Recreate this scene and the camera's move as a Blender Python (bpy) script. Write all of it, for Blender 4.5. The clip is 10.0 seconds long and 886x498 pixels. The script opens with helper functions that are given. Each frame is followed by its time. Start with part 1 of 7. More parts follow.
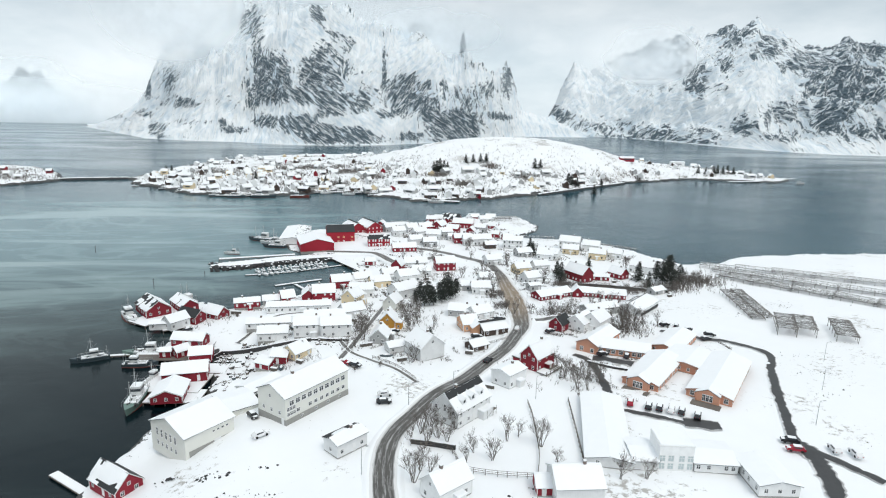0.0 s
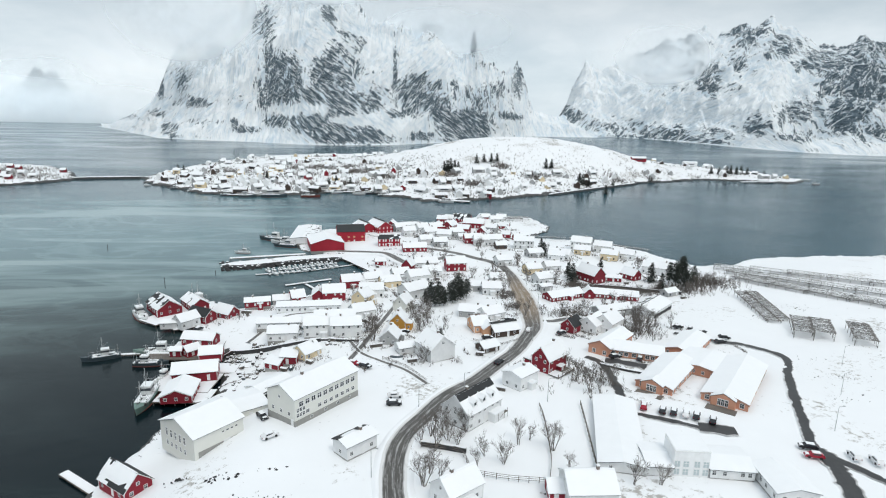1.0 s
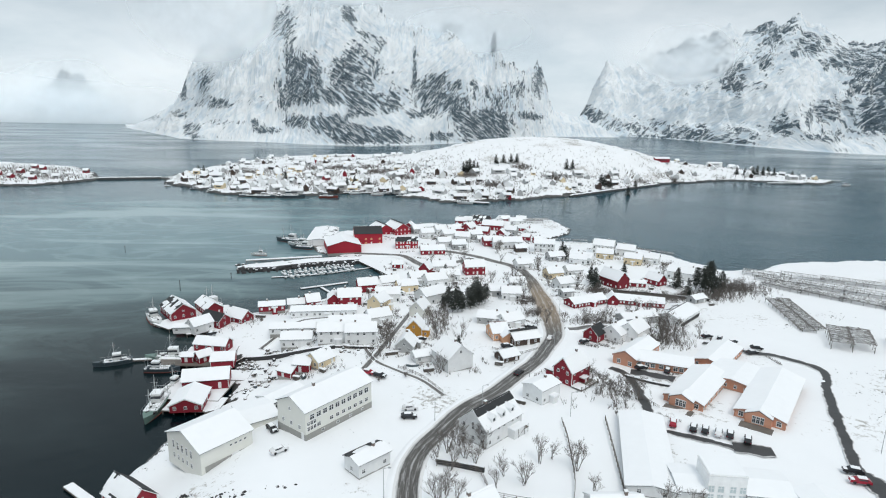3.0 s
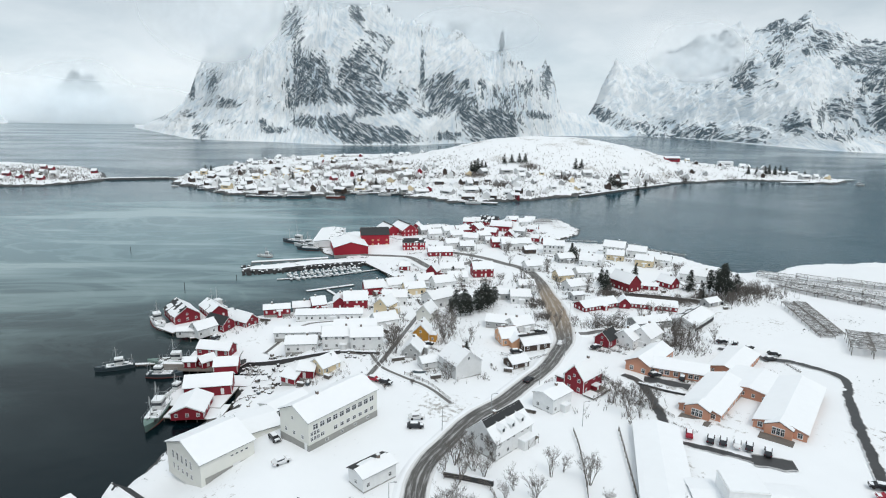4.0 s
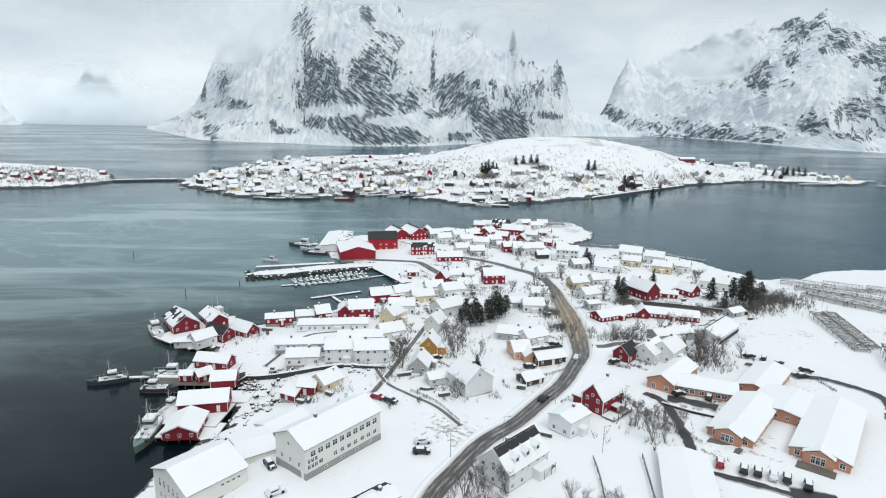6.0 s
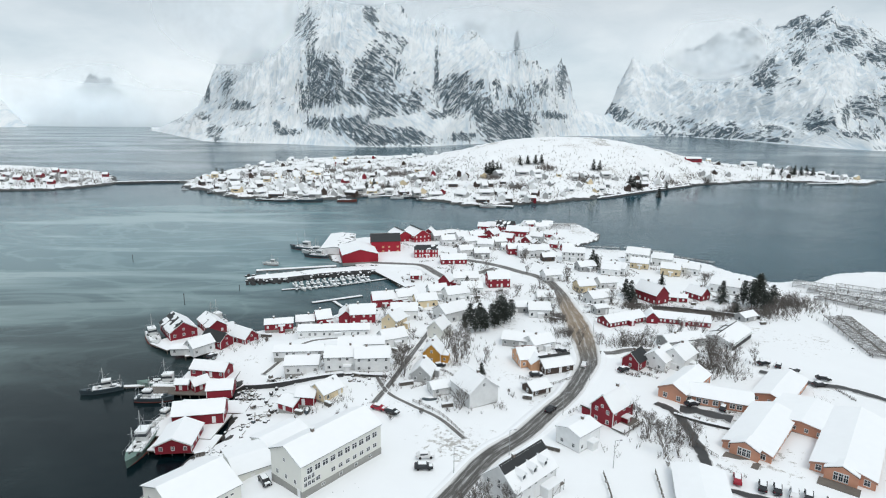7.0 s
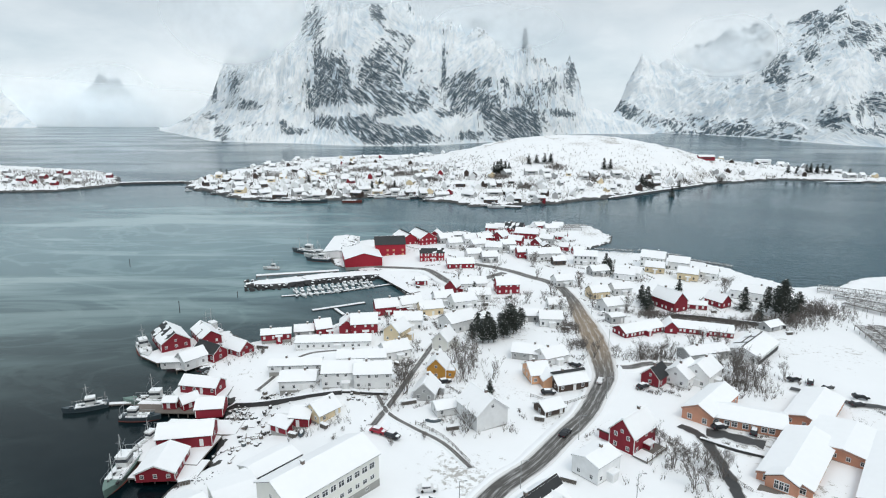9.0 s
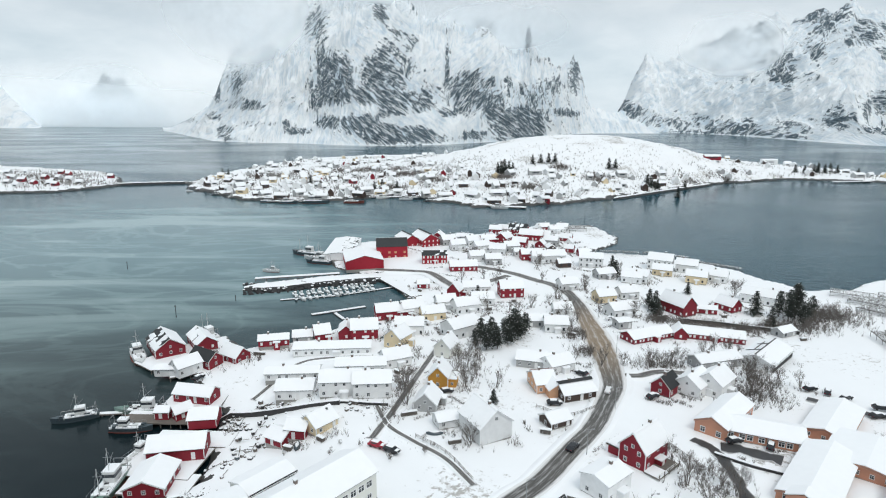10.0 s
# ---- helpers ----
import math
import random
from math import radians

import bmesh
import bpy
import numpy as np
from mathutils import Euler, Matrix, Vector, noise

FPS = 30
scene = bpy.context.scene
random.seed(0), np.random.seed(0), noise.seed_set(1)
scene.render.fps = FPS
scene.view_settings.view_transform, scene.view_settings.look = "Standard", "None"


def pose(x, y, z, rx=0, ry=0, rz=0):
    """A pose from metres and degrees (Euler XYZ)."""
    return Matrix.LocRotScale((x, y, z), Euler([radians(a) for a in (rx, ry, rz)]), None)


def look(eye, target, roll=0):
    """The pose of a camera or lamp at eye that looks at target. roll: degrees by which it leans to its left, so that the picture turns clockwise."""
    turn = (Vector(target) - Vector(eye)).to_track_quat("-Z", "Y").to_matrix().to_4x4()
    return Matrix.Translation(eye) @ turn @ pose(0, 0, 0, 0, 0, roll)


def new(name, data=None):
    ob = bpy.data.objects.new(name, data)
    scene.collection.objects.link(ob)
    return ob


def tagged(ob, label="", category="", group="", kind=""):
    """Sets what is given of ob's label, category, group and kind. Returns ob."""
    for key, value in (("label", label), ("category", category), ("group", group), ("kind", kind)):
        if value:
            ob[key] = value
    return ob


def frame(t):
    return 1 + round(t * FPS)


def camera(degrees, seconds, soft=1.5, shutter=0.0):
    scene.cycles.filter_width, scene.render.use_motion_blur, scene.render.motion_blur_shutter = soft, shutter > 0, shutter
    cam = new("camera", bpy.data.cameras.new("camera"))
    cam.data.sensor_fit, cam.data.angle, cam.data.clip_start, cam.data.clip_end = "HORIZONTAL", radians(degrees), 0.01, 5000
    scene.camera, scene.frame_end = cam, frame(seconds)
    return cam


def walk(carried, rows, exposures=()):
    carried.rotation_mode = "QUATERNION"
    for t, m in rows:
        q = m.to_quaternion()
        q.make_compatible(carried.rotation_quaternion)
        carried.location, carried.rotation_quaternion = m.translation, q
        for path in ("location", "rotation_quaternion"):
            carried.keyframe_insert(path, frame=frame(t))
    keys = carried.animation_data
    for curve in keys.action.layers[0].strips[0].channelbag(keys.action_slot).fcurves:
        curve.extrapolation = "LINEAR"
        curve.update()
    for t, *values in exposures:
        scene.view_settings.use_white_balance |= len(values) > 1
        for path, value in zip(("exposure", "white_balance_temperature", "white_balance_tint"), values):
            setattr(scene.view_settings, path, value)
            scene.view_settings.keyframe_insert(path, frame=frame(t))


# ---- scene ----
cam = camera(73.8, 10.0, 1.1)
PATH = [
    (0, (-0.248, -2.116, 90.286), (3.602, 95.244, 67.783), 1.20),
    (0.5, (-0.395, -1.442, 90.167), (2.555, 95.903, 67.468), 1.20),
    (1, (-0.488, -0.368, 90.040), (1.662, 97.032, 67.489), 1.20),
    (1.5, (-0.364, 1.297, 90.034), (0.936, 98.701, 67.433), 1.20),
    (2, (-0.271, 3.035, 89.999), (0.179, 100.446, 67.396), 1.10),
    (2.5, (-0.118, 5.033, 89.963), (-0.468, 102.455, 67.408), 1.10),
    (4, (-0.186, 12.468, 90.072), (-2.536, 109.829, 67.370), 0.90),
    (4.5, (-0.215, 15.196, 90.064), (-3.115, 112.553, 67.412), 0.90),
    (5, (-0.305, 18.095, 90.049), (-3.205, 115.463, 67.445), 0.80),
    (5.5, (-0.232, 21.113, 90.048), (-3.731, 118.452, 67.401), 0.80),
    (7, (0.042, 30.677, 89.940), (-4.810, 127.966, 67.331), 0.50),
    (7.5, (0.017, 34.009, 89.868), (-5.133, 131.262, 67.167), 0.40),
    (8, (0.082, 37.399, 89.778), (-5.420, 134.620, 67.023), 0.40),
    (8.5, (0.144, 40.738, 89.794), (-5.755, 137.914, 66.949), 0.20),
    (9, (0.220, 44.154, 89.794), (-5.981, 141.310, 66.942), 0.20),
    (9.5, (0.283, 47.561, 89.759), (-6.216, 144.699, 66.912), 0.10),
    (10, (0.293, 51.006, 89.642), (-6.508, 148.111, 66.741), 0.10),
]
walk(cam, [(t, look(eye, target, roll)) for t, eye, target, roll in PATH],
     [(0, -0.05, 6460, 10), (0.5, -0.1, 6440, 10), (1.5, -0.15, 6410, 10), (2.5, -0.17, 6400, 10), (5, -0.17, 6400, 10), (7.5, -0.15, 6400, 10), (10, -0.13, 6400, 10)])

# ---- light: a bright snow overcast, the sun only a soft brightening in the cloud ----
world = bpy.data.worlds.new("overcast")
scene.world = world
world.use_nodes = True
wt = world.node_tree
wt.nodes.clear()


def wnode(kind, **values):
    n = wt.nodes.new(kind)
    for key, value in values.items():
        n.inputs[key.replace("_", " ")].default_value = value
    return n


SUN_UP, SUN_ROUND = 58.0, 150.0
sky = wt.nodes.new("ShaderNodeTexSky")
sky.sky_type, sky.sun_disc = "NISHITA", False
sky.sun_elevation, sky.sun_rotation = radians(SUN_UP), radians(SUN_ROUND)
where = wt.nodes.new("ShaderNodeTexCoord")
stretch = wt.nodes.new("ShaderNodeMapping")
stretch.inputs["Scale"].default_value = (1.0, 1.0, 2.6)
wt.links.new(where.outputs["Generated"], stretch.inputs["Vector"])
puffs = wnode("ShaderNodeTexNoise", Scale=2.3, Detail=7.0, Roughness=0.55)
wt.links.new(stretch.outputs["Vector"], puffs.inputs["Vector"])
cloud = wt.nodes.new("ShaderNodeValToRGB")
cloud.color_ramp.elements[0].position, cloud.color_ramp.elements[0].color = 0.3, (0.46, 0.56, 0.62, 1)
cloud.color_ramp.elements[1].position, cloud.color_ramp.elements[1].color = 0.68, (0.88, 0.93, 0.95, 1)
wt.links.new(puffs.outputs["Fac"], cloud.inputs["Fac"])
dim = wnode("ShaderNodeVectorMath")
dim.operation = "SCALE"
dim.inputs["Scale"].default_value = 0.1
wt.links.new(sky.outputs["Color"], dim.inputs[0])
cover = wt.nodes.new("ShaderNodeMix")
cover.data_type = "RGBA"
cover.inputs["Factor"].default_value = 0.93
wt.links.new(dim.outputs["Vector"], cover.inputs["A"])
wt.links.new(cloud.outputs["Color"], cover.inputs["B"])
rise = wt.nodes.new("ShaderNodeSeparateXYZ")
wt.links.new(where.outputs["Generated"], rise.inputs[0])
deepen = wt.nodes.new("ShaderNodeMapRange")
deepen.interpolation_type = "SMOOTHSTEP"
for key, value in (("From Min", 0.02), ("From Max", 0.3), ("To Min", 1.2), ("To Max", 0.78)):
    deepen.inputs[key].default_value = value
wt.links.new(rise.outputs["Z"], deepen.inputs["Value"])
thin = wnode("ShaderNodeVectorMath")
thin.operation = "SCALE"
wt.links.new(cover.outputs["Result"], thin.inputs[0])
zenith, lift = wt.nodes.new("ShaderNodeMapRange"), wt.nodes.new("ShaderNodeMath")
for key, value in (("From Min", 0.3), ("From Max", 0.9), ("To Min", 1.0), ("To Max", 1.65)):
    zenith.inputs[key].default_value = value
wt.links.new(rise.outputs["Z"], zenith.inputs["Value"])
lift.operation = "MULTIPLY"
wt.links.new(deepen.outputs["Result"], lift.inputs[0])
wt.links.new(zenith.outputs["Result"], lift.inputs[1])
wt.links.new(lift.outputs[0], thin.inputs["Scale"])
back = wnode("ShaderNodeBackground", Strength=1.08)
wt.links.new(thin.outputs["Vector"], back.inputs["Color"])
wout = wt.nodes.new("ShaderNodeOutputWorld")
wt.links.new(back.outputs["Background"], wout.inputs["Surface"])
sun = new("sun", bpy.data.lights.new("sun", "SUN"))
sun.data.energy, sun.data.angle, sun.data.color = 1.3, radians(26), (1.0, 0.93, 0.84)
sun.matrix_world = look((0, 0, 900), (-math.sin(radians(SUN_ROUND)) * 900, -math.cos(radians(SUN_ROUND)) * 900, 900 - 900 * math.tan(radians(SUN_UP))))

# ---- materials ----
def material(name, colour, rough=0.7, metal=0.0, vary=0.15, scale=1.0, bump=0.0, bump_scale=8.0, second=None, amount=0.5, stretch=(1, 1, 1), each=0.0, coords="Object"):
    """A surface of one substance: fine and coarse noise between colour and second, relief, and a slight change from piece to piece."""
    m = bpy.data.materials.new(name)
    m.use_nodes = True
    t = m.node_tree
    b = t.nodes["Principled BSDF"]
    b.inputs["Roughness"].default_value, b.inputs["Metallic"].default_value = rough, metal
    co = t.nodes.new("ShaderNodeTexCoord")
    mp = t.nodes.new("ShaderNodeMapping")
    mp.inputs["Scale"].default_value = stretch
    t.links.new(co.outputs[coords], mp.inputs["Vector"])
    fine, coarse = t.nodes.new("ShaderNodeTexNoise"), t.nodes.new("ShaderNodeTexNoise")
    fine.inputs["Scale"].default_value, fine.inputs["Detail"].default_value = scale, 6.0
    coarse.inputs["Scale"].default_value, coarse.inputs["Detail"].default_value = scale * 0.17, 3.0
    for n in (fine, coarse):
        t.links.new(mp.outputs["Vector"], n.inputs["Vector"])
    add = t.nodes.new("ShaderNodeMath")
    add.operation = "ADD"
    t.links.new(fine.outputs["Fac"], add.inputs[0])
    t.links.new(coarse.outputs["Fac"], add.inputs[1])
    ramp = t.nodes.new("ShaderNodeValToRGB")
    other = second or tuple(c * (1 - vary) for c in colour)
    ramp.color_ramp.elements[0].position, ramp.color_ramp.elements[0].color = max(0.0, 0.5 * amount), (*other, 1)
    ramp.color_ramp.elements[1].position, ramp.color_ramp.elements[1].color = min(1.0, 0.5 * amount + 0.5), (*colour, 1)
    half = t.nodes.new("ShaderNodeMath")
    half.operation = "MULTIPLY"
    half.inputs[1].default_value = 0.5
    t.links.new(add.outputs[0], half.inputs[0])
    t.links.new(half.outputs[0], ramp.inputs["Fac"])
    out = ramp.outputs["Color"]
    if each:
        info, hsv, val = t.nodes.new("ShaderNodeObjectInfo"), t.nodes.new("ShaderNodeHueSaturation"), t.nodes.new("ShaderNodeMapRange")
        val.inputs["To Min"].default_value, val.inputs["To Max"].default_value = 1 - each, 1 + each
        t.links.new(info.outputs["Random"], val.inputs["Value"])
        t.links.new(val.outputs["Result"], hsv.inputs["Value"])
        t.links.new(out, hsv.inputs["Color"])
        out = hsv.outputs["Color"]
    t.links.new(out, b.inputs["Base Color"])
    if bump:
        relief, bn = t.nodes.new("ShaderNodeBump"), t.nodes.new("ShaderNodeTexNoise")
        bn.inputs["Scale"].default_value, bn.inputs["Detail"].default_value = bump_scale, 5.0
        t.links.new(mp.outputs["Vector"], bn.inputs["Vector"])
        relief.inputs["Strength"].default_value, relief.inputs["Distance"].default_value = bump, 0.1
        t.links.new(bn.outputs["Fac"], relief.inputs["Height"])
        t.links.new(relief.outputs["Normal"], b.inputs["Normal"])
    return m


def boarded(name, colour, pitch=0.18, vary=0.2):
    """Painted timber cladding: upright boards with dark joints and worn paint."""
    m = material(name, colour, 0.75, 0, vary, 0.9, 0, 1, each=0.12)
    t = m.node_tree
    b = t.nodes["Principled BSDF"]
    co, wave, relief = t.nodes.new("ShaderNodeTexCoord"), t.nodes.new("ShaderNodeTexWave"), t.nodes.new("ShaderNodeBump")
    wave.bands_direction = "DIAGONAL"
    wave.inputs["Scale"].default_value = 0.314 / pitch
    wave.inputs["Distortion"].default_value = 0.0
    flat = t.nodes.new("ShaderNodeMapping")
    flat.inputs["Scale"].default_value = (1, 1, 0)
    t.links.new(co.outputs["Object"], flat.inputs["Vector"])
    t.links.new(flat.outputs["Vector"], wave.inputs["Vector"])
    relief.inputs["Strength"].default_value, relief.inputs["Distance"].default_value = 0.5, 0.02
    t.links.new(wave.outputs["Fac"], relief.inputs["Height"])
    t.links.new(relief.outputs["Normal"], b.inputs["Normal"])
    return m


SNOW = material("snow", (0.88, 0.9, 0.92), 0.6, 0, 0.06, 0.22, 0.35, 0.7)
ROOF_SNOW = material("roof_snow", (0.88, 0.9, 0.92), 0.6, 0, 0.05, 0.5, 0.2, 1.2)
RED = boarded("red_paint", (0.24, 0.011, 0.025))
BRIGHT_RED = boarded("bright_red_paint", (0.36, 0.012, 0.03), 0.3)
WHITE = boarded("white_paint", (0.82, 0.835, 0.84))
CREAM = boarded("cream_paint", (0.72, 0.6, 0.4))
YELLOW = boarded("ochre_paint", (0.6, 0.3, 0.05))
ORANGE = boarded("orange_paint", (0.62, 0.31, 0.205))
PEACH = boarded("peach_paint", (0.7, 0.4, 0.24))
BROWN = boarded("dark_brown_stain", (0.06, 0.04, 0.032))
GREY = boarded("grey_paint", (0.42, 0.43, 0.43))
FASCIA = material("brown_fascia_paint", (0.4, 0.22, 0.16), 0.7, 0, 0.2, 1.2)
TRIM = material("white_trim", (0.78, 0.79, 0.79), 0.55, 0, 0.08, 2.0)
CONCRETE = material("concrete", (0.36, 0.36, 0.34), 0.85, 0, 0.25, 0.8, 0.3, 6)
RENDER = material("pale_render", (0.74, 0.745, 0.7), 0.85, 0, 0.1, 0.5, 0.15, 8)
ROOFING = material("black_roofing", (0.03, 0.033, 0.036), 0.7, 0, 0.4, 0.8, 0.3, 5)
PANE = material("window_glass", (0.05, 0.06, 0.07), 0.08, 0, 0.3, 0.6)
WOOD = material("weathered_timber", (0.19, 0.17, 0.15), 0.85, 0, 0.45, 1.5, 0.4, 9)
RACK_WOOD = material("silvered_poles", (0.23, 0.22, 0.21), 0.85, 0, 0.45, 1.5, 0.4, 9)
BRICK = material("chimney_masonry", (0.22, 0.18, 0.16), 0.9, 0, 0.3, 3, 0.3, 9)
BARK = material("bare_twigs", (0.2, 0.18, 0.165), 0.9, 0, 0.4, 2)
NEEDLE = material("pine_needles", (0.05, 0.062, 0.052), 0.8, 0, 0.5, 1.2)
ROCK = material("shore_rock", (0.055, 0.056, 0.058), 0.9, 0, 0.5, 0.6, 0.6, 3)
STEEL = material("galvanised_steel", (0.4, 0.41, 0.42), 0.45, 0.7, 0.2, 2)
HULL_BLUE = material("blue_grey_hull", (0.06, 0.085, 0.1), 0.4, 0, 0.3, 1)
HULL_WHITE = material("white_hull", (0.68, 0.7, 0.7), 0.4, 0, 0.2, 0.8)
HULL_GREEN = material("sea_green_hull", (0.16, 0.25, 0.22), 0.5, 0, 0.3, 0.8)
RUST = material("rust_red_bottom", (0.2, 0.05, 0.035), 0.7, 0, 0.4, 1)
TYRE = material("rubber", (0.02, 0.02, 0.02), 0.9)
CAR_DARK = material("dark_car_paint", (0.03, 0.033, 0.038), 0.25, 0.3, 0.1, 1)
CAR_WHITE = material("white_car_paint", (0.75, 0.76, 0.77), 0.25, 0.0, 0.05, 1)
CAR_RED = material("red_car_paint", (0.35, 0.02, 0.04), 0.25, 0.2, 0.1, 1)


# ---- building blocks ----
def mesh_of(name, bm, mat, smooth=False):
    me = bpy.data.meshes.new(name)
    bm.normal_update()
    bm.to_mesh(me)
    bm.free()
    me.materials.append(mat)
    if smooth:
        me.polygons.foreach_set("use_smooth", [True] * len(me.polygons))
    return me


def part(name, shape, mat=None, parent=None, label="", m=None, smooth=False):
    """One mesh object under a thing; shape is a bmesh or a mesh to share."""
    ob = new(name, mesh_of(name, shape, mat, smooth) if isinstance(shape, bmesh.types.BMesh) else shape)
    if parent:
        ob.parent = parent
    if m is not None:
        ob.matrix_basis = m
    return tagged(ob, label) if label else ob


def thing(name, m, label, category, group=""):
    ob = new(name)
    ob.empty_display_size = 0.5
    ob.matrix_basis = m
    return tagged(ob, label, category, group)


def box(bm, x0, y0, z0, x1, y1, z1, turn=None):
    v = [bm.verts.new(turn @ Vector(p) if turn else p) for p in ((x0, y0, z0), (x1, y0, z0), (x1, y1, z0), (x0, y1, z0), (x0, y0, z1), (x1, y0, z1), (x1, y1, z1), (x0, y1, z1))]
    for f in ((3, 2, 1, 0), (4, 5, 6, 7), (0, 1, 5, 4), (1, 2, 6, 5), (2, 3, 7, 6), (3, 0, 4, 7)):
        bm.faces.new([v[i] for i in f])
    return bm


def boxed(*sides, turn=None):
    return box(bmesh.new(), *sides, turn=turn)


def prism(bm, outline, x0, x1, turn=None):
    """A solid: the (y, z) outline, counter-clockwise seen from +x, drawn out along x."""
    rings = [[bm.verts.new(turn @ Vector((x, y, z)) if turn else (x, y, z)) for y, z in outline] for x in (x0, x1)]
    n = len(outline)
    bm.faces.new(rings[1])
    bm.faces.new(rings[0][::-1])
    for i in range(n):
        j = (i + 1) % n
        bm.faces.new((rings[0][i], rings[0][j], rings[1][j], rings[1][i]))
    return bm


def tube(bm, a, b, r0, r1, sides=6):
    a, b = Vector(a), Vector(b)
    q = (b - a).to_track_quat("Z", "Y").to_matrix()
    rings = []
    for p, r in ((a, r0), (b, r1)):
        rings.append([bm.verts.new(p + q @ Vector((r * math.cos(i * math.tau / sides), r * math.sin(i * math.tau / sides), 0))) for i in range(sides)])
    for i in range(sides):
        j = (i + 1) % sides
        bm.faces.new((rings[0][i], rings[0][j], rings[1][j], rings[1][i]))
    bm.faces.new(rings[0][::-1])
    bm.faces.new(rings[1])
    return bm


# ---- land and sea ----
SHORE = [(-80, 60), (-80, 119), (-78, 139), (-77, 153), (-72, 167), (-67, 175), (-72, 192), (-76, 207), (-92, 222), (-112, 244),
         (-116, 262), (-104, 268), (-89, 258), (-70, 267), (-53, 290), (-33, 317), (-50, 353), (-82, 374), (-100, 400), (-98, 430), (-76, 449), (-45, 456), (-20, 462), (7, 488), (54, 522), (88, 512), (97, 476), (92, 452), (76, 436), (68, 428), (107, 420),
         (135, 400), (152, 373), (164, 350), (185, 352), (210, 372), (253, 381), (320, 386), (460, 380), (460, -120), (-80, -120)]
ISLAND = [(-329, 703), (-243, 632), (-176, 624), (-93, 668), (-3, 608), (63, 621), (134, 673), (277, 804), (403, 872), (521, 838),
          (560, 880), (545, 990), (480, 1110), (380, 1200), (200, 1240), (-50, 1240), (-200, 1240), (-320, 1150), (-368, 941), (-374, 765)]
WEST_ISLAND = [(-760, 560), (-600, 640), (-480, 665), (-450, 700), (-440, 742), (-480, 800), (-560, 880), (-800, 960)]


def shore_distance(poly, x, y):
    """Metres to the shore, numpy arrays; minus at sea."""
    x, y = np.asarray(x, float), np.asarray(y, float)
    d, inside = np.full(x.shape, 1e9), np.zeros(x.shape, bool)
    for (ax, ay), (bx, by) in zip(poly, poly[1:] + poly[:1]):
        dx, dy = bx - ax, by - ay
        k = np.clip(((x - ax) * dx + (y - ay) * dy) / (dx * dx + dy * dy), 0, 1)
        d = np.minimum(d, np.hypot(x - ax - k * dx, y - ay - k * dy))
        if dy:
            inside ^= ((ay > y) != (by > y)) & (x < ax + (y - ay) * dx / dy)
    return np.where(inside, d, -d)


def land(x, y):
    d = shore_distance(SHORE, x, y)
    top = np.interp(y, (160, 300), (9.5, 3.5))
    k = np.clip((d - 2) / 38, 0, 1)
    k = k * k * (3 - 2 * k)
    return np.where(d < 0, np.maximum(-3, d * 0.6), np.where(d < 2, 0.7 * d, 1.4 + (top - 1.4) * k))


def ground_z(x, y):
    return float(land(x, y))


def island_z(x, y):
    d = shore_distance(ISLAND, x, y)
    hill = 47 * np.exp(-np.abs((x - 140) / 190) ** 2.4 - np.abs((y - 960) / 170) ** 2.2)
    low = np.where(d < 0, np.maximum(-3, d * 0.4), np.where(d < 5, d * 0.55, np.minimum(2.75 + (d - 5) * 0.05, 7)))
    return low + np.where(d > 0, hill * np.clip(d / 60, 0, 1), 0)


def west_z(x, y):
    d = shore_distance(WEST_ISLAND, x, y)
    return np.where(d < 0, np.maximum(-3, d * 0.4), np.where(d < 5, d * 0.55, np.minimum(2.75 + (d - 5) * 0.05, 7)))


def relief(x, y, size, seed=0.0, octaves=4):
    return noise.fractal(Vector((x / size, y / size, seed)), 0.9, 2.1, octaves)


def sheet(name, height, x0, x1, y0, y1, step, mat, rough, size, kind_label, wobble=0.0):
    nx, ny = int((x1 - x0) / step) + 1, int((y1 - y0) / step) + 1
    xs, ys = np.meshgrid(np.linspace(x0, x1, nx), np.linspace(y0, y1, ny))
    xs, ys = xs.ravel(), ys.ravel()
    if wobble:
        shift = np.array([(relief(x, y, 14, 5.0), relief(x, y, 14, 9.0)) for x, y in zip(xs, ys)]) * wobble
        zs = height(xs + shift[:, 0], ys + shift[:, 1])
    else:
        zs = height(xs, ys)
    bumps = np.array([relief(x, y, size, 2.0) for x, y in zip(xs, ys)])
    zs = zs + np.where(zs > 0.6, bumps * rough, bumps * rough * 0.5)
    i = np.arange((nx - 1) * (ny - 1))
    a = i // (nx - 1) * nx + i % (nx - 1)
    faces = np.stack([a, a + 1, a + nx + 1, a + nx], 1)
    keep = zs[faces].max(1) > -1.5
    me = bpy.data.meshes.new(name)
    me.from_pydata(np.stack([xs, ys, zs], 1).tolist(), [], faces[keep].tolist())
    me.polygons.foreach_set("use_smooth", [True] * len(me.polygons))
    me.materials.append(mat)
    return tagged(new(name, me), kind_label, "ground", kind="structure")


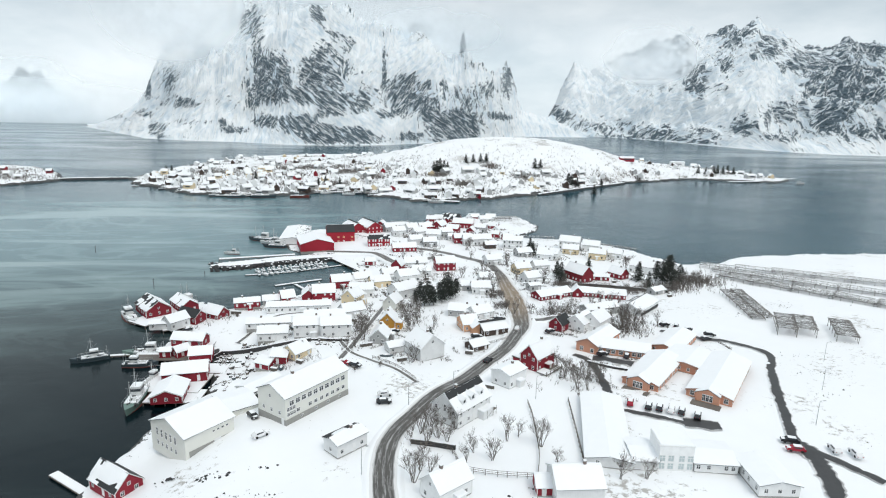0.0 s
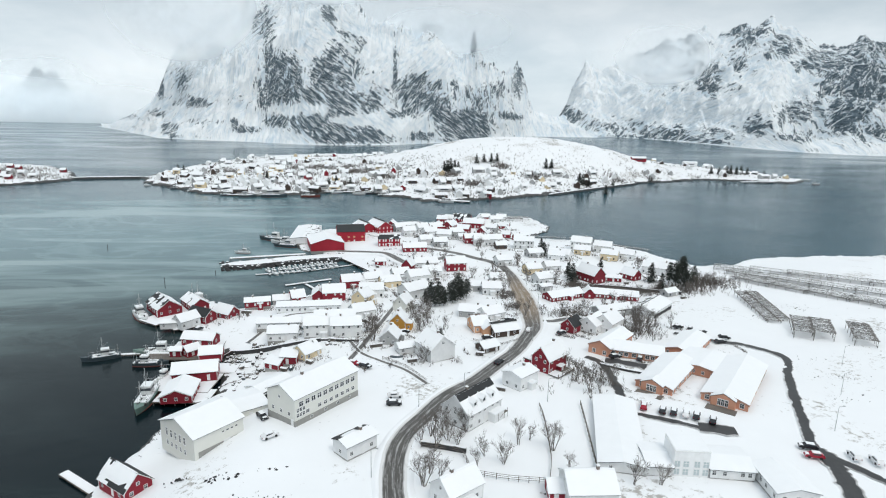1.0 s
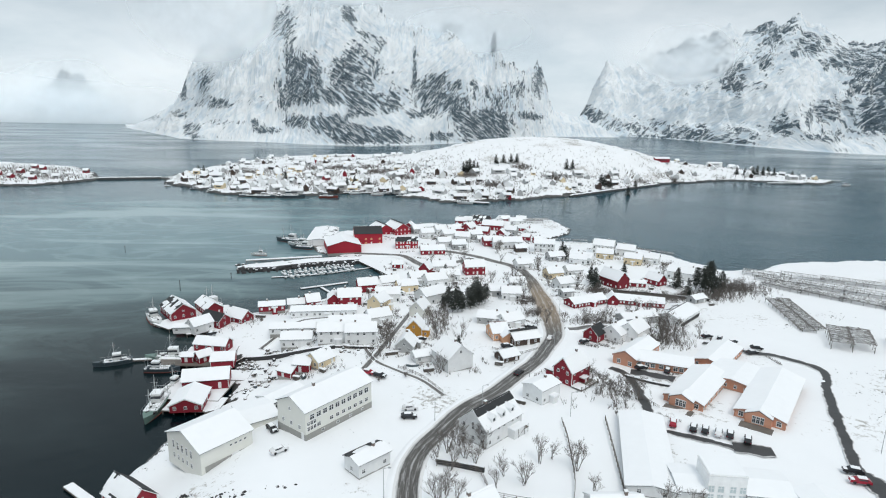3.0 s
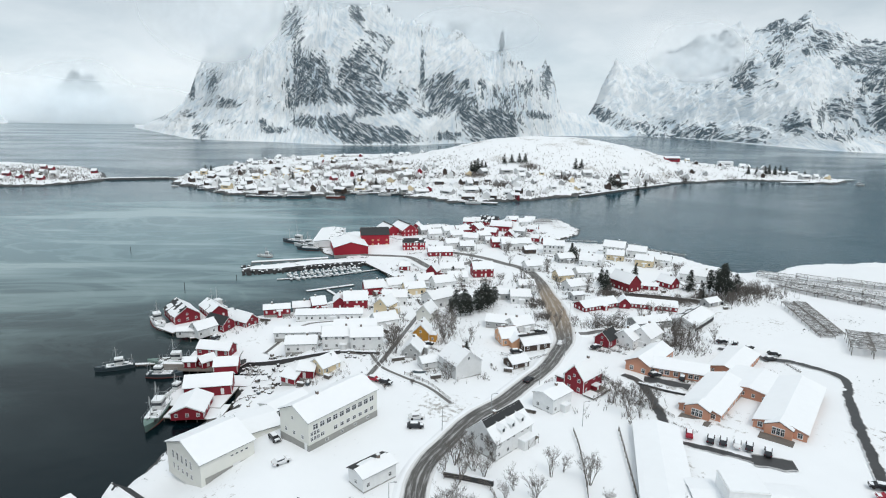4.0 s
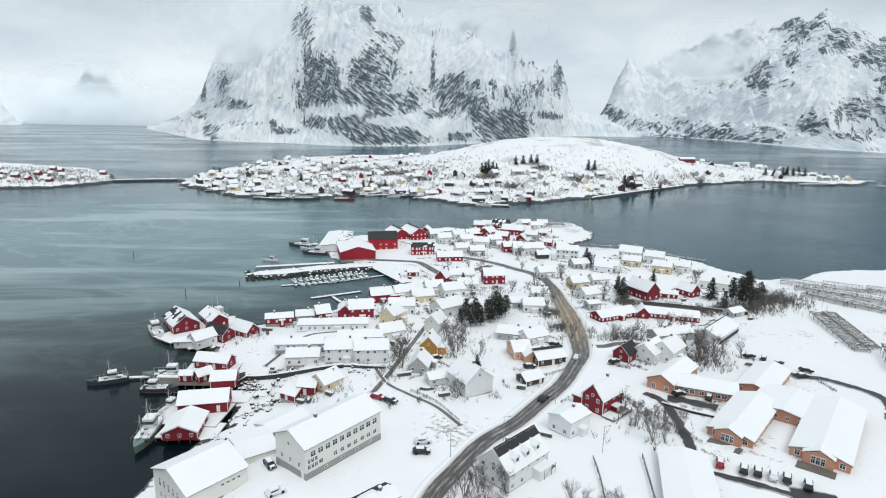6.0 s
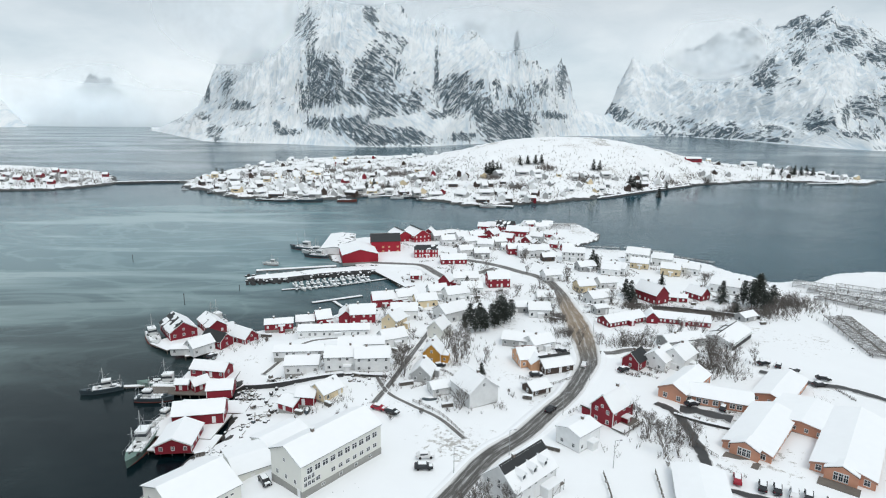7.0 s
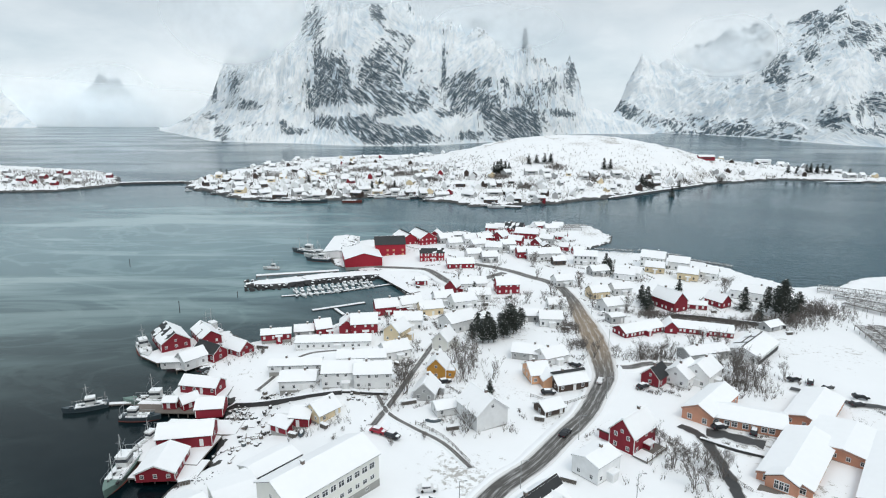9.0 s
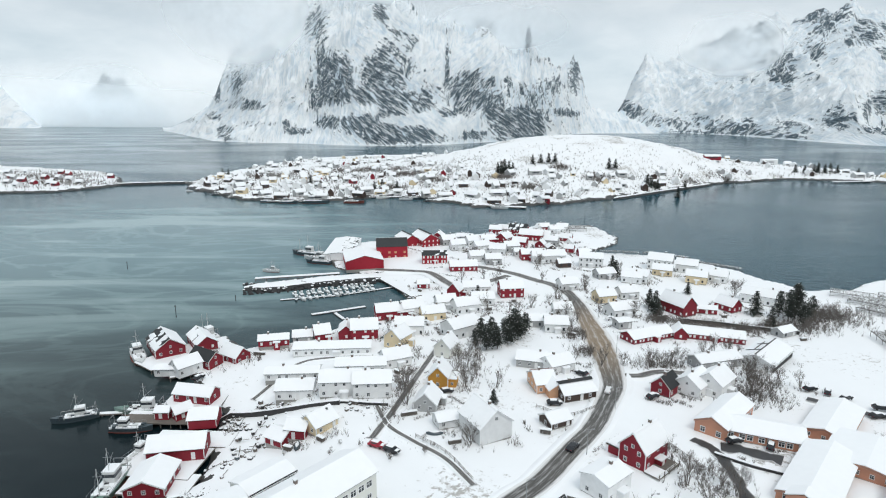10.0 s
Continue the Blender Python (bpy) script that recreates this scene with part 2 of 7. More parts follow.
def snow_land(name, rocky, scrub):
    """Snow over land: bare dark rock where it is steep or washed by the sea, dead grass and scrub showing through in patches."""
    m = material(name, (0.88, 0.9, 0.92), 0.6, 0, 0.05, 0.12, 0.5, 0.5)
    t = m.node_tree
    b = t.nodes["Principled BSDF"]
    snow = b.inputs["Base Color"].links[0].from_socket
    geo, sep = t.nodes.new("ShaderNodeNewGeometry"), t.nodes.new("ShaderNodeSeparateXYZ")
    t.links.new(geo.outputs["Position"], sep.inputs[0])
    sea = t.nodes.new("ShaderNodeTexNoise")
    sea.inputs["Scale"].default_value, sea.inputs["Detail"].default_value = 0.25, 6.0
    t.links.new(geo.outputs["Position"], sea.inputs["Vector"])
    line = t.nodes.new("ShaderNodeMath")
    line.operation = "MULTIPLY_ADD"
    line.inputs[1].default_value, line.inputs[2].default_value = -3.4, rocky + 1.7
    t.links.new(sea.outputs["Fac"], line.inputs[0])
    wet = t.nodes.new("ShaderNodeMath")
    wet.operation = "LESS_THAN"
    t.links.new(sep.outputs["Z"], wet.inputs[0])
    t.links.new(line.outputs[0], wet.inputs[1])
    tuft, patch = t.nodes.new("ShaderNodeTexNoise"), t.nodes.new("ShaderNodeTexNoise")
    tuft.inputs["Scale"].default_value, tuft.inputs["Detail"].default_value, tuft.inputs["Roughness"].default_value = 0.55, 8.0, 0.75
    patch.inputs["Scale"].default_value, patch.inputs["Detail"].default_value = 0.03, 3.0
    for n in (tuft, patch):
        t.links.new(geo.outputs["Position"], n.inputs["Vector"])
    both = t.nodes.new("ShaderNodeMath")
    both.operation = "MULTIPLY"
    t.links.new(tuft.outputs["Fac"], both.inputs[0])
    t.links.new(patch.outputs["Fac"], both.inputs[1])
    ramp = t.nodes.new("ShaderNodeValToRGB")
    ramp.color_ramp.elements[0].position, ramp.color_ramp.elements[0].color = scrub, (0, 0, 0, 1)
    ramp.color_ramp.elements[1].position, ramp.color_ramp.elements[1].color = scrub + 0.05, (0.8, 0.8, 0.8, 1)
    t.links.new(both.outputs[0], ramp.inputs["Fac"])
    grass, stone = t.nodes.new("ShaderNodeMix"), t.nodes.new("ShaderNodeMix")
    for n in (grass, stone):
        n.data_type = "RGBA"
    grass.inputs["B"].default_value = (0.3, 0.28, 0.25, 1)
    t.links.new(snow, grass.inputs["A"])
    t.links.new(ramp.outputs["Color"], grass.inputs["Factor"])
    stone.inputs["B"].default_value = (0.05, 0.05, 0.048, 1)
    t.links.new(grass.outputs["Result"], stone.inputs["A"])
    t.links.new(wet.outputs[0], stone.inputs["Factor"])
    t.links.new(stone.outputs["Result"], b.inputs["Base Color"])
    return m


VILLAGE_GROUND = snow_land("village_snow", 0.75, 0.34)
FAR_GROUND = snow_land("island_snow", 2.0, 0.315)
sheet("ground", land, -130, 460, -120, 540, 2.5, VILLAGE_GROUND, 0.25, 22, "snow-covered village ground sloping to a rocky shore", 3.0)
sheet("ground_island", island_z, -400, 600, 580, 1260, 6, FAR_GROUND, 1.2, 40, "snowy island with a low round hill and dark rocky shore", 14.0)
sheet("ground_west_island", west_z, -820, -420, 540, 980, 6, FAR_GROUND, 0.8, 40, "low snowy island with a dark rocky shore", 10.0)


def water_surface():
    m = bpy.data.materials.new("fjord_water")
    m.use_nodes = True
    t = m.node_tree
    b = t.nodes["Principled BSDF"]
    b.inputs["IOR"].default_value, b.inputs["Specular IOR Level"].default_value = 1.36, 0.28
    # blue of the sky put into the tint of reflections
    b.inputs["Specular Tint"].default_value = (0.7, 0.94, 1.0, 1)
    geo = t.nodes.new("ShaderNodeNewGeometry")

    def tex(scale, detail, stretch, rough=0.5, warp=0.0):
        mp, n = t.nodes.new("ShaderNodeMapping"), t.nodes.new("ShaderNodeTexNoise")
        mp.inputs["Scale"].default_value = stretch
        n.inputs["Scale"].default_value, n.inputs["Detail"].default_value, n.inputs["Roughness"].default_value, n.inputs["Distortion"].default_value = scale, detail, rough, warp
        t.links.new(geo.outputs["Position"], mp.inputs["Vector"])
        t.links.new(mp.outputs["Vector"], n.inputs["Vector"])
        return n

    def calc(kind, a, c):
        n = t.nodes.new("ShaderNodeMath")
        n.operation = kind
        for k, v in enumerate((a, c)):
            if isinstance(v, (int, float)):
                n.inputs[k].default_value = v
            else:
                t.links.new(v, n.inputs[k])
        return n.outputs[0]

    def span(value, lo, hi, to_lo=0.0, to_hi=1.0):
        n = t.nodes.new("ShaderNodeMapRange")
        n.interpolation_type = "SMOOTHSTEP"
        for k, v in zip(("From Min", "From Max", "To Min", "To Max"), (lo, hi, to_lo, to_hi)):
            n.inputs[k].default_value = v
        t.links.new(value, n.inputs["Value"])
        return n.outputs["Result"]

    slick = tex(0.006, 3.0, (0.6, 1.4, 1), 0.45, 0.6)
    # pale bay: sky sheen and slick filaments put into the base colour
    sheen_patch, reach = t.nodes.new("ShaderNodeMapping"), t.nodes.new("ShaderNodeVectorMath")
    sheen_patch.vector_type = "TEXTURE"
    sheen_patch.inputs["Location"].default_value, sheen_patch.inputs["Scale"].default_value = (-250, 430, 0), (300, 300, 1000)
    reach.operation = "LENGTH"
    t.links.new(geo.outputs["Position"], sheen_patch.inputs["Vector"])
    t.links.new(sheen_patch.outputs["Vector"], reach.inputs[0])
    # shallow: strength of that painted sheen, full mid-bay and fading at the rim
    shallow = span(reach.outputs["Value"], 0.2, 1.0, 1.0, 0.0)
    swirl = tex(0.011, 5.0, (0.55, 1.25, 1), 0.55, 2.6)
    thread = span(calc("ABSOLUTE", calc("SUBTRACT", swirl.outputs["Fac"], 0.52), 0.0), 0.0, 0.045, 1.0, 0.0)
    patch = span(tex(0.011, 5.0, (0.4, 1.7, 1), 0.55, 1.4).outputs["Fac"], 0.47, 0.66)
    streak_tones = calc("MULTIPLY", calc("ADD", calc("MULTIPLY", thread, 0.22), calc("MULTIPLY", patch, 0.8)), calc("ADD", calc("MULTIPLY", shallow, 0.85), 0.03))
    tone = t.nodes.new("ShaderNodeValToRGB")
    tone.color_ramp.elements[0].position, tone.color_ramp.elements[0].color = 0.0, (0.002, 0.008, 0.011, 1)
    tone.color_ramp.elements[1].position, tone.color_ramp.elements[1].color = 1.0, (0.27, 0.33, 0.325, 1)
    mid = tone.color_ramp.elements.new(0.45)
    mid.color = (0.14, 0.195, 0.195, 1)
    t.links.new(calc("ADD", streak_tones, calc("MULTIPLY", shallow, 0.36)), tone.inputs["Fac"])
    # deep: far water's blue sky reflection put into the base colour, growing with y
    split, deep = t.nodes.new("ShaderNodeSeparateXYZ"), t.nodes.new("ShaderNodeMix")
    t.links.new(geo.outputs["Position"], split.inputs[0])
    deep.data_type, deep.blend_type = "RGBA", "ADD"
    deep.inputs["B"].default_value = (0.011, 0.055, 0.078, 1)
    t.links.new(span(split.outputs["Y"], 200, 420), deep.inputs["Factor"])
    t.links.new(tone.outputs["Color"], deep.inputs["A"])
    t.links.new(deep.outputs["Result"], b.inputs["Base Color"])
    gloss = t.nodes.new("ShaderNodeMapRange")
    gloss.inputs["From Min"].default_value, gloss.inputs["From Max"].default_value = 0.35, 0.7
    gloss.inputs["To Min"].default_value, gloss.inputs["To Max"].default_value = 0.2, 0.08
    t.links.new(slick.outputs["Fac"], gloss.inputs["Value"])
    t.links.new(gloss.outputs["Result"], b.inputs["Roughness"])
    ripple, swell = tex(0.9, 4.0, (1, 1.6, 1), 0.6), tex(0.16, 3.0, (1, 1.5, 1), 0.5)
    add = t.nodes.new("ShaderNodeMath")
    add.operation = "MULTIPLY_ADD"
    add.inputs[1].default_value = 2.5
    t.links.new(swell.outputs["Fac"], add.inputs[0])
    t.links.new(ripple.outputs["Fac"], add.inputs[2])
    calm = t.nodes.new("ShaderNodeMapRange")
    calm.inputs["From Min"].default_value, calm.inputs["From Max"].default_value = 0.4, 0.66
    calm.inputs["To Min"].default_value, calm.inputs["To Max"].default_value = 0.2, 0.08
    t.links.new(slick.outputs["Fac"], calm.inputs["Value"])
    wave = t.nodes.new("ShaderNodeBump")
    wave.inputs["Distance"].default_value = 0.35
    t.links.new(calm.outputs["Result"], wave.inputs["Strength"])
    t.links.new(add.outputs[0], wave.inputs["Height"])
    t.links.new(wave.outputs["Normal"], b.inputs["Normal"])
    return m


bm = bmesh.new()
bm.faces.new([bm.verts.new(p) for p in ((-4900, -4900, 0), (4900, -4900, 0), (4900, 4900, 0), (-4900, 4900, 0))])
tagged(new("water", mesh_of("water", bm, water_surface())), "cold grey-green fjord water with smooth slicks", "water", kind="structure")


# ---- mountains: snow on crags, ribs and gullies running down from a jagged crest ----
def crag_material():
    m = bpy.data.materials.new("snowy_crag")
    m.use_nodes = True
    t = m.node_tree
    b = t.nodes["Principled BSDF"]
    b.inputs["Roughness"].default_value = 0.8
    geo, bare = t.nodes.new("ShaderNodeNewGeometry"), t.nodes.new("ShaderNodeAttribute")
    bare.attribute_name = "bare"

    lean = t.nodes.new("ShaderNodeAttribute")
    lean.attribute_name = "lean"

    def strata(turned, scale, along, detail, rough, seed, warp=0.4):
        """Beds, ribs and snow runnels that lean by so many degrees from upright: thin across and long the other way."""
        turn, squash, n = t.nodes.new("ShaderNodeMapping"), t.nodes.new("ShaderNodeMapping"), t.nodes.new("ShaderNodeTexNoise")
        turn.inputs["Rotation"].default_value = (0, radians(turned), 0)
        turn.inputs["Location"].default_value = (seed, seed, 0)
        squash.inputs["Scale"].default_value = (1.0, 0.05, along)
        n.inputs["Scale"].default_value, n.inputs["Detail"].default_value, n.inputs["Roughness"].default_value, n.inputs["Distortion"].default_value = scale, detail, rough, warp
        t.links.new(geo.outputs["Position"], turn.inputs["Vector"])
        t.links.new(turn.outputs["Vector"], squash.inputs["Vector"])
        t.links.new(squash.outputs["Vector"], n.inputs["Vector"])
        return n.outputs["Fac"]

    def calc(kind, a, c):
        n = t.nodes.new("ShaderNodeMath")
        n.operation = kind
        for k, v in enumerate((a, c)):
            if isinstance(v, (int, float)):
                n.inputs[k].default_value = v
            else:
                t.links.new(v, n.inputs[k])
        return n.outputs[0]

    def span(value, lo, hi, to_lo=0.0, to_hi=1.0):
        n = t.nodes.new("ShaderNodeMapRange")
        for k, v in zip(("From Min", "From Max", "To Min", "To Max"), (lo, hi, to_lo, to_hi)):
            n.inputs[k].default_value = v
        t.links.new(value, n.inputs["Value"])
        return n.outputs["Result"]

    def blend(factor, a, c):
        n = t.nodes.new("ShaderNodeMix")
        for key, v in (("Factor", factor), ("A", a), ("B", c)):
            t.links.new(v, n.inputs[key])
        return n.outputs[0]

    upright, falling, rising = strata(4, 0.11, 0.16, 8.0, 0.66, 0, 0.9), strata(50, 0.1, 0.2, 8.0, 0.66, 300, 1.0), strata(-46, 0.1, 0.2, 8.0, 0.66, 700, 1.0)
    beds = blend(span(lean.outputs["Fac"], 0.2, 0.55), blend(span(lean.outputs["Fac"], -0.2, -0.55), upright, falling), rising)
    mass, speck = strata(20, 0.016, 0.6, 5.0, 0.6, 50, 1.2), strata(15, 0.3, 0.5, 5.0, 0.6, 900)
    grain = calc("ADD", calc("ADD", calc("MULTIPLY", beds, 2.6), calc("MULTIPLY", mass, 1.1)), calc("MULTIPLY", speck, 0.7))
    level = calc("ADD", calc("SUBTRACT", grain, 2.2), calc("SUBTRACT", bare.outputs["Fac"], 0.5))
    thin = blend(span(lean.outputs["Fac"], -0.15, 0.15), strata(56, 0.22, 0.14, 6.0, 0.66, 1500, 1.2), strata(-34, 0.22, 0.14, 6.0, 0.66, 1900, 1.2))
    showing = calc("MULTIPLY", span(level, -0.04, 0.12), span(thin, 0.52, 0.58, 1.0, 0.12))
    col, rock, streak_tones = t.nodes.new("ShaderNodeMix"), t.nodes.new("ShaderNodeValToRGB"), t.nodes.new("ShaderNodeMix")
    col.data_type = streak_tones.data_type = "RGBA"
    # snow tones: thin cover, streaks of shade and blue distance haze put into colour
    streak_tones.inputs["A"].default_value, streak_tones.inputs["B"].default_value = (0.6, 0.7, 0.78, 1), (0.88, 0.915, 0.935, 1)
    t.links.new(span(calc("ADD", beds, calc("MULTIPLY", mass, 0.6)), 0.6, 0.84), streak_tones.inputs["Factor"])
    # pale blue cast of distance haze put into the rock colour
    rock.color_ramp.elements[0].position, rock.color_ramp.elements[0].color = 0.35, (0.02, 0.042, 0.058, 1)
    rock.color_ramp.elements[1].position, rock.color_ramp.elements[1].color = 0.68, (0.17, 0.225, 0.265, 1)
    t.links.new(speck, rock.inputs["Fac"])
    t.links.new(streak_tones.outputs["Result"], col.inputs["A"])
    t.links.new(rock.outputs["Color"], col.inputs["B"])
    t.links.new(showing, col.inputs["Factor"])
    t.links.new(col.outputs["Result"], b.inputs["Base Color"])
    bump = t.nodes.new("ShaderNodeBump")
    bump.inputs["Strength"].default_value, bump.inputs["Distance"].default_value = 0.6, 6.0
    t.links.new(grain, bump.inputs["Height"])
    t.links.new(bump.outputs["Normal"], b.inputs["Normal"])
    return m


CRAG = crag_material()


EYE_UP = 90.0


def mountain(name, label, foot, crest, ridge, step, rows, seed, rough, power=1.15, benches=(), bias=0.0, faces=()):
    """A massif seen up a fan of bearings (east over north, in thousandths). foot: (bearing, metres north of the waterline); crest: (bearing, height per 1000 m of distance);
    ridge: (bearing, metres north of the crest line); benches: (bearing, width) with a low cliff and a shelf;
    faces: (bearing, height per 1000 m, width, span, strength, lean of its beds from -1 to 1) of bare rock, or of open snow where the strength is below nought."""
    a0, a1 = crest[0][0], crest[-1][0]
    bearings = np.arange(a0, a1 + step, step)
    fy = np.interp(bearings, *zip(*foot))
    ry = np.interp(bearings, *zip(*ridge))
    top = np.maximum(4, EYE_UP + np.interp(bearings, *zip(*crest)) * ry / 1000)
    shelf = np.zeros(len(bearings))
    for bx, bw in benches:
        shelf = np.maximum(shelf, np.exp(-np.abs((bearings - bx) / bw) ** 4))
    ss = np.concatenate([np.linspace(-0.02, 0.25, rows // 3), np.linspace(0.25, 1, rows)[1:], np.linspace(1, 1.4, rows // 8)[1:]])
    pts, bare = [], []
    for s in ss:
        for b, f, h, r, sh in zip(bearings, fy, top, ry, shelf):
            wob = noise.fractal(Vector((b / 70, seed, s * 2)), 0.9, 2.0, 4)
            y = f + (s + 0.03 * wob * min(1, max(0, s) * 8) * max(0, 1 - s)) * (r - f)
            x = b / 1000 * y
            u = max(0.0, min(s, 1.0))
            wx = x + 60 * noise.noise(Vector((x / 260, y / 260, seed + 3)))
            rib = noise.ridged_multi_fractal(Vector((wx / 230 + 0.6 * s, y / 430, seed)), 0.75, 2.15, 7, 1.0, 2.0) - 1.1
            fine = noise.ridged_multi_fractal(Vector((wx / 75 - 0.8 * s, y / 130, seed + 4)), 0.7, 2.2, 5, 1.0, 2.0) - 1.1
            jag = noise.fractal(Vector((x / 34, seed, 1.7)), 0.5, 2.2, 6)
            plain = u ** power
            step_up = float(np.interp(u, (0, 0.05, 0.1, 0.22, 1), (0, 0.11, 0.14, 0.2, 1)))
            body = h * (plain * (1 - sh) + step_up * sh)
            if s > 1:
                body = h * (1 - (s - 1) * 1.5)
            tall = min(1.0, h / 240)
            env = min(1.0, u * 7) * (1 - 0.9 * u ** 2)
            z = body + env * rough * (0.8 * rib + 0.34 * fine) * tall + u ** 3 * (jag * 0.26 + fine * 0.14) * rough * tall
            pts.append((x + 10 * fine * env, y, max(z, 0.5) if s > 0.004 else s * 300))
            bare.append(0.05 * rib + 0.04 * fine + 0.3 * u ** 9 + (0.25 if 0 < s < 0.015 else 0))
    nx = len(bearings)
    i = np.arange((nx - 1) * (len(ss) - 1))
    a = i // (nx - 1) * nx + i % (nx - 1)
    me = bpy.data.meshes.new(name)
    me.from_pydata(pts, [], np.stack([a, a + 1, a + nx + 1, a + nx], 1).tolist())
    me.polygons.foreach_set("use_smooth", [True] * len(me.polygons))
    me.update()
    normal = np.zeros(len(pts) * 3)
    me.vertices.foreach_get("normal", normal)
    steep = 1 - np.abs(normal.reshape(-1, 3)[:, 2])
    at = np.array(pts)
    along, up = at[:, 0] / at[:, 1] * 1000, (at[:, 2] - EYE_UP) / at[:, 1] * 1000
    cover, fields, weight, leaning = np.zeros(len(pts)), np.zeros(len(pts)), np.full(len(pts), 1e-3), np.zeros(len(pts))
    for cx, ce, cw, ch, strength, beds in faces:
        near = np.exp(-np.minimum(40, np.abs((along - cx) / cw) ** 2.6 + np.abs((up - ce) / ch) ** 2.6) / 1.8)
        if strength < 0:
            fields = np.minimum(fields, near * strength)
            continue
        cover = np.maximum(cover, near * strength)
        weight += near ** 2
        leaning += near ** 2 * beds
    for key, value in (("bare", np.array(bare) + np.maximum(0.02, cover * 1.38) + fields + (np.clip(steep, 0.1, 0.85) - 0.5) * 0.6 + bias), ("lean", leaning / weight)):
        me.attributes.new(key, "FLOAT", "POINT").data.foreach_set("value", value)
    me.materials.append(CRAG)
    return tagged(new(name, me), label, "mountain", kind="structure")


LOW_FACES = [(-249, 49, 36, 44, 0.62, 0.0), (-271, 129, 19, 24, 0.50, 0.8), (-165, 59, 32, 43, 0.55, -0.9), (-152, 15, 38, 22, 0.60, -0.7), (-227, 74, 13, 21, 0.62, -0.8), (-62, 69, 4, 43, 0.60, 0.0), (-106, 15, 34, 22, 0.50, -0.9), (-32, 30, 26, 30, 0.60, 0.9), (0, 30, 24, 32, 0.58, 0.8), (51, -18, 34, 21, 0.82, -0.5), (19, -4, 22, 15, 0.60, -0.6), (-204, -23, 32, 15, 0.78, -0.7), (-162, -37, 28, 13, 0.72, -0.6), (-110, -38, 32, 12, 0.70, -0.5), (-256, -20, 19, 9, 0.70, 0.3), (-309, -34, 26, 6, 0.60, -0.2)]
MIDDLE_FACES = [(-435, -36, 15, 11, 0.55, 0.9), (-387, 7, 32, 11, 0.42, 0.9), (-442, 29, 5, 24, 0.55, 0.4), (-408, 43, 13, 21, 0.42, 0.6), (-498, -18, 28, 6, 0.42, 0.3), (-450, -11, 24, 8, 0.42, 0.8), (73, 25, 28, 19, 0.50, 0.2), (104, 36, 19, 13, 0.42, 0.3), (64, 103, 3, 19, 0.75, 0.0), (137, 54, 8, 28, 0.42, -0.4), (129, -5, 24, 4, 0.60, -0.1), (111, 0, 28, 5, 0.40, 0.1), (-6, 121, 19, 19, 0.36, 0.5), (-191, 120, 9, 11, 0.50, -0.6), (-171, 149, 11, 15, 0.55, -0.5), (-141, 118, 15, 5, 0.48, -0.4)]
HIGH_FACES = [(-114, 107, 7, 9, 0.60, -0.6), (-69, 121, 13, 11, 0.36, 0.0), (-194, 23, 22, 19, 0.50, -0.6), (-17, -37, 21, 6, 0.50, -0.3), (-55, -5, 19, 8, 0.45, -0.6), (-336, -21, 21, 9, 0.40, -0.3), (-316, 13, 15, 13, 0.42, 0.8), (-110, 68, 21, 15, 0.42, 0.6), (-128, 90, 19, 11, 0.35, -0.7), (36, 44, 22, 9, 0.38, -0.5), (75, 75, 13, 7, 0.35, 0.0), (-162, -7, 19, 9, 0.40, -0.6), (-374, -19, 28, 11, 0.38, 0.7)]
EAST_CRESTS = [(229, 71, 13, 21, 0.50, 0.7), (220, 2, 22, 14, 0.72, 0.8), (286, -16, 40, 17, 0.42, 0.8), (341, -21, 38, 15, 0.45, 0.8), (358, 110, 34, 17, 0.50, 0.7), (408, 125, 8, 11, 0.50, 0.4), (457, 59, 16, 24, 0.60, 0.8), (346, 56, 21, 26, 0.34, 0.8), (509, 130, 28, 24, 0.55, 0.6), (501, 92, 32, 21, 0.44, 0.7), (510, 58, 28, 17, 0.42, 0.8), (568, 112, 38, 21, 0.48, -0.3), (636, 94, 47, 19, 0.55, -0.4)]
EAST_SLOPES = [(660, 60, 47, 28, 0.60, 0.6), (614, 16, 47, 28, 0.42, -0.3), (695, 8, 47, 38, 0.55, 0.3), (405, -23, 47, 13, 0.40, 0.9), (477, -25, 38, 17, 0.40, 0.8), (538, -6, 22, 21, 0.44, 0.6), (613, -27, 47, 11, 0.42, 0.2), (726, 78, 57, 57, 0.60, 0.2), (745, -17, 57, 19, 0.50, 0.0), (425, 100, 28, 28, 0.32, 0.7), (389, 31, 19, 28, 0.28, 0.8), (249, 94, 19, 5, 0.34, 0.4)]
SNOW_FIELDS = [(-213, 1, 42, 5, -0.55, 0.0), (-129, -15, 38, 5, -0.55, 0.0), (-50, -25, 32, 8, -0.55, 0.0), (-327, 66, 38, 42, -0.55, 0.0), (-210, 109, 34, 21, -0.55, 0.0), (-90, 99, 19, 38, -0.55, 0.0), (35, 72, 38, 21, -0.55, 0.0), (-355, -10, 38, 7, -0.55, 0.0), (7, 91, 47, 23, -0.55, 0.0), (279, 55, 57, 38, -0.55, 0.0), (427, 13, 86, 13, -0.55, 0.0), (273, 20, 57, 13, -0.55, 0.0), (556, 50, 57, 17, -0.55, 0.0)]
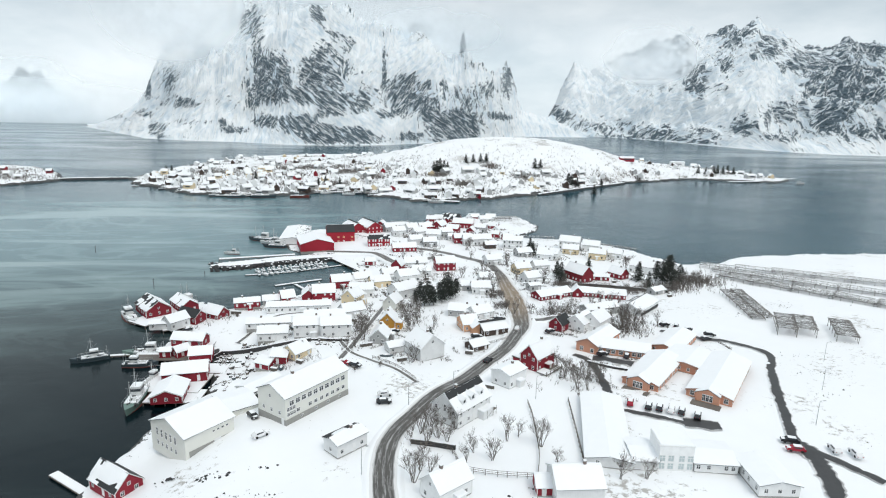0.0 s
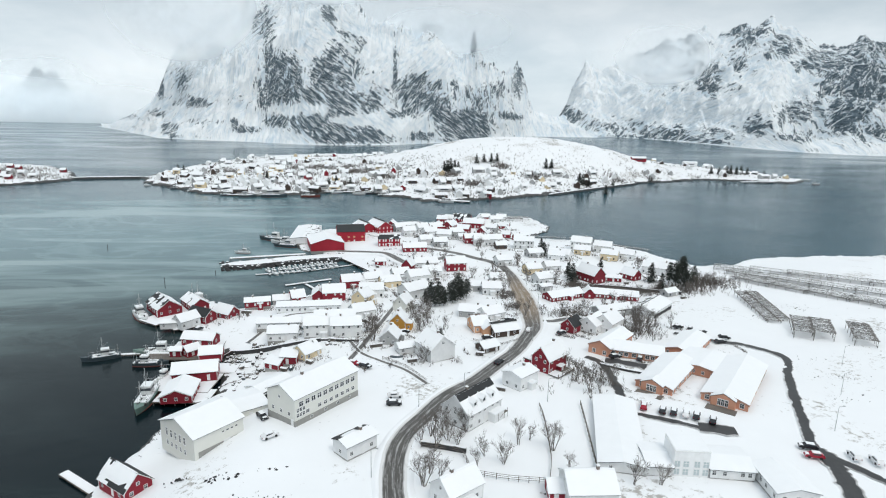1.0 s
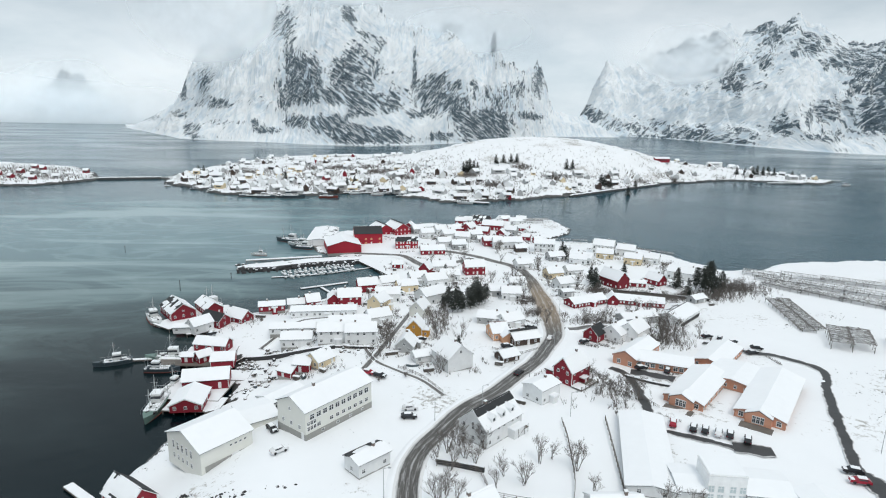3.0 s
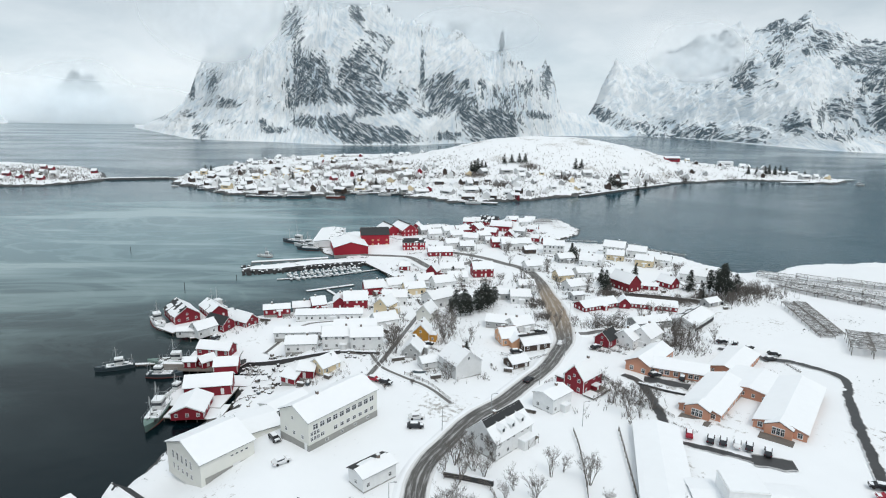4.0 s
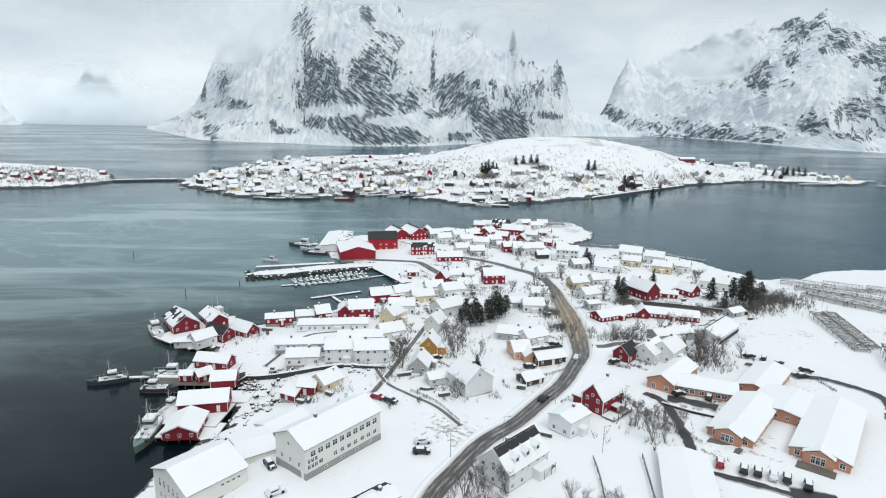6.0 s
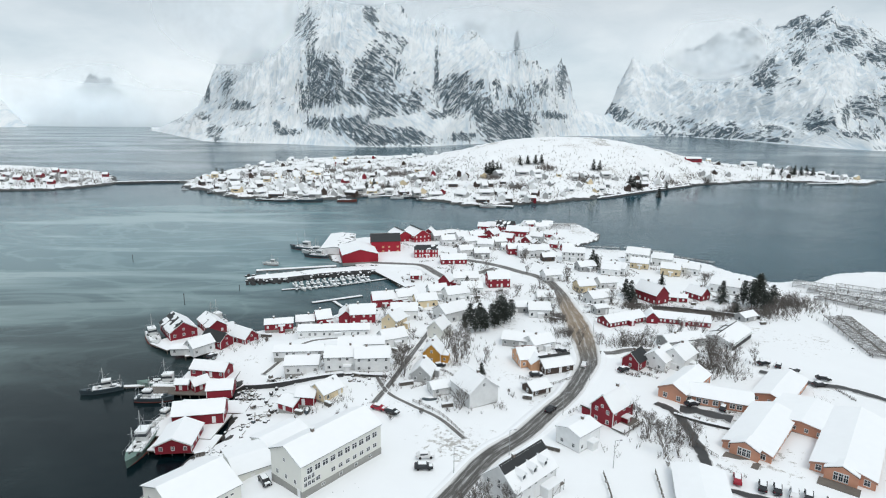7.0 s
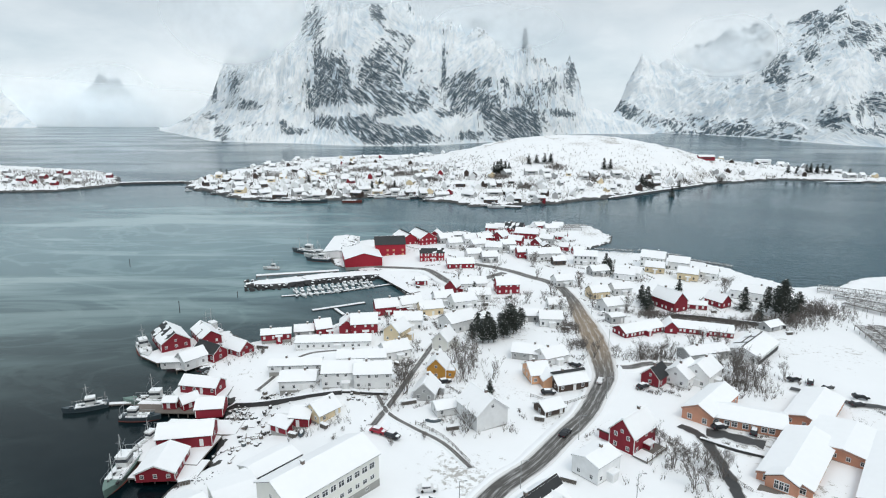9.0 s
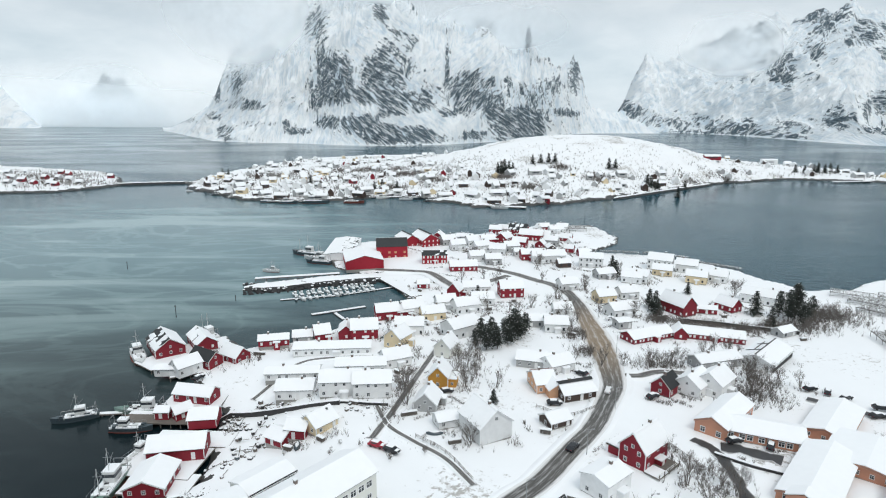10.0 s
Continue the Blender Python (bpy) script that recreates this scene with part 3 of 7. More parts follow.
mountain("backdrop_mountain_west", "snow-streaked rock peak with dark cliffs and a slender spire", [(-544, 2575), (-491, 2029), (-453, 1759), (-395, 1696), (-300, 1655), (-224, 1581), (-158, 1584), (-55, 1656), (20, 1816), (76, 2080), (104, 2243), (122, 2366), (168, 2469), (215, 2516), (279, 2520)],
         [(-544, -36), (-534, -32), (-489, -12), (-459, 6), (-442, 34), (-413, 86), (-385, 108), (-337, 136), (-290, 163), (-262, 187), (-226, 208), (-181, 221), (-150, 204), (-132, 184), (-121, 160), (-110, 147), (-79, 140), (-58, 133), (-45, 125), (-25, 127), (-13, 137), (3, 141), (12, 129), (25, 107), (45, 95), (57, 93), (60, 117), (63, 123), (67, 112), (71, 88), (89, 84), (113, 66), (124, 68), (135, 79), (141, 72), (149, 47), (158, 24), (169, 5), (194, -3), (221, -3), (250, -13), (278, -29)],
         [(-544, 2900), (-462, 2600), (-395, 2500), (-137, 2480), (60, 2480), (104, 2620), (168, 2850), (279, 2900)], 1.6, 150, 3.1, 110, 1.1, [(-108, 110)], 0.05, LOW_FACES + MIDDLE_FACES + HIGH_FACES + SNOW_FIELDS)
mountain("backdrop_mountain_east", "long snowy ridge with jagged rocky crest", [(189, 2723), (246, 2737), (342, 2519), (419, 2256), (486, 1990), (562, 1786), (629, 1670), (725, 1582), (790, 1562), (1013, 1471), (1396, 1530)],
         [(189, -32), (203, -18), (226, 30), (240, 66), (249, 82), (262, 72), (285, 74), (333, 102), (371, 114), (414, 130), (438, 146), (457, 133), (476, 137), (493, 151), (515, 148), (534, 154), (545, 160), (558, 147), (577, 145), (601, 131), (620, 119), (658, 112), (701, 131), (725, 125), (754, 126), (790, 113), (840, 103), (917, 124), (1013, 154), (1156, 129), (1396, 76)], [(189, 3300), (371, 3200), (534, 2850), (677, 2500), (821, 2350), (1396, 2200)], 2.2, 130, 7.4, 95, 0.95, (), 0.06, EAST_CRESTS + EAST_SLOPES + SNOW_FIELDS)
mountain("backdrop_mountain_far", "snowy slope half lost in mist", [(-1600, 2450), (-760, 2900)],
         [(-1600, 130), (-1200, 120), (-1000, 110), (-900, 95), (-860, 70), (-820, 38), (-790, 10), (-765, -25)], [(-1600, 2900), (-760, 3100)], 6, 50, 11.7, 50, 1.15, (), 0.05)
mountain("backdrop_peak_mist", "dark rock peak showing through the mist", [(-760, 3500), (-500, 3500)],
         [(-760, -20), (-700, 10), (-660, 35), (-640, 58), (-625, 48), (-610, 52), (-590, 25), (-560, 0), (-500, -25)], [(-760, 3800), (-500, 3800)], 4, 50, 15.2, 40, 1.0, (), 0.1, [(-630, 48, 50, 30, 0.6, 0.3)])


# ---- low cloud drifting across the peaks ----
def cloud_material(name, density, size, lo=0.2, hi=0.75, tone=0.57):
    m = bpy.data.materials.new(name)
    m.use_nodes = True
    t = m.node_tree
    t.nodes.clear()
    out, mix, clear = t.nodes.new("ShaderNodeOutputMaterial"), t.nodes.new("ShaderNodeMixShader"), t.nodes.new("ShaderNodeBsdfTransparent")
    vapour, back, both = t.nodes.new("ShaderNodeBsdfDiffuse"), t.nodes.new("ShaderNodeBsdfTranslucent"), t.nodes.new("ShaderNodeAddShader")
    vapour.inputs["Color"].default_value = back.inputs["Color"].default_value = (tone, tone * 1.03, tone * 1.05, 1)
    t.links.new(vapour.outputs[0], both.inputs[0])
    t.links.new(back.outputs[0], both.inputs[1])
    co, away, fade = t.nodes.new("ShaderNodeTexCoord"), t.nodes.new("ShaderNodeVectorMath"), t.nodes.new("ShaderNodeMapRange")
    away.operation = "LENGTH"
    t.links.new(co.outputs["Object"], away.inputs[0])
    fade.interpolation_type = "SMOOTHERSTEP"
    fade.inputs["From Min"].default_value, fade.inputs["From Max"].default_value = 0.0, 0.97
    fade.inputs["To Min"].default_value, fade.inputs["To Max"].default_value = density, 0.0
    t.links.new(away.outputs["Value"], fade.inputs["Value"])
    geo, wisp, ramp, thick = t.nodes.new("ShaderNodeNewGeometry"), t.nodes.new("ShaderNodeTexNoise"), t.nodes.new("ShaderNodeMapRange"), t.nodes.new("ShaderNodeMath")
    wisp.inputs["Scale"].default_value, wisp.inputs["Detail"].default_value = 1 / size, 5.0
    t.links.new(geo.outputs["Position"], wisp.inputs["Vector"])
    ramp.inputs["From Min"].default_value, ramp.inputs["From Max"].default_value = lo, hi
    t.links.new(wisp.outputs["Fac"], ramp.inputs["Value"])
    thick.operation = "MULTIPLY"
    t.links.new(fade.outputs["Result"], thick.inputs[0])
    t.links.new(ramp.outputs["Result"], thick.inputs[1])
    t.links.new(thick.outputs[0], mix.inputs["Fac"])
    t.links.new(clear.outputs[0], mix.inputs[1])
    t.links.new(both.outputs[0], mix.inputs[2])
    t.links.new(mix.outputs[0], out.inputs["Surface"])
    return m


HAZE = cloud_material("peak_haze", 0.8, 260, 0.1, 0.65, 0.64)
VEIL, MIST = cloud_material("cloud_veil", 1.0, 420, 0.15, 0.62), cloud_material("sea_mist", 0.92, 900, 0.1, 0.62, 0.68)


def cloud(name, x, y, z, wide, high, mat, label):
    """A bank of cloud: a shallow bowl of vapour, thin at its rim."""
    bm = bmesh.new()
    n = 24
    rings = [[bm.verts.new((r * math.cos(a * math.tau / n), 0.15 * r * r, r * math.sin(a * math.tau / n))) for a in range(n)] for r in (0.25, 0.5, 0.75, 1.0)]
    hub = bm.verts.new((0, 0, 0))
    for a in range(n):
        b = (a + 1) % n
        bm.faces.new((hub, rings[0][a], rings[0][b]))
        for q, w in zip(rings, rings[1:]):
            bm.faces.new((q[a], w[a], w[b], q[b]))
    ob = new(name, mesh_of(name, bm, mat, True))
    ob.matrix_basis = pose(x, y, z) @ Matrix.Diagonal((wide, wide * 0.4, high, 1))
    return tagged(ob, label, "cloud", kind="structure")


cloud("backdrop_cloud_shoulder", -840, 2080, 420, 420, 300, VEIL, "pale cloud hiding the shoulder of the peak")
cloud("backdrop_cloud_summit", -300, 2200, 560, 560, 200, VEIL, "thin cloud drifting over the summit")
cloud("backdrop_cloud_saddle", 60, 2420, 400, 420, 160, VEIL, "thin cloud before the pale summits")
cloud("backdrop_cloud_east", 880, 2420, 330, 360, 190, VEIL, "pale cloud along the ridge")
cloud("backdrop_mist_west", -2700, 3050, 60, 2300, 330, MIST, "white mist lying on the far water")
cloud("backdrop_haze_peak", -2020, 3150, 190, 560, 230, HAZE, "thin haze before the far peak")
cloud("backdrop_mist_peak", -2060, 3200, 70, 620, 170, MIST, "pale mist before the far peak")


# ---- houses ----
def pane_mesh():
    return mesh_of("pane", boxed(-0.42, -0.02, -0.42, 0.42, 0.02, 0.42), PANE)


def frame_mesh(bars):
    """A window's frame, one metre square, with glazing bars; it stands proud of the wall towards -y."""
    bm = bmesh.new()
    for x0, z0, x1, z1 in ((-0.5, -0.5, -0.4, 0.5), (0.4, -0.5, 0.5, 0.5), (-0.4, 0.4, 0.4, 0.5), (-0.4, -0.5, 0.4, -0.4)):
        box(bm, x0, -0.06, z0, x1, 0.05, z1)
    if bars:
        box(bm, -0.03, -0.05, -0.4, 0.03, 0.03, 0.4)
        box(bm, -0.4, -0.045, 0.08, -0.03, 0.03, 0.13)
        box(bm, 0.03, -0.045, 0.08, 0.4, 0.03, 0.13)
    return mesh_of("window_frame", bm, TRIM)


PANE_MESH, FRAME_MESH, FRAME_BARS = pane_mesh(), frame_mesh(False), frame_mesh(True)
FAR_WINDOW = mesh_of("window", boxed(-0.45, -0.06, -0.5, 0.45, 0.06, 0.5), PANE)
WHITE_WINDOW = mesh_of("window", boxed(-0.45, -0.06, -0.5, 0.45, 0.06, 0.5), TRIM)
# orange-lit look of these panes put into a peach colour
AMBER_WINDOW = mesh_of("window", boxed(-0.45, -0.06, -0.5, 0.45, 0.06, 0.5), PEACH)
DOOR_MESH = mesh_of("door", box(boxed(-0.5, -0.05, 0, 0.5, 0.05, 2.05), -0.38, -0.07, 0.9, 0.38, -0.05, 1.9), TRIM)


def window(parent, x, y, z, w, h, face, bars=True, plain=False, glass=None):
    """face: degrees by which the wall's outside is turned from -y."""
    if plain:
        return part("window", glass or FAR_WINDOW, None, parent, "", pose(x, y, z, 0, 0, face) @ Matrix.Diagonal((w, 1, h, 1)))
    f = part("window", FRAME_BARS if bars else FRAME_MESH, None, parent, "", pose(x, y, z, 0, 0, face) @ Matrix.Diagonal((w, 1, h, 1)))
    part("pane", PANE_MESH, None, f)
    return f


def gable_body(L, W, eave, rise, low=-1.5):
    return prism(bmesh.new(), ((-W / 2, low), (W / 2, low), (W / 2, eave), (0, eave + rise), (-W / 2, eave)), -L / 2, L / 2)


def slab(L, W, eave, rise, side, over, thick, lift, x0=None, x1=None, lo=0.0, hi=1.0):
    """One roof slope as a slanting board; lo and hi: from which part of the slope to which."""
    run = W / 2 + over
    drop = rise / (W / 2)
    ax, bx = (-L / 2 - over if x0 is None else x0), (L / 2 + over if x1 is None else x1)
    y0, y1 = side * run * (1 - lo), side * run * (1 - hi)
    z0, z1 = eave + rise - abs(y0) * drop + lift, eave + rise - abs(y1) * drop + lift
    outline = ((y0, z0), (y1, z1), (y1, z1 + thick), (y0, z0 + thick))
    return prism(bmesh.new(), outline if side < 0 else outline[::-1], ax, bx)


def snow_slab(L, W, eave, rise, side, over, lift, depth, seed, worn=0.0):
    """The snow that lies on a slope: uneven thickness, rounded lower edge, gaps where it has slid."""
    run, drop = W / 2 + over + 0.05, rise / (W / 2)
    nx, ny = max(4, int(L / 1.4)), 5
    bm = bmesh.new()
    grid = []
    for i in range(nx + 1):
        row = []
        for j in range(ny + 1):
            v = j / ny
            x = -L / 2 - over - 0.05 + i / nx * (L + 2 * over + 0.1)
            y = side * run * (1 - v)
            n = noise.noise(Vector((x * 0.35 + seed * 7, y * 0.35, seed)))
            d = depth * (0.9 + 0.25 * n) * (0.6 if i in (0, nx) or j == 0 else 1.0)
            if worn:
                d = d if n * 1.6 + 0.5 * v > worn - 0.9 else -0.05
            row.append(bm.verts.new((x, y, eave + rise - abs(y) * drop + lift + d)))
        grid.append(row)
    base = [[bm.verts.new((v.co.x, v.co.y, eave + rise - abs(v.co.y) * drop + lift - 0.02)) for v in row] for row in grid]
    flip = side > 0

    def face(*vs):
        bm.faces.new(vs[::-1] if flip else vs)
    for i in range(nx):
        for j in range(ny):
            face(grid[i][j], grid[i + 1][j], grid[i + 1][j + 1], grid[i][j + 1])
        face(base[i][0], base[i + 1][0], grid[i + 1][0], grid[i][0])
        face(grid[i][ny], grid[i + 1][ny], base[i + 1][ny], base[i][ny])
    for j in range(ny):
        face(grid[0][j], grid[0][j + 1], base[0][j + 1], base[0][j])
        face(base[nx][j], base[nx][j + 1], grid[nx][j + 1], grid[nx][j])
    return bm


KINDS = {"red": (RED, "red-painted wooden"), "bright": (BRIGHT_RED, "bright red clad"), "white": (WHITE, "white-painted wooden"), "cream": (CREAM, "cream-painted wooden"),
         "yellow": (YELLOW, "ochre-yellow wooden"), "orange": (ORANGE, "orange-painted wooden"), "peach": (PEACH, "peach-painted wooden"),
         "brown": (BROWN, "dark brown stained"), "grey": (GREY, "weathered grey"), "render": (RENDER, "pale rendered")}
count = 0
HOUSES = []


def house(x, y, turn, L, W, eave, rise, paint="white", name="house", words="", storeys=None, chimney=1, z=None, trim=True, worn=(0, 0), windows=True, door=True,
          category="house", group="village houses", snow=True, far=False, gap=2.4, win=(0.95, 1.15), base=True, bars=True, gable_windows=True, sink=1.5, glass=None, bare_ridge=False):
    """A gabled house, ridge along its own x, with walls, roof slopes, snow on them, boards at the gables, windows, door and chimney. worn: how far each slope is bare."""
    global count
    count += 1
    mat, kind = KINDS[paint]
    HOUSES.append((x, y, max(L, W)))
    far = far or y > 255
    glass = glass or (WHITE_WINDOW if far and paint == "red" else None)
    z = ground_z(x, y) if z is None else z
    if not words:
        cover = "snow-covered roof" if not max(worn) else "black roof half bare of snow"
        words = f"{kind} house with a {cover}"
    h = thing(name, pose(x, y, z, 0, 0, turn), words, category, group)
    part("wall", gable_body(L, W, eave, rise, 0.35 if base else -sink), mat, h)
    if base:
        part("foundation", boxed(-L / 2 + 0.06, -W / 2 + 0.06, -sink, L / 2 - 0.06, W / 2 - 0.06, 0.36), CONCRETE, h)
    over = 0.35 if not far else 0.3
    for k, side in enumerate((-1, 1)):
        r = part("roof", slab(L, W, eave, rise, side, over, 0.16, 0.02), ROOFING, h)
        if snow and worn[k] < 2:
            part("snow", snow_slab(L, W, eave, rise, side, over, 0.18, 0.26, count, worn[k]), ROOF_SNOW, r)
    part("ridge_cap", prism(bmesh.new(), ((-0.5, eave + rise - 0.1), (0.5, eave + rise - 0.1), (0.3, eave + rise + 0.3), (0, eave + rise + 0.4), (-0.3, eave + rise + 0.3)) if not max(worn) else ((-0.25, eave + rise + 0.14), (0.25, eave + rise + 0.14), (0, eave + rise + 0.26)), -L / 2 - over, L / 2 + over), ROOF_SNOW if not max(worn) else ROOFING, h)
    if bare_ridge:
        part("bare_ridge", prism(bmesh.new(), ((-0.95, eave + rise + 0.12), (0.95, eave + rise + 0.12), (0, eave + rise + 0.62)), -L / 2 - over - 0.1, L / 2 + over + 0.1), ROOFING, h, "black roofing bare of snow along the ridge")
    if trim and not far:
        for ex in (-1, 1):
            for side in (-1, 1):
                part("barge_board", slab(L, W, eave, rise, side, over, 0.5 if paint == "orange" else 0.22, -0.36 if paint == "orange" else -0.12, ex * (L / 2 + over) - 0.02, ex * (L / 2 + over) + 0.06), FASCIA if paint == "orange" else TRIM, h)
            for sy in (-1, 1):
                part("corner_board", boxed(ex * L / 2 - 0.09, sy * W / 2 - 0.09, 0.36, ex * L / 2 + 0.09, sy * W / 2 + 0.09, eave - 0.1), ORANGE if paint == "orange" else TRIM, h)
    floors = storeys or max(1, round(eave / 2.8))
    if windows:
        n = max(1, int((L - 1.0) / gap))
        for f in range(floors):
            zc = 1.55 + f * 2.75 if floors > 1 else min(1.6, eave - 0.9)
            if zc > eave - 0.5:
                continue
            for side, face in ((-1, 0), (1, 180)):
                for i in range(n):
                    xc = -L / 2 + (i + 0.5 + (0.12 if i % 2 else -0.08)) * L / n
                    if f == 0 and door and side == -1 and i == n // 2:
                        porch = category == "house" and count % 3 != 1
                        out = W / 2 + (1.6 if porch else 0)
                        if porch:
                            e = part("porch", boxed(xc - 1.1, -out, -0.8, xc + 1.1, -W / 2 + 0.01, 2.3), mat, h)
                            part("snow", boxed(xc - 1.35, -out - 0.25, 2.3, xc + 1.35, -W / 2, 2.58), ROOF_SNOW, e)
                        part("door", DOOR_MESH, None, h, "", pose(xc, -out, 0.25))
                        continue
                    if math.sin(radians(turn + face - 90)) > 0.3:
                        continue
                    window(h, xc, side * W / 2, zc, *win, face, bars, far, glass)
            m = max(1, int((W - 1.5) / gap))
            if gable_windows:
                for ex, face in ((-1, -90), (1, 90)):
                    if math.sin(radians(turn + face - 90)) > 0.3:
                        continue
                    for i in range(m):
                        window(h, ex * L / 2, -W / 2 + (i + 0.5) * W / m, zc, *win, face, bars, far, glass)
        if gable_windows and rise > 2 and not far:
            for ex, face in ((-1, -90), (1, 90)):
                window(h, ex * L / 2, 0, eave + 0.55, 0.8, 0.9, face, bars)
    for c in range(chimney):
        cx = L * (0.18 - 0.4 * c) * (1 if count % 2 else -1)
        ch = part("chimney", boxed(cx - 0.32, -0.32, eave + rise - 0.5, cx + 0.32, 0.32, eave + rise + 1.0), BRICK, h)
        part("chimney_cap", boxed(cx - 0.4, -0.4, eave + rise + 1.0, cx + 0.4, 0.4, eave + rise + 1.1), CONCRETE, ch)
        part("snow", boxed(cx - 0.36, -0.36, eave + rise + 1.1, cx + 0.36, 0.36, eave + rise + 1.25), ROOF_SNOW, ch)
    return h


# ---- roads ----
def road_material(name, tone, slush):
    """Wet tarmac, worn lanes dark, slush between and along the edges."""
    m = material(name, tone, 0.5, 0, 0.5, 0.7, 0.25, 3.0, coords="Object")
    t = m.node_tree
    b = t.nodes["Principled BSDF"]
    dark = b.inputs["Base Color"].links[0].from_socket
    across, geo, n = t.nodes.new("ShaderNodeAttribute"), t.nodes.new("ShaderNodeNewGeometry"), t.nodes.new("ShaderNodeTexNoise")
    across.attribute_name = "across"
    along, lay = t.nodes.new("ShaderNodeAttribute"), t.nodes.new("ShaderNodeCombineXYZ")
    along.attribute_name = "along"
    t.links.new(across.outputs["Fac"], lay.inputs["X"])
    t.links.new(along.outputs["Fac"], lay.inputs["Y"])
    n.inputs["Scale"].default_value, n.inputs["Detail"].default_value, n.inputs["Roughness"].default_value = 15.0, 7.0, 0.7
    t.links.new(lay.outputs["Vector"], n.inputs["Vector"])
    lanes = t.nodes.new("ShaderNodeValToRGB")
    ramp = lanes.color_ramp
    for pos, value in ((0.12, 0.6), (0.2, 0.2), (0.3, 0.3), (0.4, 0.16), (0.5, 0.36), (0.6, 0.16), (0.7, 0.3), (0.8, 0.2), (0.88, 0.6)):
        e = ramp.elements.new(pos)
        e.color = (value, value, value, 1)
    ramp.elements[0].color = ramp.elements[-1].color = (1, 1, 1, 1)
    t.links.new(across.outputs["Fac"], lanes.inputs["Fac"])
    add, cut = t.nodes.new("ShaderNodeMath"), t.nodes.new("ShaderNodeMapRange")
    add.operation = "ADD"
    t.links.new(lanes.outputs["Color"], add.inputs[0])
    t.links.new(n.outputs["Fac"], add.inputs[1])
    cut.inputs["From Min"].default_value, cut.inputs["From Max"].default_value = 0.72 + slush, 1.12 + slush
    t.links.new(add.outputs[0], cut.inputs["Value"])
    mix = t.nodes.new("ShaderNodeMix")
    mix.data_type = "RGBA"
    mix.inputs["B"].default_value = (0.72, 0.72, 0.72, 1)
    sand, grit = t.nodes.new("ShaderNodeAttribute"), t.nodes.new("ShaderNodeMix")
    sand.attribute_name, grit.data_type = "sand", "RGBA"
    grit.inputs["B"].default_value = (0.23, 0.17, 0.11, 1)
    t.links.new(sand.outputs["Fac"], grit.inputs["Factor"])
    t.links.new(dark, grit.inputs["A"])
    t.links.new(grit.outputs["Result"], mix.inputs["A"])
    t.links.new(cut.outputs["Result"], mix.inputs["Factor"])
    t.links.new(mix.outputs["Result"], b.inputs["Base Color"])
    return m


TARMAC, WET_TRACK = road_material("slushy_tarmac", (0.1, 0.094, 0.086), 0.02), road_material("wet_tarmac", (0.058, 0.058, 0.06), 0.36)
ROADS = []


def smooth_line(points, step=2.0):
    """A curve through the points."""
    pts = [Vector(p).to_3d() for p in points]
    pts = [2 * pts[0] - pts[1]] + pts + [2 * pts[-1] - pts[-2]]
    out = []
    for a, b, c, d in zip(pts, pts[1:], pts[2:], pts[3:]):
        n = max(2, int((c - b).length / step))
        for i in range(n):
            u = i / n
            out.append(0.5 * (2 * b + (c - a) * u + (2 * a - 5 * b + 4 * c - d) * u * u + (3 * b - a - 3 * c + d) * u ** 3))
    return out + [pts[-2]]


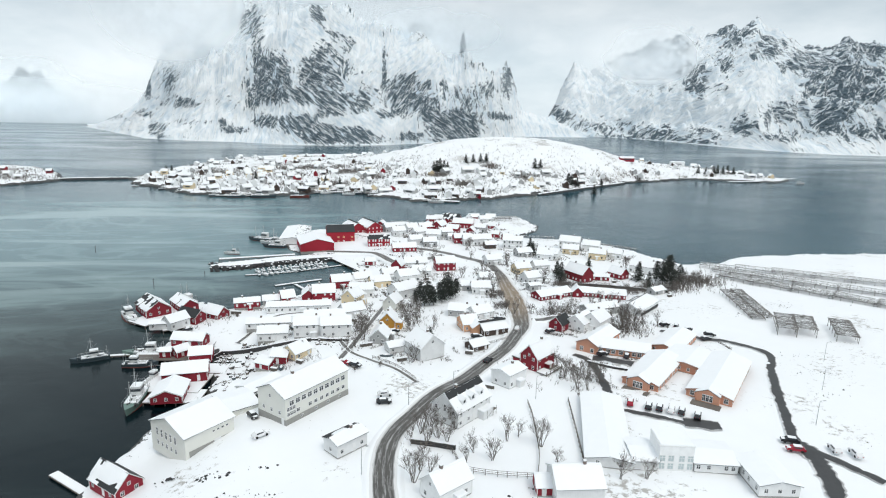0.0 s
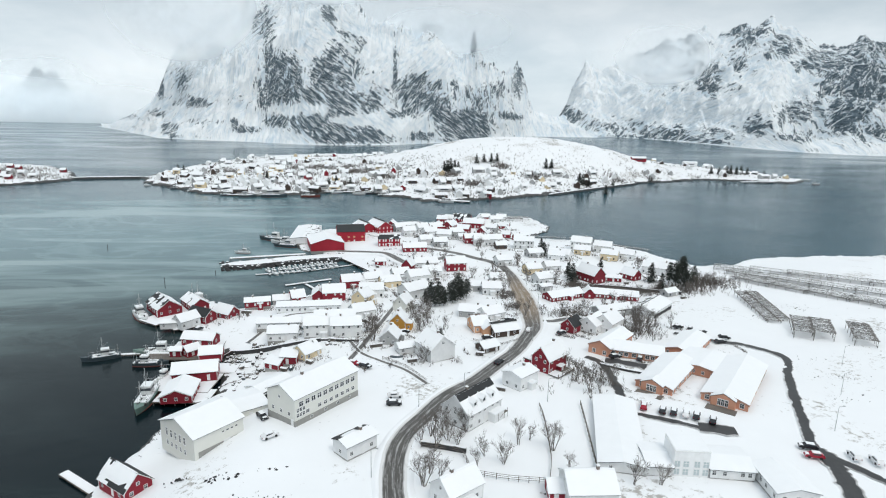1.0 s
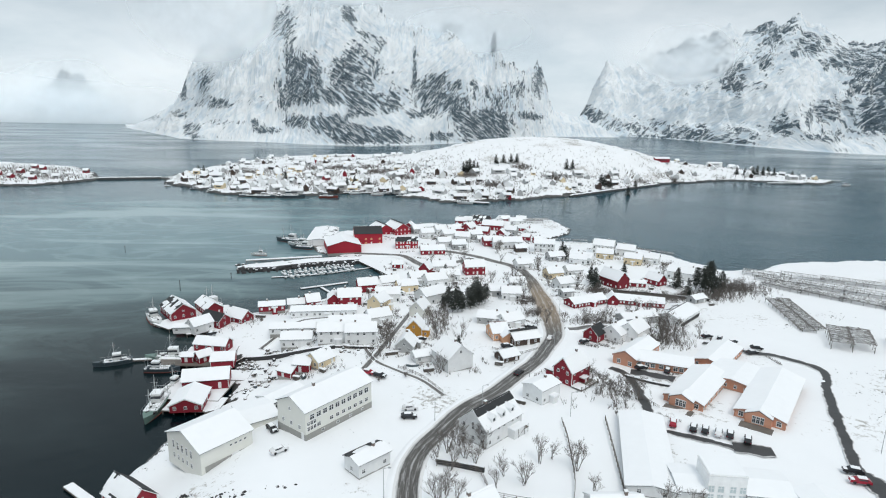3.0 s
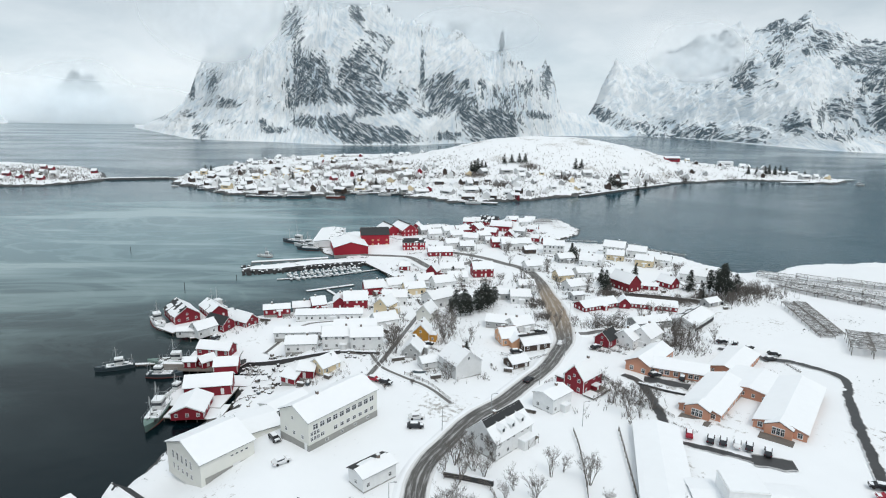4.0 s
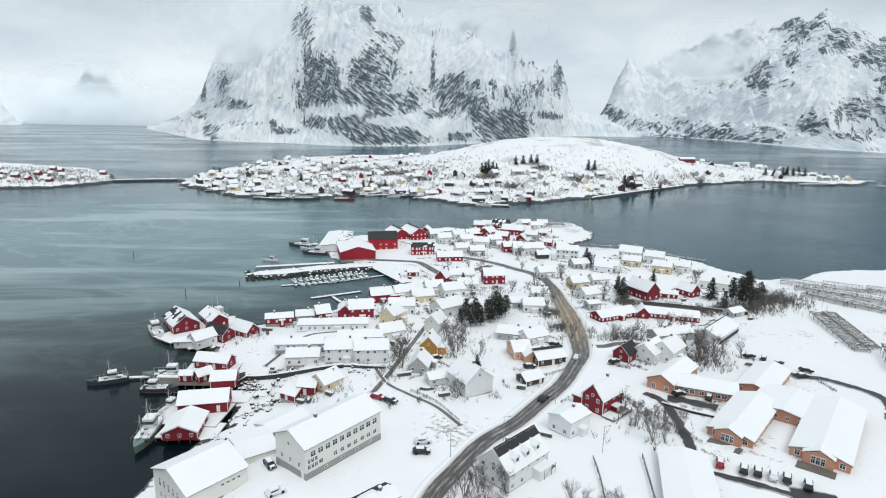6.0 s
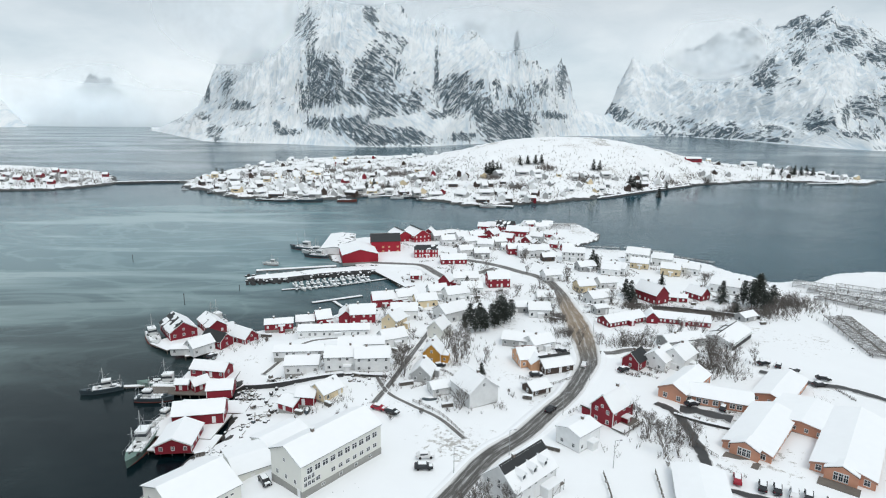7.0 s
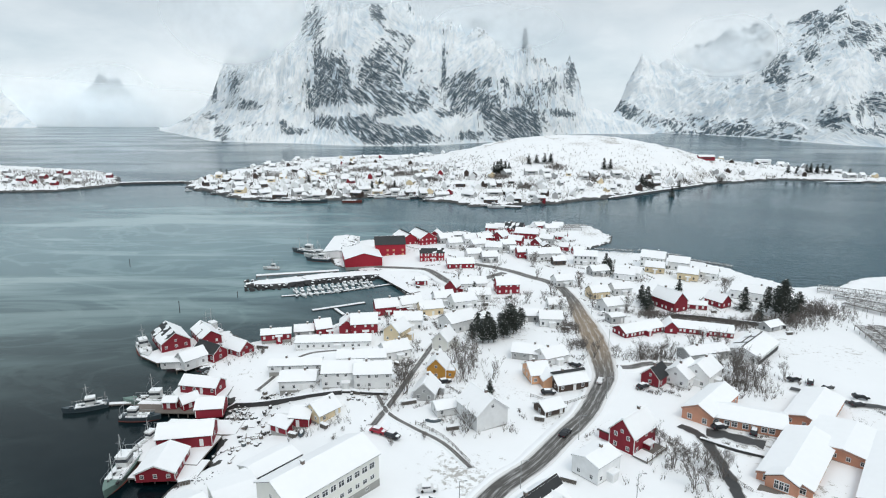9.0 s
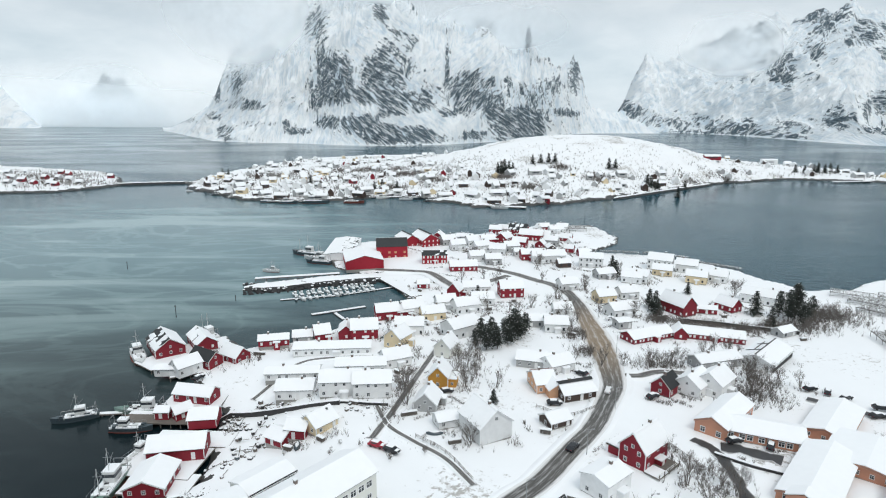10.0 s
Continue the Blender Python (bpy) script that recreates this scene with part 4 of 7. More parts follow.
def road(name, label, points, width, bank=0.22, mud=0.0, surface=None, ragged=0.0):
    """A strip that lies on the ground, with ploughed snow banks along it as a part."""
    line = smooth_line(points, 0.8 if ragged else 2.0)
    ROADS.append((line, width))
    cols = 9
    verts, faces, across, along, sand, gone = [], [], [], [], [], 0.0
    banks = ([], [])
    for i, p in enumerate(line):
        d = (line[min(i + 1, len(line) - 1)] - line[max(i - 1, 0)]).normalized()
        side = Vector((d.y, -d.x, 0))
        w = width * (1 + mud * 0.85 * math.exp(-((p.y - 262) / 38) ** 2) + 0.07 * noise.noise(Vector((p.x * 0.12, p.y * 0.12, 3))))
        for c in range(cols):
            edge = c / (cols - 1) - 0.5
            edge *= 1 + ragged * (noise.noise(Vector((p.x * 0.3, p.y * 0.3, 20 + (edge > 0)))) + 0.6 * noise.noise(Vector((p.x * 0.9, p.y * 0.9, 30 + (edge > 0)))))
            q = p + side * w * edge
            verts.append((q.x, q.y, ground_z(p.x, p.y) + (0.22 if ragged else 0.33) + 0.03 * (1 - abs(c / 4 - 1))))
            across.append(c / (cols - 1))
            along.append(gone / 90)
            sand.append(mud * math.exp(-((p.y - 268) / 36) ** 4))
        gone += (line[min(i + 1, len(line) - 1)] - p).length
        if i:
            a = (i - 1) * cols
            faces += [(a + c, a + cols + c, a + cols + c + 1, a + c + 1)[::-1] for c in range(cols - 1)]
        for k, sg in enumerate((-1, 1)):
            h = bank * (0.7 + 0.8 * noise.noise(Vector((p.x * 0.3, p.y * 0.3, 9 + k))))
            for off, up in ((0.47, 0.3), (0.54, 0.34 + max(0.02, h)), (0.62, 0.28 + max(0.02, h * 0.6)), (0.8, -0.3)):
                q = p + side * sg * w * off
                banks[k].append((q.x, q.y, ground_z(p.x, p.y) + up))
    me = bpy.data.meshes.new(name)
    me.from_pydata(verts, [], faces)
    me.attributes.new("across", "FLOAT", "POINT").data.foreach_set("value", across)
    me.attributes.new("along", "FLOAT", "POINT").data.foreach_set("value", along)
    me.attributes.new("sand", "FLOAT", "POINT").data.foreach_set("value", sand)
    me.materials.append(surface or TARMAC)
    ob = tagged(new(name, me), label, "road", kind="structure")
    for k, pts in enumerate(banks if bank else ()):
        n = len(pts) // 4
        quads = [(4 * i + j, 4 * i + 4 + j, 4 * i + 5 + j, 4 * i + 1 + j) for i in range(n - 1) for j in range(3)]
        bme = bpy.data.meshes.new("snow_bank")
        bme.from_pydata(pts, [], quads if k == 0 else [q[::-1] for q in quads])
        bme.polygons.foreach_set("use_smooth", [True] * len(bme.polygons))
        bme.materials.append(SNOW)
        part("snow_bank", bme, None, ob)
    return ob


road("road_main", "winding wet tarmac road with slush and tyre tracks", [(-6, 92), (-7, 106), (-8, 116), (-8, 127), (-6, 136), (-1, 146), (5, 157), (14, 168), (22, 181), (30, 194), (36, 208), (41, 222),
     (43, 240), (44, 263), (44, 288), (44, 308), (41, 330), (35, 341), (27, 349), (18, 359), (8, 367), (-4, 374), (-12, 379)], 6.6, 0.22, 1.0)
road("road_spur", "short side road with packed snow", [(46.5, 230), (51, 230), (59, 234), (72, 232)], 4.0)
road("road_harbour", "harbour road scraped clear of snow", [(14, 356), (0, 341), (-11, 334), (-18, 343), (-28, 361), (-38, 366), (-60, 370)], 6.0)
road("road_lane", "narrow village lane with packed snow", [(-27, 184), (-24, 199), (-22, 212), (-19, 230), (-16, 248), (-13, 261), (-8, 268)], 2.3)
road("road_lower_lane", "narrow snowy lane beside a bank", [(-29, 202), (-24, 191), (-16, 183), (-8, 176), (-1, 165.5)], 1.5)
road("road_loop", "dark cleared track across the snowfield", [(96, 217), (104, 211), (109.6, 206.8), (115.7, 205.4), (120.5, 200.5), (124.5, 195), (124.3, 189), (117.5, 177), (112, 166), (107, 155.5), (103.3, 146.5), (100, 139.5), (97.6, 133), (97.4, 128.5), (100, 125), (104, 119), (107, 114)], 3.0, 0, 0, WET_TRACK, 0.5)
road("road_loop_end", "dark slushy turning place beside parked cars", [(97, 131), (97.5, 126), (96, 119), (93, 111), (89, 100)], 5.0, 0, 0, WET_TRACK, 0.55)
road("road_drive", "cleared driveway of the care home, ragged with slush", [(54, 190), (57.7, 185), (58, 176), (57.4, 166), (56, 156), (55.1, 148.5), (54, 141.8), (53.3, 135)], 3.0, 0, 0, WET_TRACK, 0.55)
road("road_parking_strip", "wheel-worn strip before the parked cars", [(55.4, 149), (59.4, 146.9), (64.5, 144.8), (69.3, 142.4), (74, 140)], 2.4, 0, 0, WET_TRACK, 0.55)
road("road_parking", "wet tarmac parking patch beside the care home", [(72, 141.3), (75, 140.4), (78, 139.6), (81, 139)], 5.6, 0, 0, WET_TRACK, 0.25)
road("road_yard", "slushy forecourt before the care home entrance", [(60, 187), (64, 185.5), (68, 183.5), (72, 181)], 4.6, 0, 0, WET_TRACK, 0.6)
road("road_shore_path", "narrow trodden path along the shore houses", [(-70, 214), (-66, 224), (-62, 233), (-52, 238), (-34, 240)], 1.8, 0.15)


# ---- the village ----
gym = house(-59.0, 139.7, 53, 14.0, 15.2, 6.6, 3.0, "render", z=4.9, name="school_gymnasium", words="pale rendered school gymnasium with a snow-covered roof", category="school", group="school buildings", chimney=0, trim=False, windows=False, base=False)
school = house(-32.2, 151.6, 53, 23.1, 11.0, 7.8, 2.6, "render", name="school", words="long pale two-storey school with rows of windows and snowy roof", category="school", group="school buildings", trim=False, windows=False, base=False)
house(-18.0, 129.1, 45, 9.0, 5.6, 3.6, 0.9, "white", name="outbuilding", words="small white wooden building with a flat snowy roof", category="building", trim=False, worn=(0, 1.6))
villa = house(11.5, 145.4, 47, 13.9, 9.0, 4.8, 4.0, "white", words="white wooden house with black roof ridge and small dormers", storeys=2)
red_house = house(39.1, 179.5, 45, 10.0, 6.8, 5.0, 3.8, "red", words="dark red wooden house with white windows and snowy roof", storeys=2)
house(75.8, 172.7, 51, 26.3, 10.8, 2.5, 1.7, "orange", name="care_home_wing", words="orange wooden care home wing with a broad snowy roof", group="care home wings", category="building", chimney=0, win=(1.3, 1.6))
house(94.9, 167.1, 53, 34.0, 12.4, 2.5, 1.8, "orange", name="care_home_wing", words="orange wooden care home wing with a broad snowy roof", group="care home wings", category="building", chimney=0, win=(1.3, 1.6))
ochre = house(-12.4, 219.2, 84, 7.4, 6.1, 4.0, 3.2, "yellow")
house(27.6, 166.0, 44, 8.3, 6.9, 4.6, 1.0, "white", words="boxy white two-storey house with low snowy roof", storeys=2)
manor = house(1.6, 189.3, 123, 10.1, 9.5, 5.0, 3.8, "white", windows=False, words="large plain white wooden house with a snowy roof")
house(-71.2, 123.6, -33, 10.5, 6.8, 2.8, 3.2, "red", name="boathouse", words="red boathouse with black roof and patches of snow", category="boathouse", group="boathouses", chimney=0, base=False, sink=0.15, worn=(0.95, 2), z=2.2)
house(48.5, 136.5, 77, 33.8, 10.8, 2.2, 0.9, "white", name="sports_hall", words="long low white hall with a broad snow-covered roof", category="hall", group="hall buildings", chimney=0, trim=False, gap=4)
house(-69.6, 380.5, 107, 25.2, 21.1, 5.0, 3.0, "bright", z=2.0, name="warehouse", category="warehouse", group="quay warehouses", chimney=0, trim=False, windows=False, words="big bright red warehouse with a snow-covered roof")
house(-55.9, 400.8, 12, 18.4, 17.0, 7.8, 3.4, "bright", glass=AMBER_WINDOW, z=2.2, name="warehouse", category="warehouse", group="quay warehouses", chimney=0, trim=False, worn=(2, 0.4), storeys=2, gap=3.5, win=(1.5, 1.2), words="tall bright red quay building with a black roof")
house(-28.2, 384.6, 8, 14.3, 8.4, 5.3, 1.8, "bright", glass=WHITE_WINDOW, win=(1.0, 1.5), z=2.8, worn=(1.7, 0.3), storeys=2, gap=1.7, chimney=0, words="red two-storey quay house with rows of white windows")
house(-50.0, 431.0, 120, 17.0, 11.0, 4.6, 3.2, "bright", z=2.6, name="warehouse", category="warehouse", group="quay warehouses", chimney=0, trim=False, bare_ridge=True, glass=WHITE_WINDOW, words="red quay building with white windows and snowy roof")
house(-38.5, 432.5, 120, 20.0, 12.0, 5.0, 3.8, "bright", z=2.6, name="warehouse", category="warehouse", group="quay warehouses", chimney=0, trim=False, bare_ridge=True, glass=WHITE_WINDOW, gap=2.4, storeys=2, words="red quay building with white windows and snowy roof")
house(-45.2, 264.2, 12, 10.3, 8.0, 5.0, 3.0, "red", z=3.2, storeys=2, words="tall red wooden house with white windows and thick roof snow")
house(-52.5, 266.0, 100, 9.0, 6.0, 3.4, 2.4, "red", z=3.0, words="red wooden wing with snow-covered roof")
house(-78.6, 256.9, 16, 11.1, 5.6, 2.8, 1.3, "red", z=2.5, words="low red wooden house by the water")
house(-118.1, 250.9, 131, 15.4, 10.4, 3.2, 3.6, "red", z=1.7, name="boathouse", category="boathouse", group="boathouses", chimney=0, base=False, sink=0.15, worn=(0, 1.4), storeys=1, words="red boathouse with black roof and slipping snow")
house(-106.5, 256.0, 131, 14.0, 7.5, 3.0, 2.6, "red", worn=(0, 0.75), z=1.7, name="boathouse", category="boathouse", group="boathouses", chimney=0, base=False, sink=0.15, words="red boathouse with a white roof beside the quay")
house(-100.8, 232.5, 55, 8.5, 6.0, 3.4, 2.4, "white", z=1.7, name="boathouse", category="boathouse", group="boathouses", chimney=0, base=False, sink=0.15, words="white gabled boathouse over the water with a snowy roof")
house(-107.0, 231.0, 8, 6.5, 4.5, 2.4, 0.9, "white", z=1.7, name="boathouse", category="boathouse", group="boathouses", chimney=0, base=False, sink=0.15, words="low white shed on piles over the water")
house(-97.0, 239.4, 152, 10.7, 6.0, 3.2, 2.4, "red", z=1.8, name="boathouse", category="boathouse", group="boathouses", chimney=0, base=False, sink=0.15, worn=(1.9, 1.9), words="red boathouse with a black roof")
house(-87.7, 242.6, 150, 8.8, 6.4, 3.0, 2.8, "red", z=2.0, name="boathouse", category="boathouse", group="boathouses", chimney=0, base=False, sink=0.15, words="red boathouse with snowy roof")
house(-88.0, 214.0, -7, 12.3, 6.0, 2.7, 2.0, "red", z=1.7, name="boathouse", category="boathouse", group="boathouses", chimney=0, base=False, sink=0.15, words="red boathouse with snowy roof beside the jetty")
house(-78.9, 200.4, 12, 7.6, 7.0, 2.8, 1.8, "red", z=1.7, name="boathouse", category="boathouse", group="boathouses", chimney=0, base=False, sink=0.15, windows=False, words="small red boathouse under thick snow")
house(-87.5, 203.5, 50, 5.0, 4.0, 2.2, 1.6, "red", z=1.7, name="boathouse", category="boathouse", group="boathouses", chimney=0, base=False, sink=0.15, words="small red shed on the jetty")
house(-92.5, 203.0, 5, 4.0, 4.0, 2.2, 0.8, "red", z=1.7, name="boathouse", category="boathouse", group="boathouses", chimney=0, base=False, sink=0.15, words="small dark red shed at the jetty's end")
house(-78.4, 184.6, 14, 14.0, 8.0, 3.3, 2.3, "red", z=1.7, name="boathouse", category="boathouse", group="boathouses", chimney=0, base=False, sink=0.15, gap=5, words="long red boathouse with a snow-covered roof")
house(-78.4, 171.8, 99, 10.9, 9.3, 2.2, 2.0, "red", z=1.6, name="boathouse", category="boathouse", group="boathouses", chimney=0, base=False, sink=0.15, words="red boathouse on the wharf with white windows and snowy roof")
house(85.6, 303.5, 120, 13.7, 8.0, 4.7, 4.0, "red", storeys=2, words="tall dark red house with white windows and snowy roof")
house(109.1, 308.5, 123, 9.0, 6.4, 3.0, 3.0, "red")
house(63.1, 267.7, 28, 19.0, 7.6, 2.3, 1.9, "red", gap=1.7, win=(0.9, 1.0), name="long_shed", words="long low red wooden building with a snow-covered roof", chimney=0)
house(88.4, 270.2, -15, 22.0, 8.6, 2.3, 1.6, "red", gap=1.7, win=(0.9, 1.0), name="long_shed", words="long low red wooden building with a snow-covered roof", chimney=0)
house(76.0, 270.0, 82, 6.5, 4.6, 2.8, 2.2, "red", name="gate_house", words="small red gabled gatehouse between two long sheds", chimney=0)
house(97.6, 303.6, -12, 9.0, 4.6, 2.3, 1.1, "red", name="shed", words="low red link shed between two red houses under snow", category="shed", chimney=0)
house(117.5, 276.0, 30, 8.0, 5.0, 2.2, 1.4, "grey", name="shed", words="low grey shed half buried in snow", category="shed", chimney=0)
house(-52.3, 154.3, 37, 8.8, 12.0, 3.2, 0.8, "render", name="school_link", words="low pale link building of the school under snow", category="school", group="school buildings", chimney=0, trim=False, gap=4)
house(65.5, 199.4, 49, 18.8, 7.9, 3.6, 2.0, "orange", name="care_home_wing", words="orange wooden care home wing beside the entrance, snowy roof", group="care home wings", category="building", chimney=0, win=(1.3, 1.6))
house(72.8, 192.8, -20, 17.5, 10.0, 2.7, 1.6, "orange", name="care_home_wing", words="long low orange care home wing with a glazed entrance", group="care home wings", category="building", chimney=0, win=(1.5, 1.5), gap=2.0)
house(53.4, 124.0, -5, 5.6, 10.0, 2.5, 0.7, "white", name="hall_link", words="low white link building under snow", category="building", chimney=0, trim=False, group="hall buildings")
house(69.8, 122.7, -7, 9.8, 10.0, 2.5, 0.7, "white", name="hall_wing", words="low white wing with a row of windows under snow", category="building", chimney=0, trim=False, group="hall buildings", gap=1.5)
house(79.2, 114.7, 88, 11.4, 9.0, 2.9, 1.0, "white", name="hall_wing", words="low white wing with a snow-covered roof", category="building", chimney=0, trim=False, group="hall buildings")
house(27.9, 214.1, 22, 10.4, 7.6, 2.6, 2.2, "brown", bare_ridge=True)
house(20.4, 196.2, 30, 6.5, 5.6, 2.0, 1.5, "brown", name="garage", words="small dark timber garage with snowy roof", category="garage", chimney=0)
peach = house(18.9, 219.2, 14, 6.2, 9.0, 3.2, 2.4, "peach")
house(-70.1, 265.6, 15, 7.5, 7.0, 2.8, 1.6, "grey")
house(-62.9, 266.9, 25, 6.2, 8.0, 3.2, 2.6, "red")
house(-52.3, 188.6, -24, 5.6, 6.0, 2.2, 1.6, "red", name="shed", words="small red shed sunk in snow", category="shed", chimney=0)
house(-47.8, 190.1, -5, 5.5, 6.0, 3, 1.8, "red", name="shed", words="red wooden shed with snowy roof", category="shed", chimney=0)
house(-42.8, 191.6, 54, 7.3, 7.0, 2.8, 2.4, "cream", name="shed", words="cream-coloured shed with snowy roof", category="shed", chimney=0)
house(6.0, 110.6, 38, 9.0, 6.6, 4.0, 2.8, "white", words="white wooden house with a snow-laden roof in the garden")
house(34.0, 110.5, 2, 10.1, 9.0, 4.6, 2.6, "white", storeys=2)
house(27.5, 112.1, -0, 3.7, 5.0, 2.4, 1.6, "red", name="shed", words="small red shed beside a garden fence", category="shed", chimney=0)
open_shed = house(-48.6, 166.5, 54, 11.7, 8.0, 3.4, 1.2, "render", name="open_shed", words="long shed with a black sheet standing for the shade in the open front and snowy roof", category="shed", group="school buildings", chimney=0, windows=False)
house(13.6, 321.9, 12, 11, 8, 4.8, 3, "red")
house(-41.0, 291.9, 20, 10, 7, 4, 2.8, "red")
house(-33.8, 294.1, 25, 7, 6, 3, 2.4, "red")
house(-20.8, 287.8, 20, 10, 7, 3.6, 2.4, "cream")
house(-30.2, 252.1, 65, 8, 7, 4.5, 3, "cream")
house(-27.9, 267.4, 5, 11, 7, 4.2, 2.4, "white")
house(-7.9, 267.0, 40, 13, 9, 4.5, 2.6, "white")
house(-12.0, 245.0, 70, 8, 6, 4, 3, "render", worn=(0, 0), words="small pale wooden house with snowy roof")
house(-52.9, 245.9, 8, 27, 7, 3, 1.2, "white", name="terrace", words="long low white terrace under thick snow")
house(-56.3, 214.1, 8, 11, 8, 3.4, 1.6, "white")
house(-60.8, 225.4, 8, 17, 6, 2.6, 1.2, "white", name="terrace", words="low white row of sheds under snow", category="shed")
house(-41.6, 212.0, 8, 12, 8, 5, 2.2, "white", storeys=2)
house(-31.9, 211.1, 8, 11, 8, 5, 2.2, "white", storeys=2)
house(-28.6, 234.4, 30, 9, 7, 3.4, 2.4, "white")
house(-38.9, 228.3, 8, 16, 7, 3, 1.4, "white")
house(18.1, 238.0, -12, 11, 8, 2.8, 1.8, "grey", words="low grey house with snow-laden roof")
house(25.3, 234.3, 30, 9, 7, 3, 2.2, "white")
house(-14.6, 203.4, 82, 7.5, 6.4, 2.8, 3.0, "grey", words="small blue-grey gabled house with a snowy roof among bare trees")
house(-8.7, 193.2, 25, 6, 5, 2.5, 1.2, "white", name="shed", words="small white shed with snow on its roof", category="shed", chimney=0)
house(56.8, 280.8, 20, 6, 5, 3, 0.7, "grey", name="shed", words="small pale grey box shed with snowy roof", category="shed", chimney=0)
house(59.4, 297.8, 25, 11, 8, 3.6, 2.4, "white")
house(56.5, 316.6, 20, 9, 7, 3.6, 2.4, "cream")
house(79.8, 352.4, -30, 13, 8, 4, 2.4, "white", far=True)
house(99.4, 378.1, -25, 13, 9, 5.8, 3, "white", storeys=2, far=True)
house(112.2, 373.0, -25, 11, 8, 4.6, 2.6, "white", far=True)
house(110.2, 351.6, -25, 10, 7, 4, 2.4, "cream", far=True)
house(122.1, 354.8, -30, 9, 7, 3.6, 2.4, "white", far=True)
house(129.3, 319.5, -32, 18, 9, 4.2, 2.6, "white")
house(64.5, 220.4, 48, 10, 8, 3.6, 2.8, "white")
house(70.8, 220.8, 48, 10, 8, 4.4, 3, "white")
house(55.8, 218.8, 48, 7, 6, 3.2, 2.8, "red", worn=(2, 0), words="small red and black wooden house with snowy roof")
glasshouse = house(97.8, 247.5, 48, 20, 11, 3, 2, "white", name="greenhouse", words="long low building with dark seams on its snowy roof", category="building", chimney=0)
house(78.7, 242.1, 20, 16, 7, 3, 1.4, "grey")
house(93.7, 199.7, 50, 22, 10, 2.5, 1.5, "orange", name="care_home_wing", words="orange wooden care home wing with a broad snowy roof", group="care home wings", category="building", chimney=0)
house(92.0, 181.2, 50, 17, 17, 2.5, 1.2, "orange", name="care_home_wing", words="orange middle wing of the care home under snow", group="care home wings", category="building", chimney=0)
house(61.4, 380.7, -8, 13, 8, 5.4, 2.4, "white", storeys=2, far=True)
house(-10.7, 367.1, 10, 15, 8, 3, 2.4, "red", far=True)
house(14.1, 433.2, 60, 10, 8, 5, 3, "red", far=True)
house(25.1, 464.3, -12, 13, 9, 5, 3.4, "red", worn=(1.6,1.6), far=True)
house(33.2, 449.7, -15, 16, 9, 4, 3, "red", far=True)
house(27.4, 393.9, 10, 10, 7, 4, 2.4, "red", far=True)
house(33.5, 387.4, 5, 10, 8, 4.5, 2.6, "white", far=True)
house(42.6, 389.6, 5, 10, 8, 4.5, 2.6, "white", far=True)
house(-1.1, 413.4, 30, 10, 7, 4, 2.6, "white", far=True)
house(3.1, 431.7, 20, 10, 7, 4, 2.6, "red", far=True)
house(9.3, 405.5, -10, 10, 7, 4, 2.6, "white", far=True)
house(17.7, 414.0, 15, 9, 7, 4, 2.4, "grey", far=True)
house(24.0, 426.5, -20, 9, 7, 4, 2.4, "red", far=True)
house(-7.0, 429.1, 30, 9, 7, 4, 2.6, "white", far=True)
house(-23.1, 431.2, 30, 10, 7, 4, 2.6, "grey", far=True)
house(-16.2, 415.9, 20, 9, 7, 4, 2.6, "white", far=True)
house(-3.6, 388.8, 20, 9, 7, 3.6, 2.4, "white", far=True)
house(5.9, 382.1, 10, 9, 7, 3.6, 2.4, "grey", far=True)
house(-30.5, 448.1, 80, 8, 7, 4, 2.6, "red", far=True)
house(41.2, 450.4, -20, 10, 7, 4, 2.4, "white", far=True)
house(45.2, 436.1, -20, 9, 7, 4, 2.4, "grey", far=True)
house(52.6, 474.6, 10, 10, 7, 3, 2.2, "white", far=True)
house(44.2, 484.9, 10, 9, 7, 3.4, 2.2, "red", far=True)
house(58.5, 485.6, -10, 8, 7, 3, 2, "grey", far=True)
house(16.4, 476.5, -10, 10, 7, 4, 2.4, "white", far=True)
house(9.4, 474.9, -10, 9, 7, 4, 2.4, "red", far=True)
house(-88.5, 411.9, 95, 46, 17, 3.8, 1.0, "white", name="warehouse", words="long pale quay shed with a flat snowy roof", category="warehouse", group="quay warehouses", chimney=0, windows=False, trim=False, far=True, worn=(1.0, 0))
house(42.1, 335.2, 20, 9, 7, 3.6, 2.4, "white", far=True)
house(-30.8, 296.7, 30, 10, 7, 4, 2.6, "white")
house(-16.5, 306.3, 20, 9, 7, 3.6, 2.4, "white")
house(-7.1, 298.2, 25, 11, 8, 4, 2.6, "white")
house(-29.8, 337.6, 10, 6, 5, 2.6, 1.8, "red", name="shed", words="small red shed half buried in snow", category="shed", chimney=0, far=True)
house(-12.5, 321.5, 70, 7, 6, 4, 3.4, "red")
house(-3.0, 327.9, 10, 13, 8, 3.4, 2.4, "white")
house(0.3, 309.1, 10, 10, 7, 3.4, 2.4, "white")
house(29.5, 274.9, 0, 9, 7, 3.6, 2.4, "white")
house(34.8, 298.2, 10, 8, 6, 3, 2, "white")
house(20.1, 280.4, 5, 14, 7, 3, 1.6, "grey")
house(68.5, 323.6, 15, 9, 7, 3.4, 2.2, "white")
house(64.4, 357.4, 20, 10, 7, 3, 2.2, "grey", far=True)
house(77.2, 349.8, -20, 10, 7, 3.4, 2.4, "white", far=True)
house(96.9, 365.5, -20, 10, 7, 3.4, 2.4, "cream", far=True)


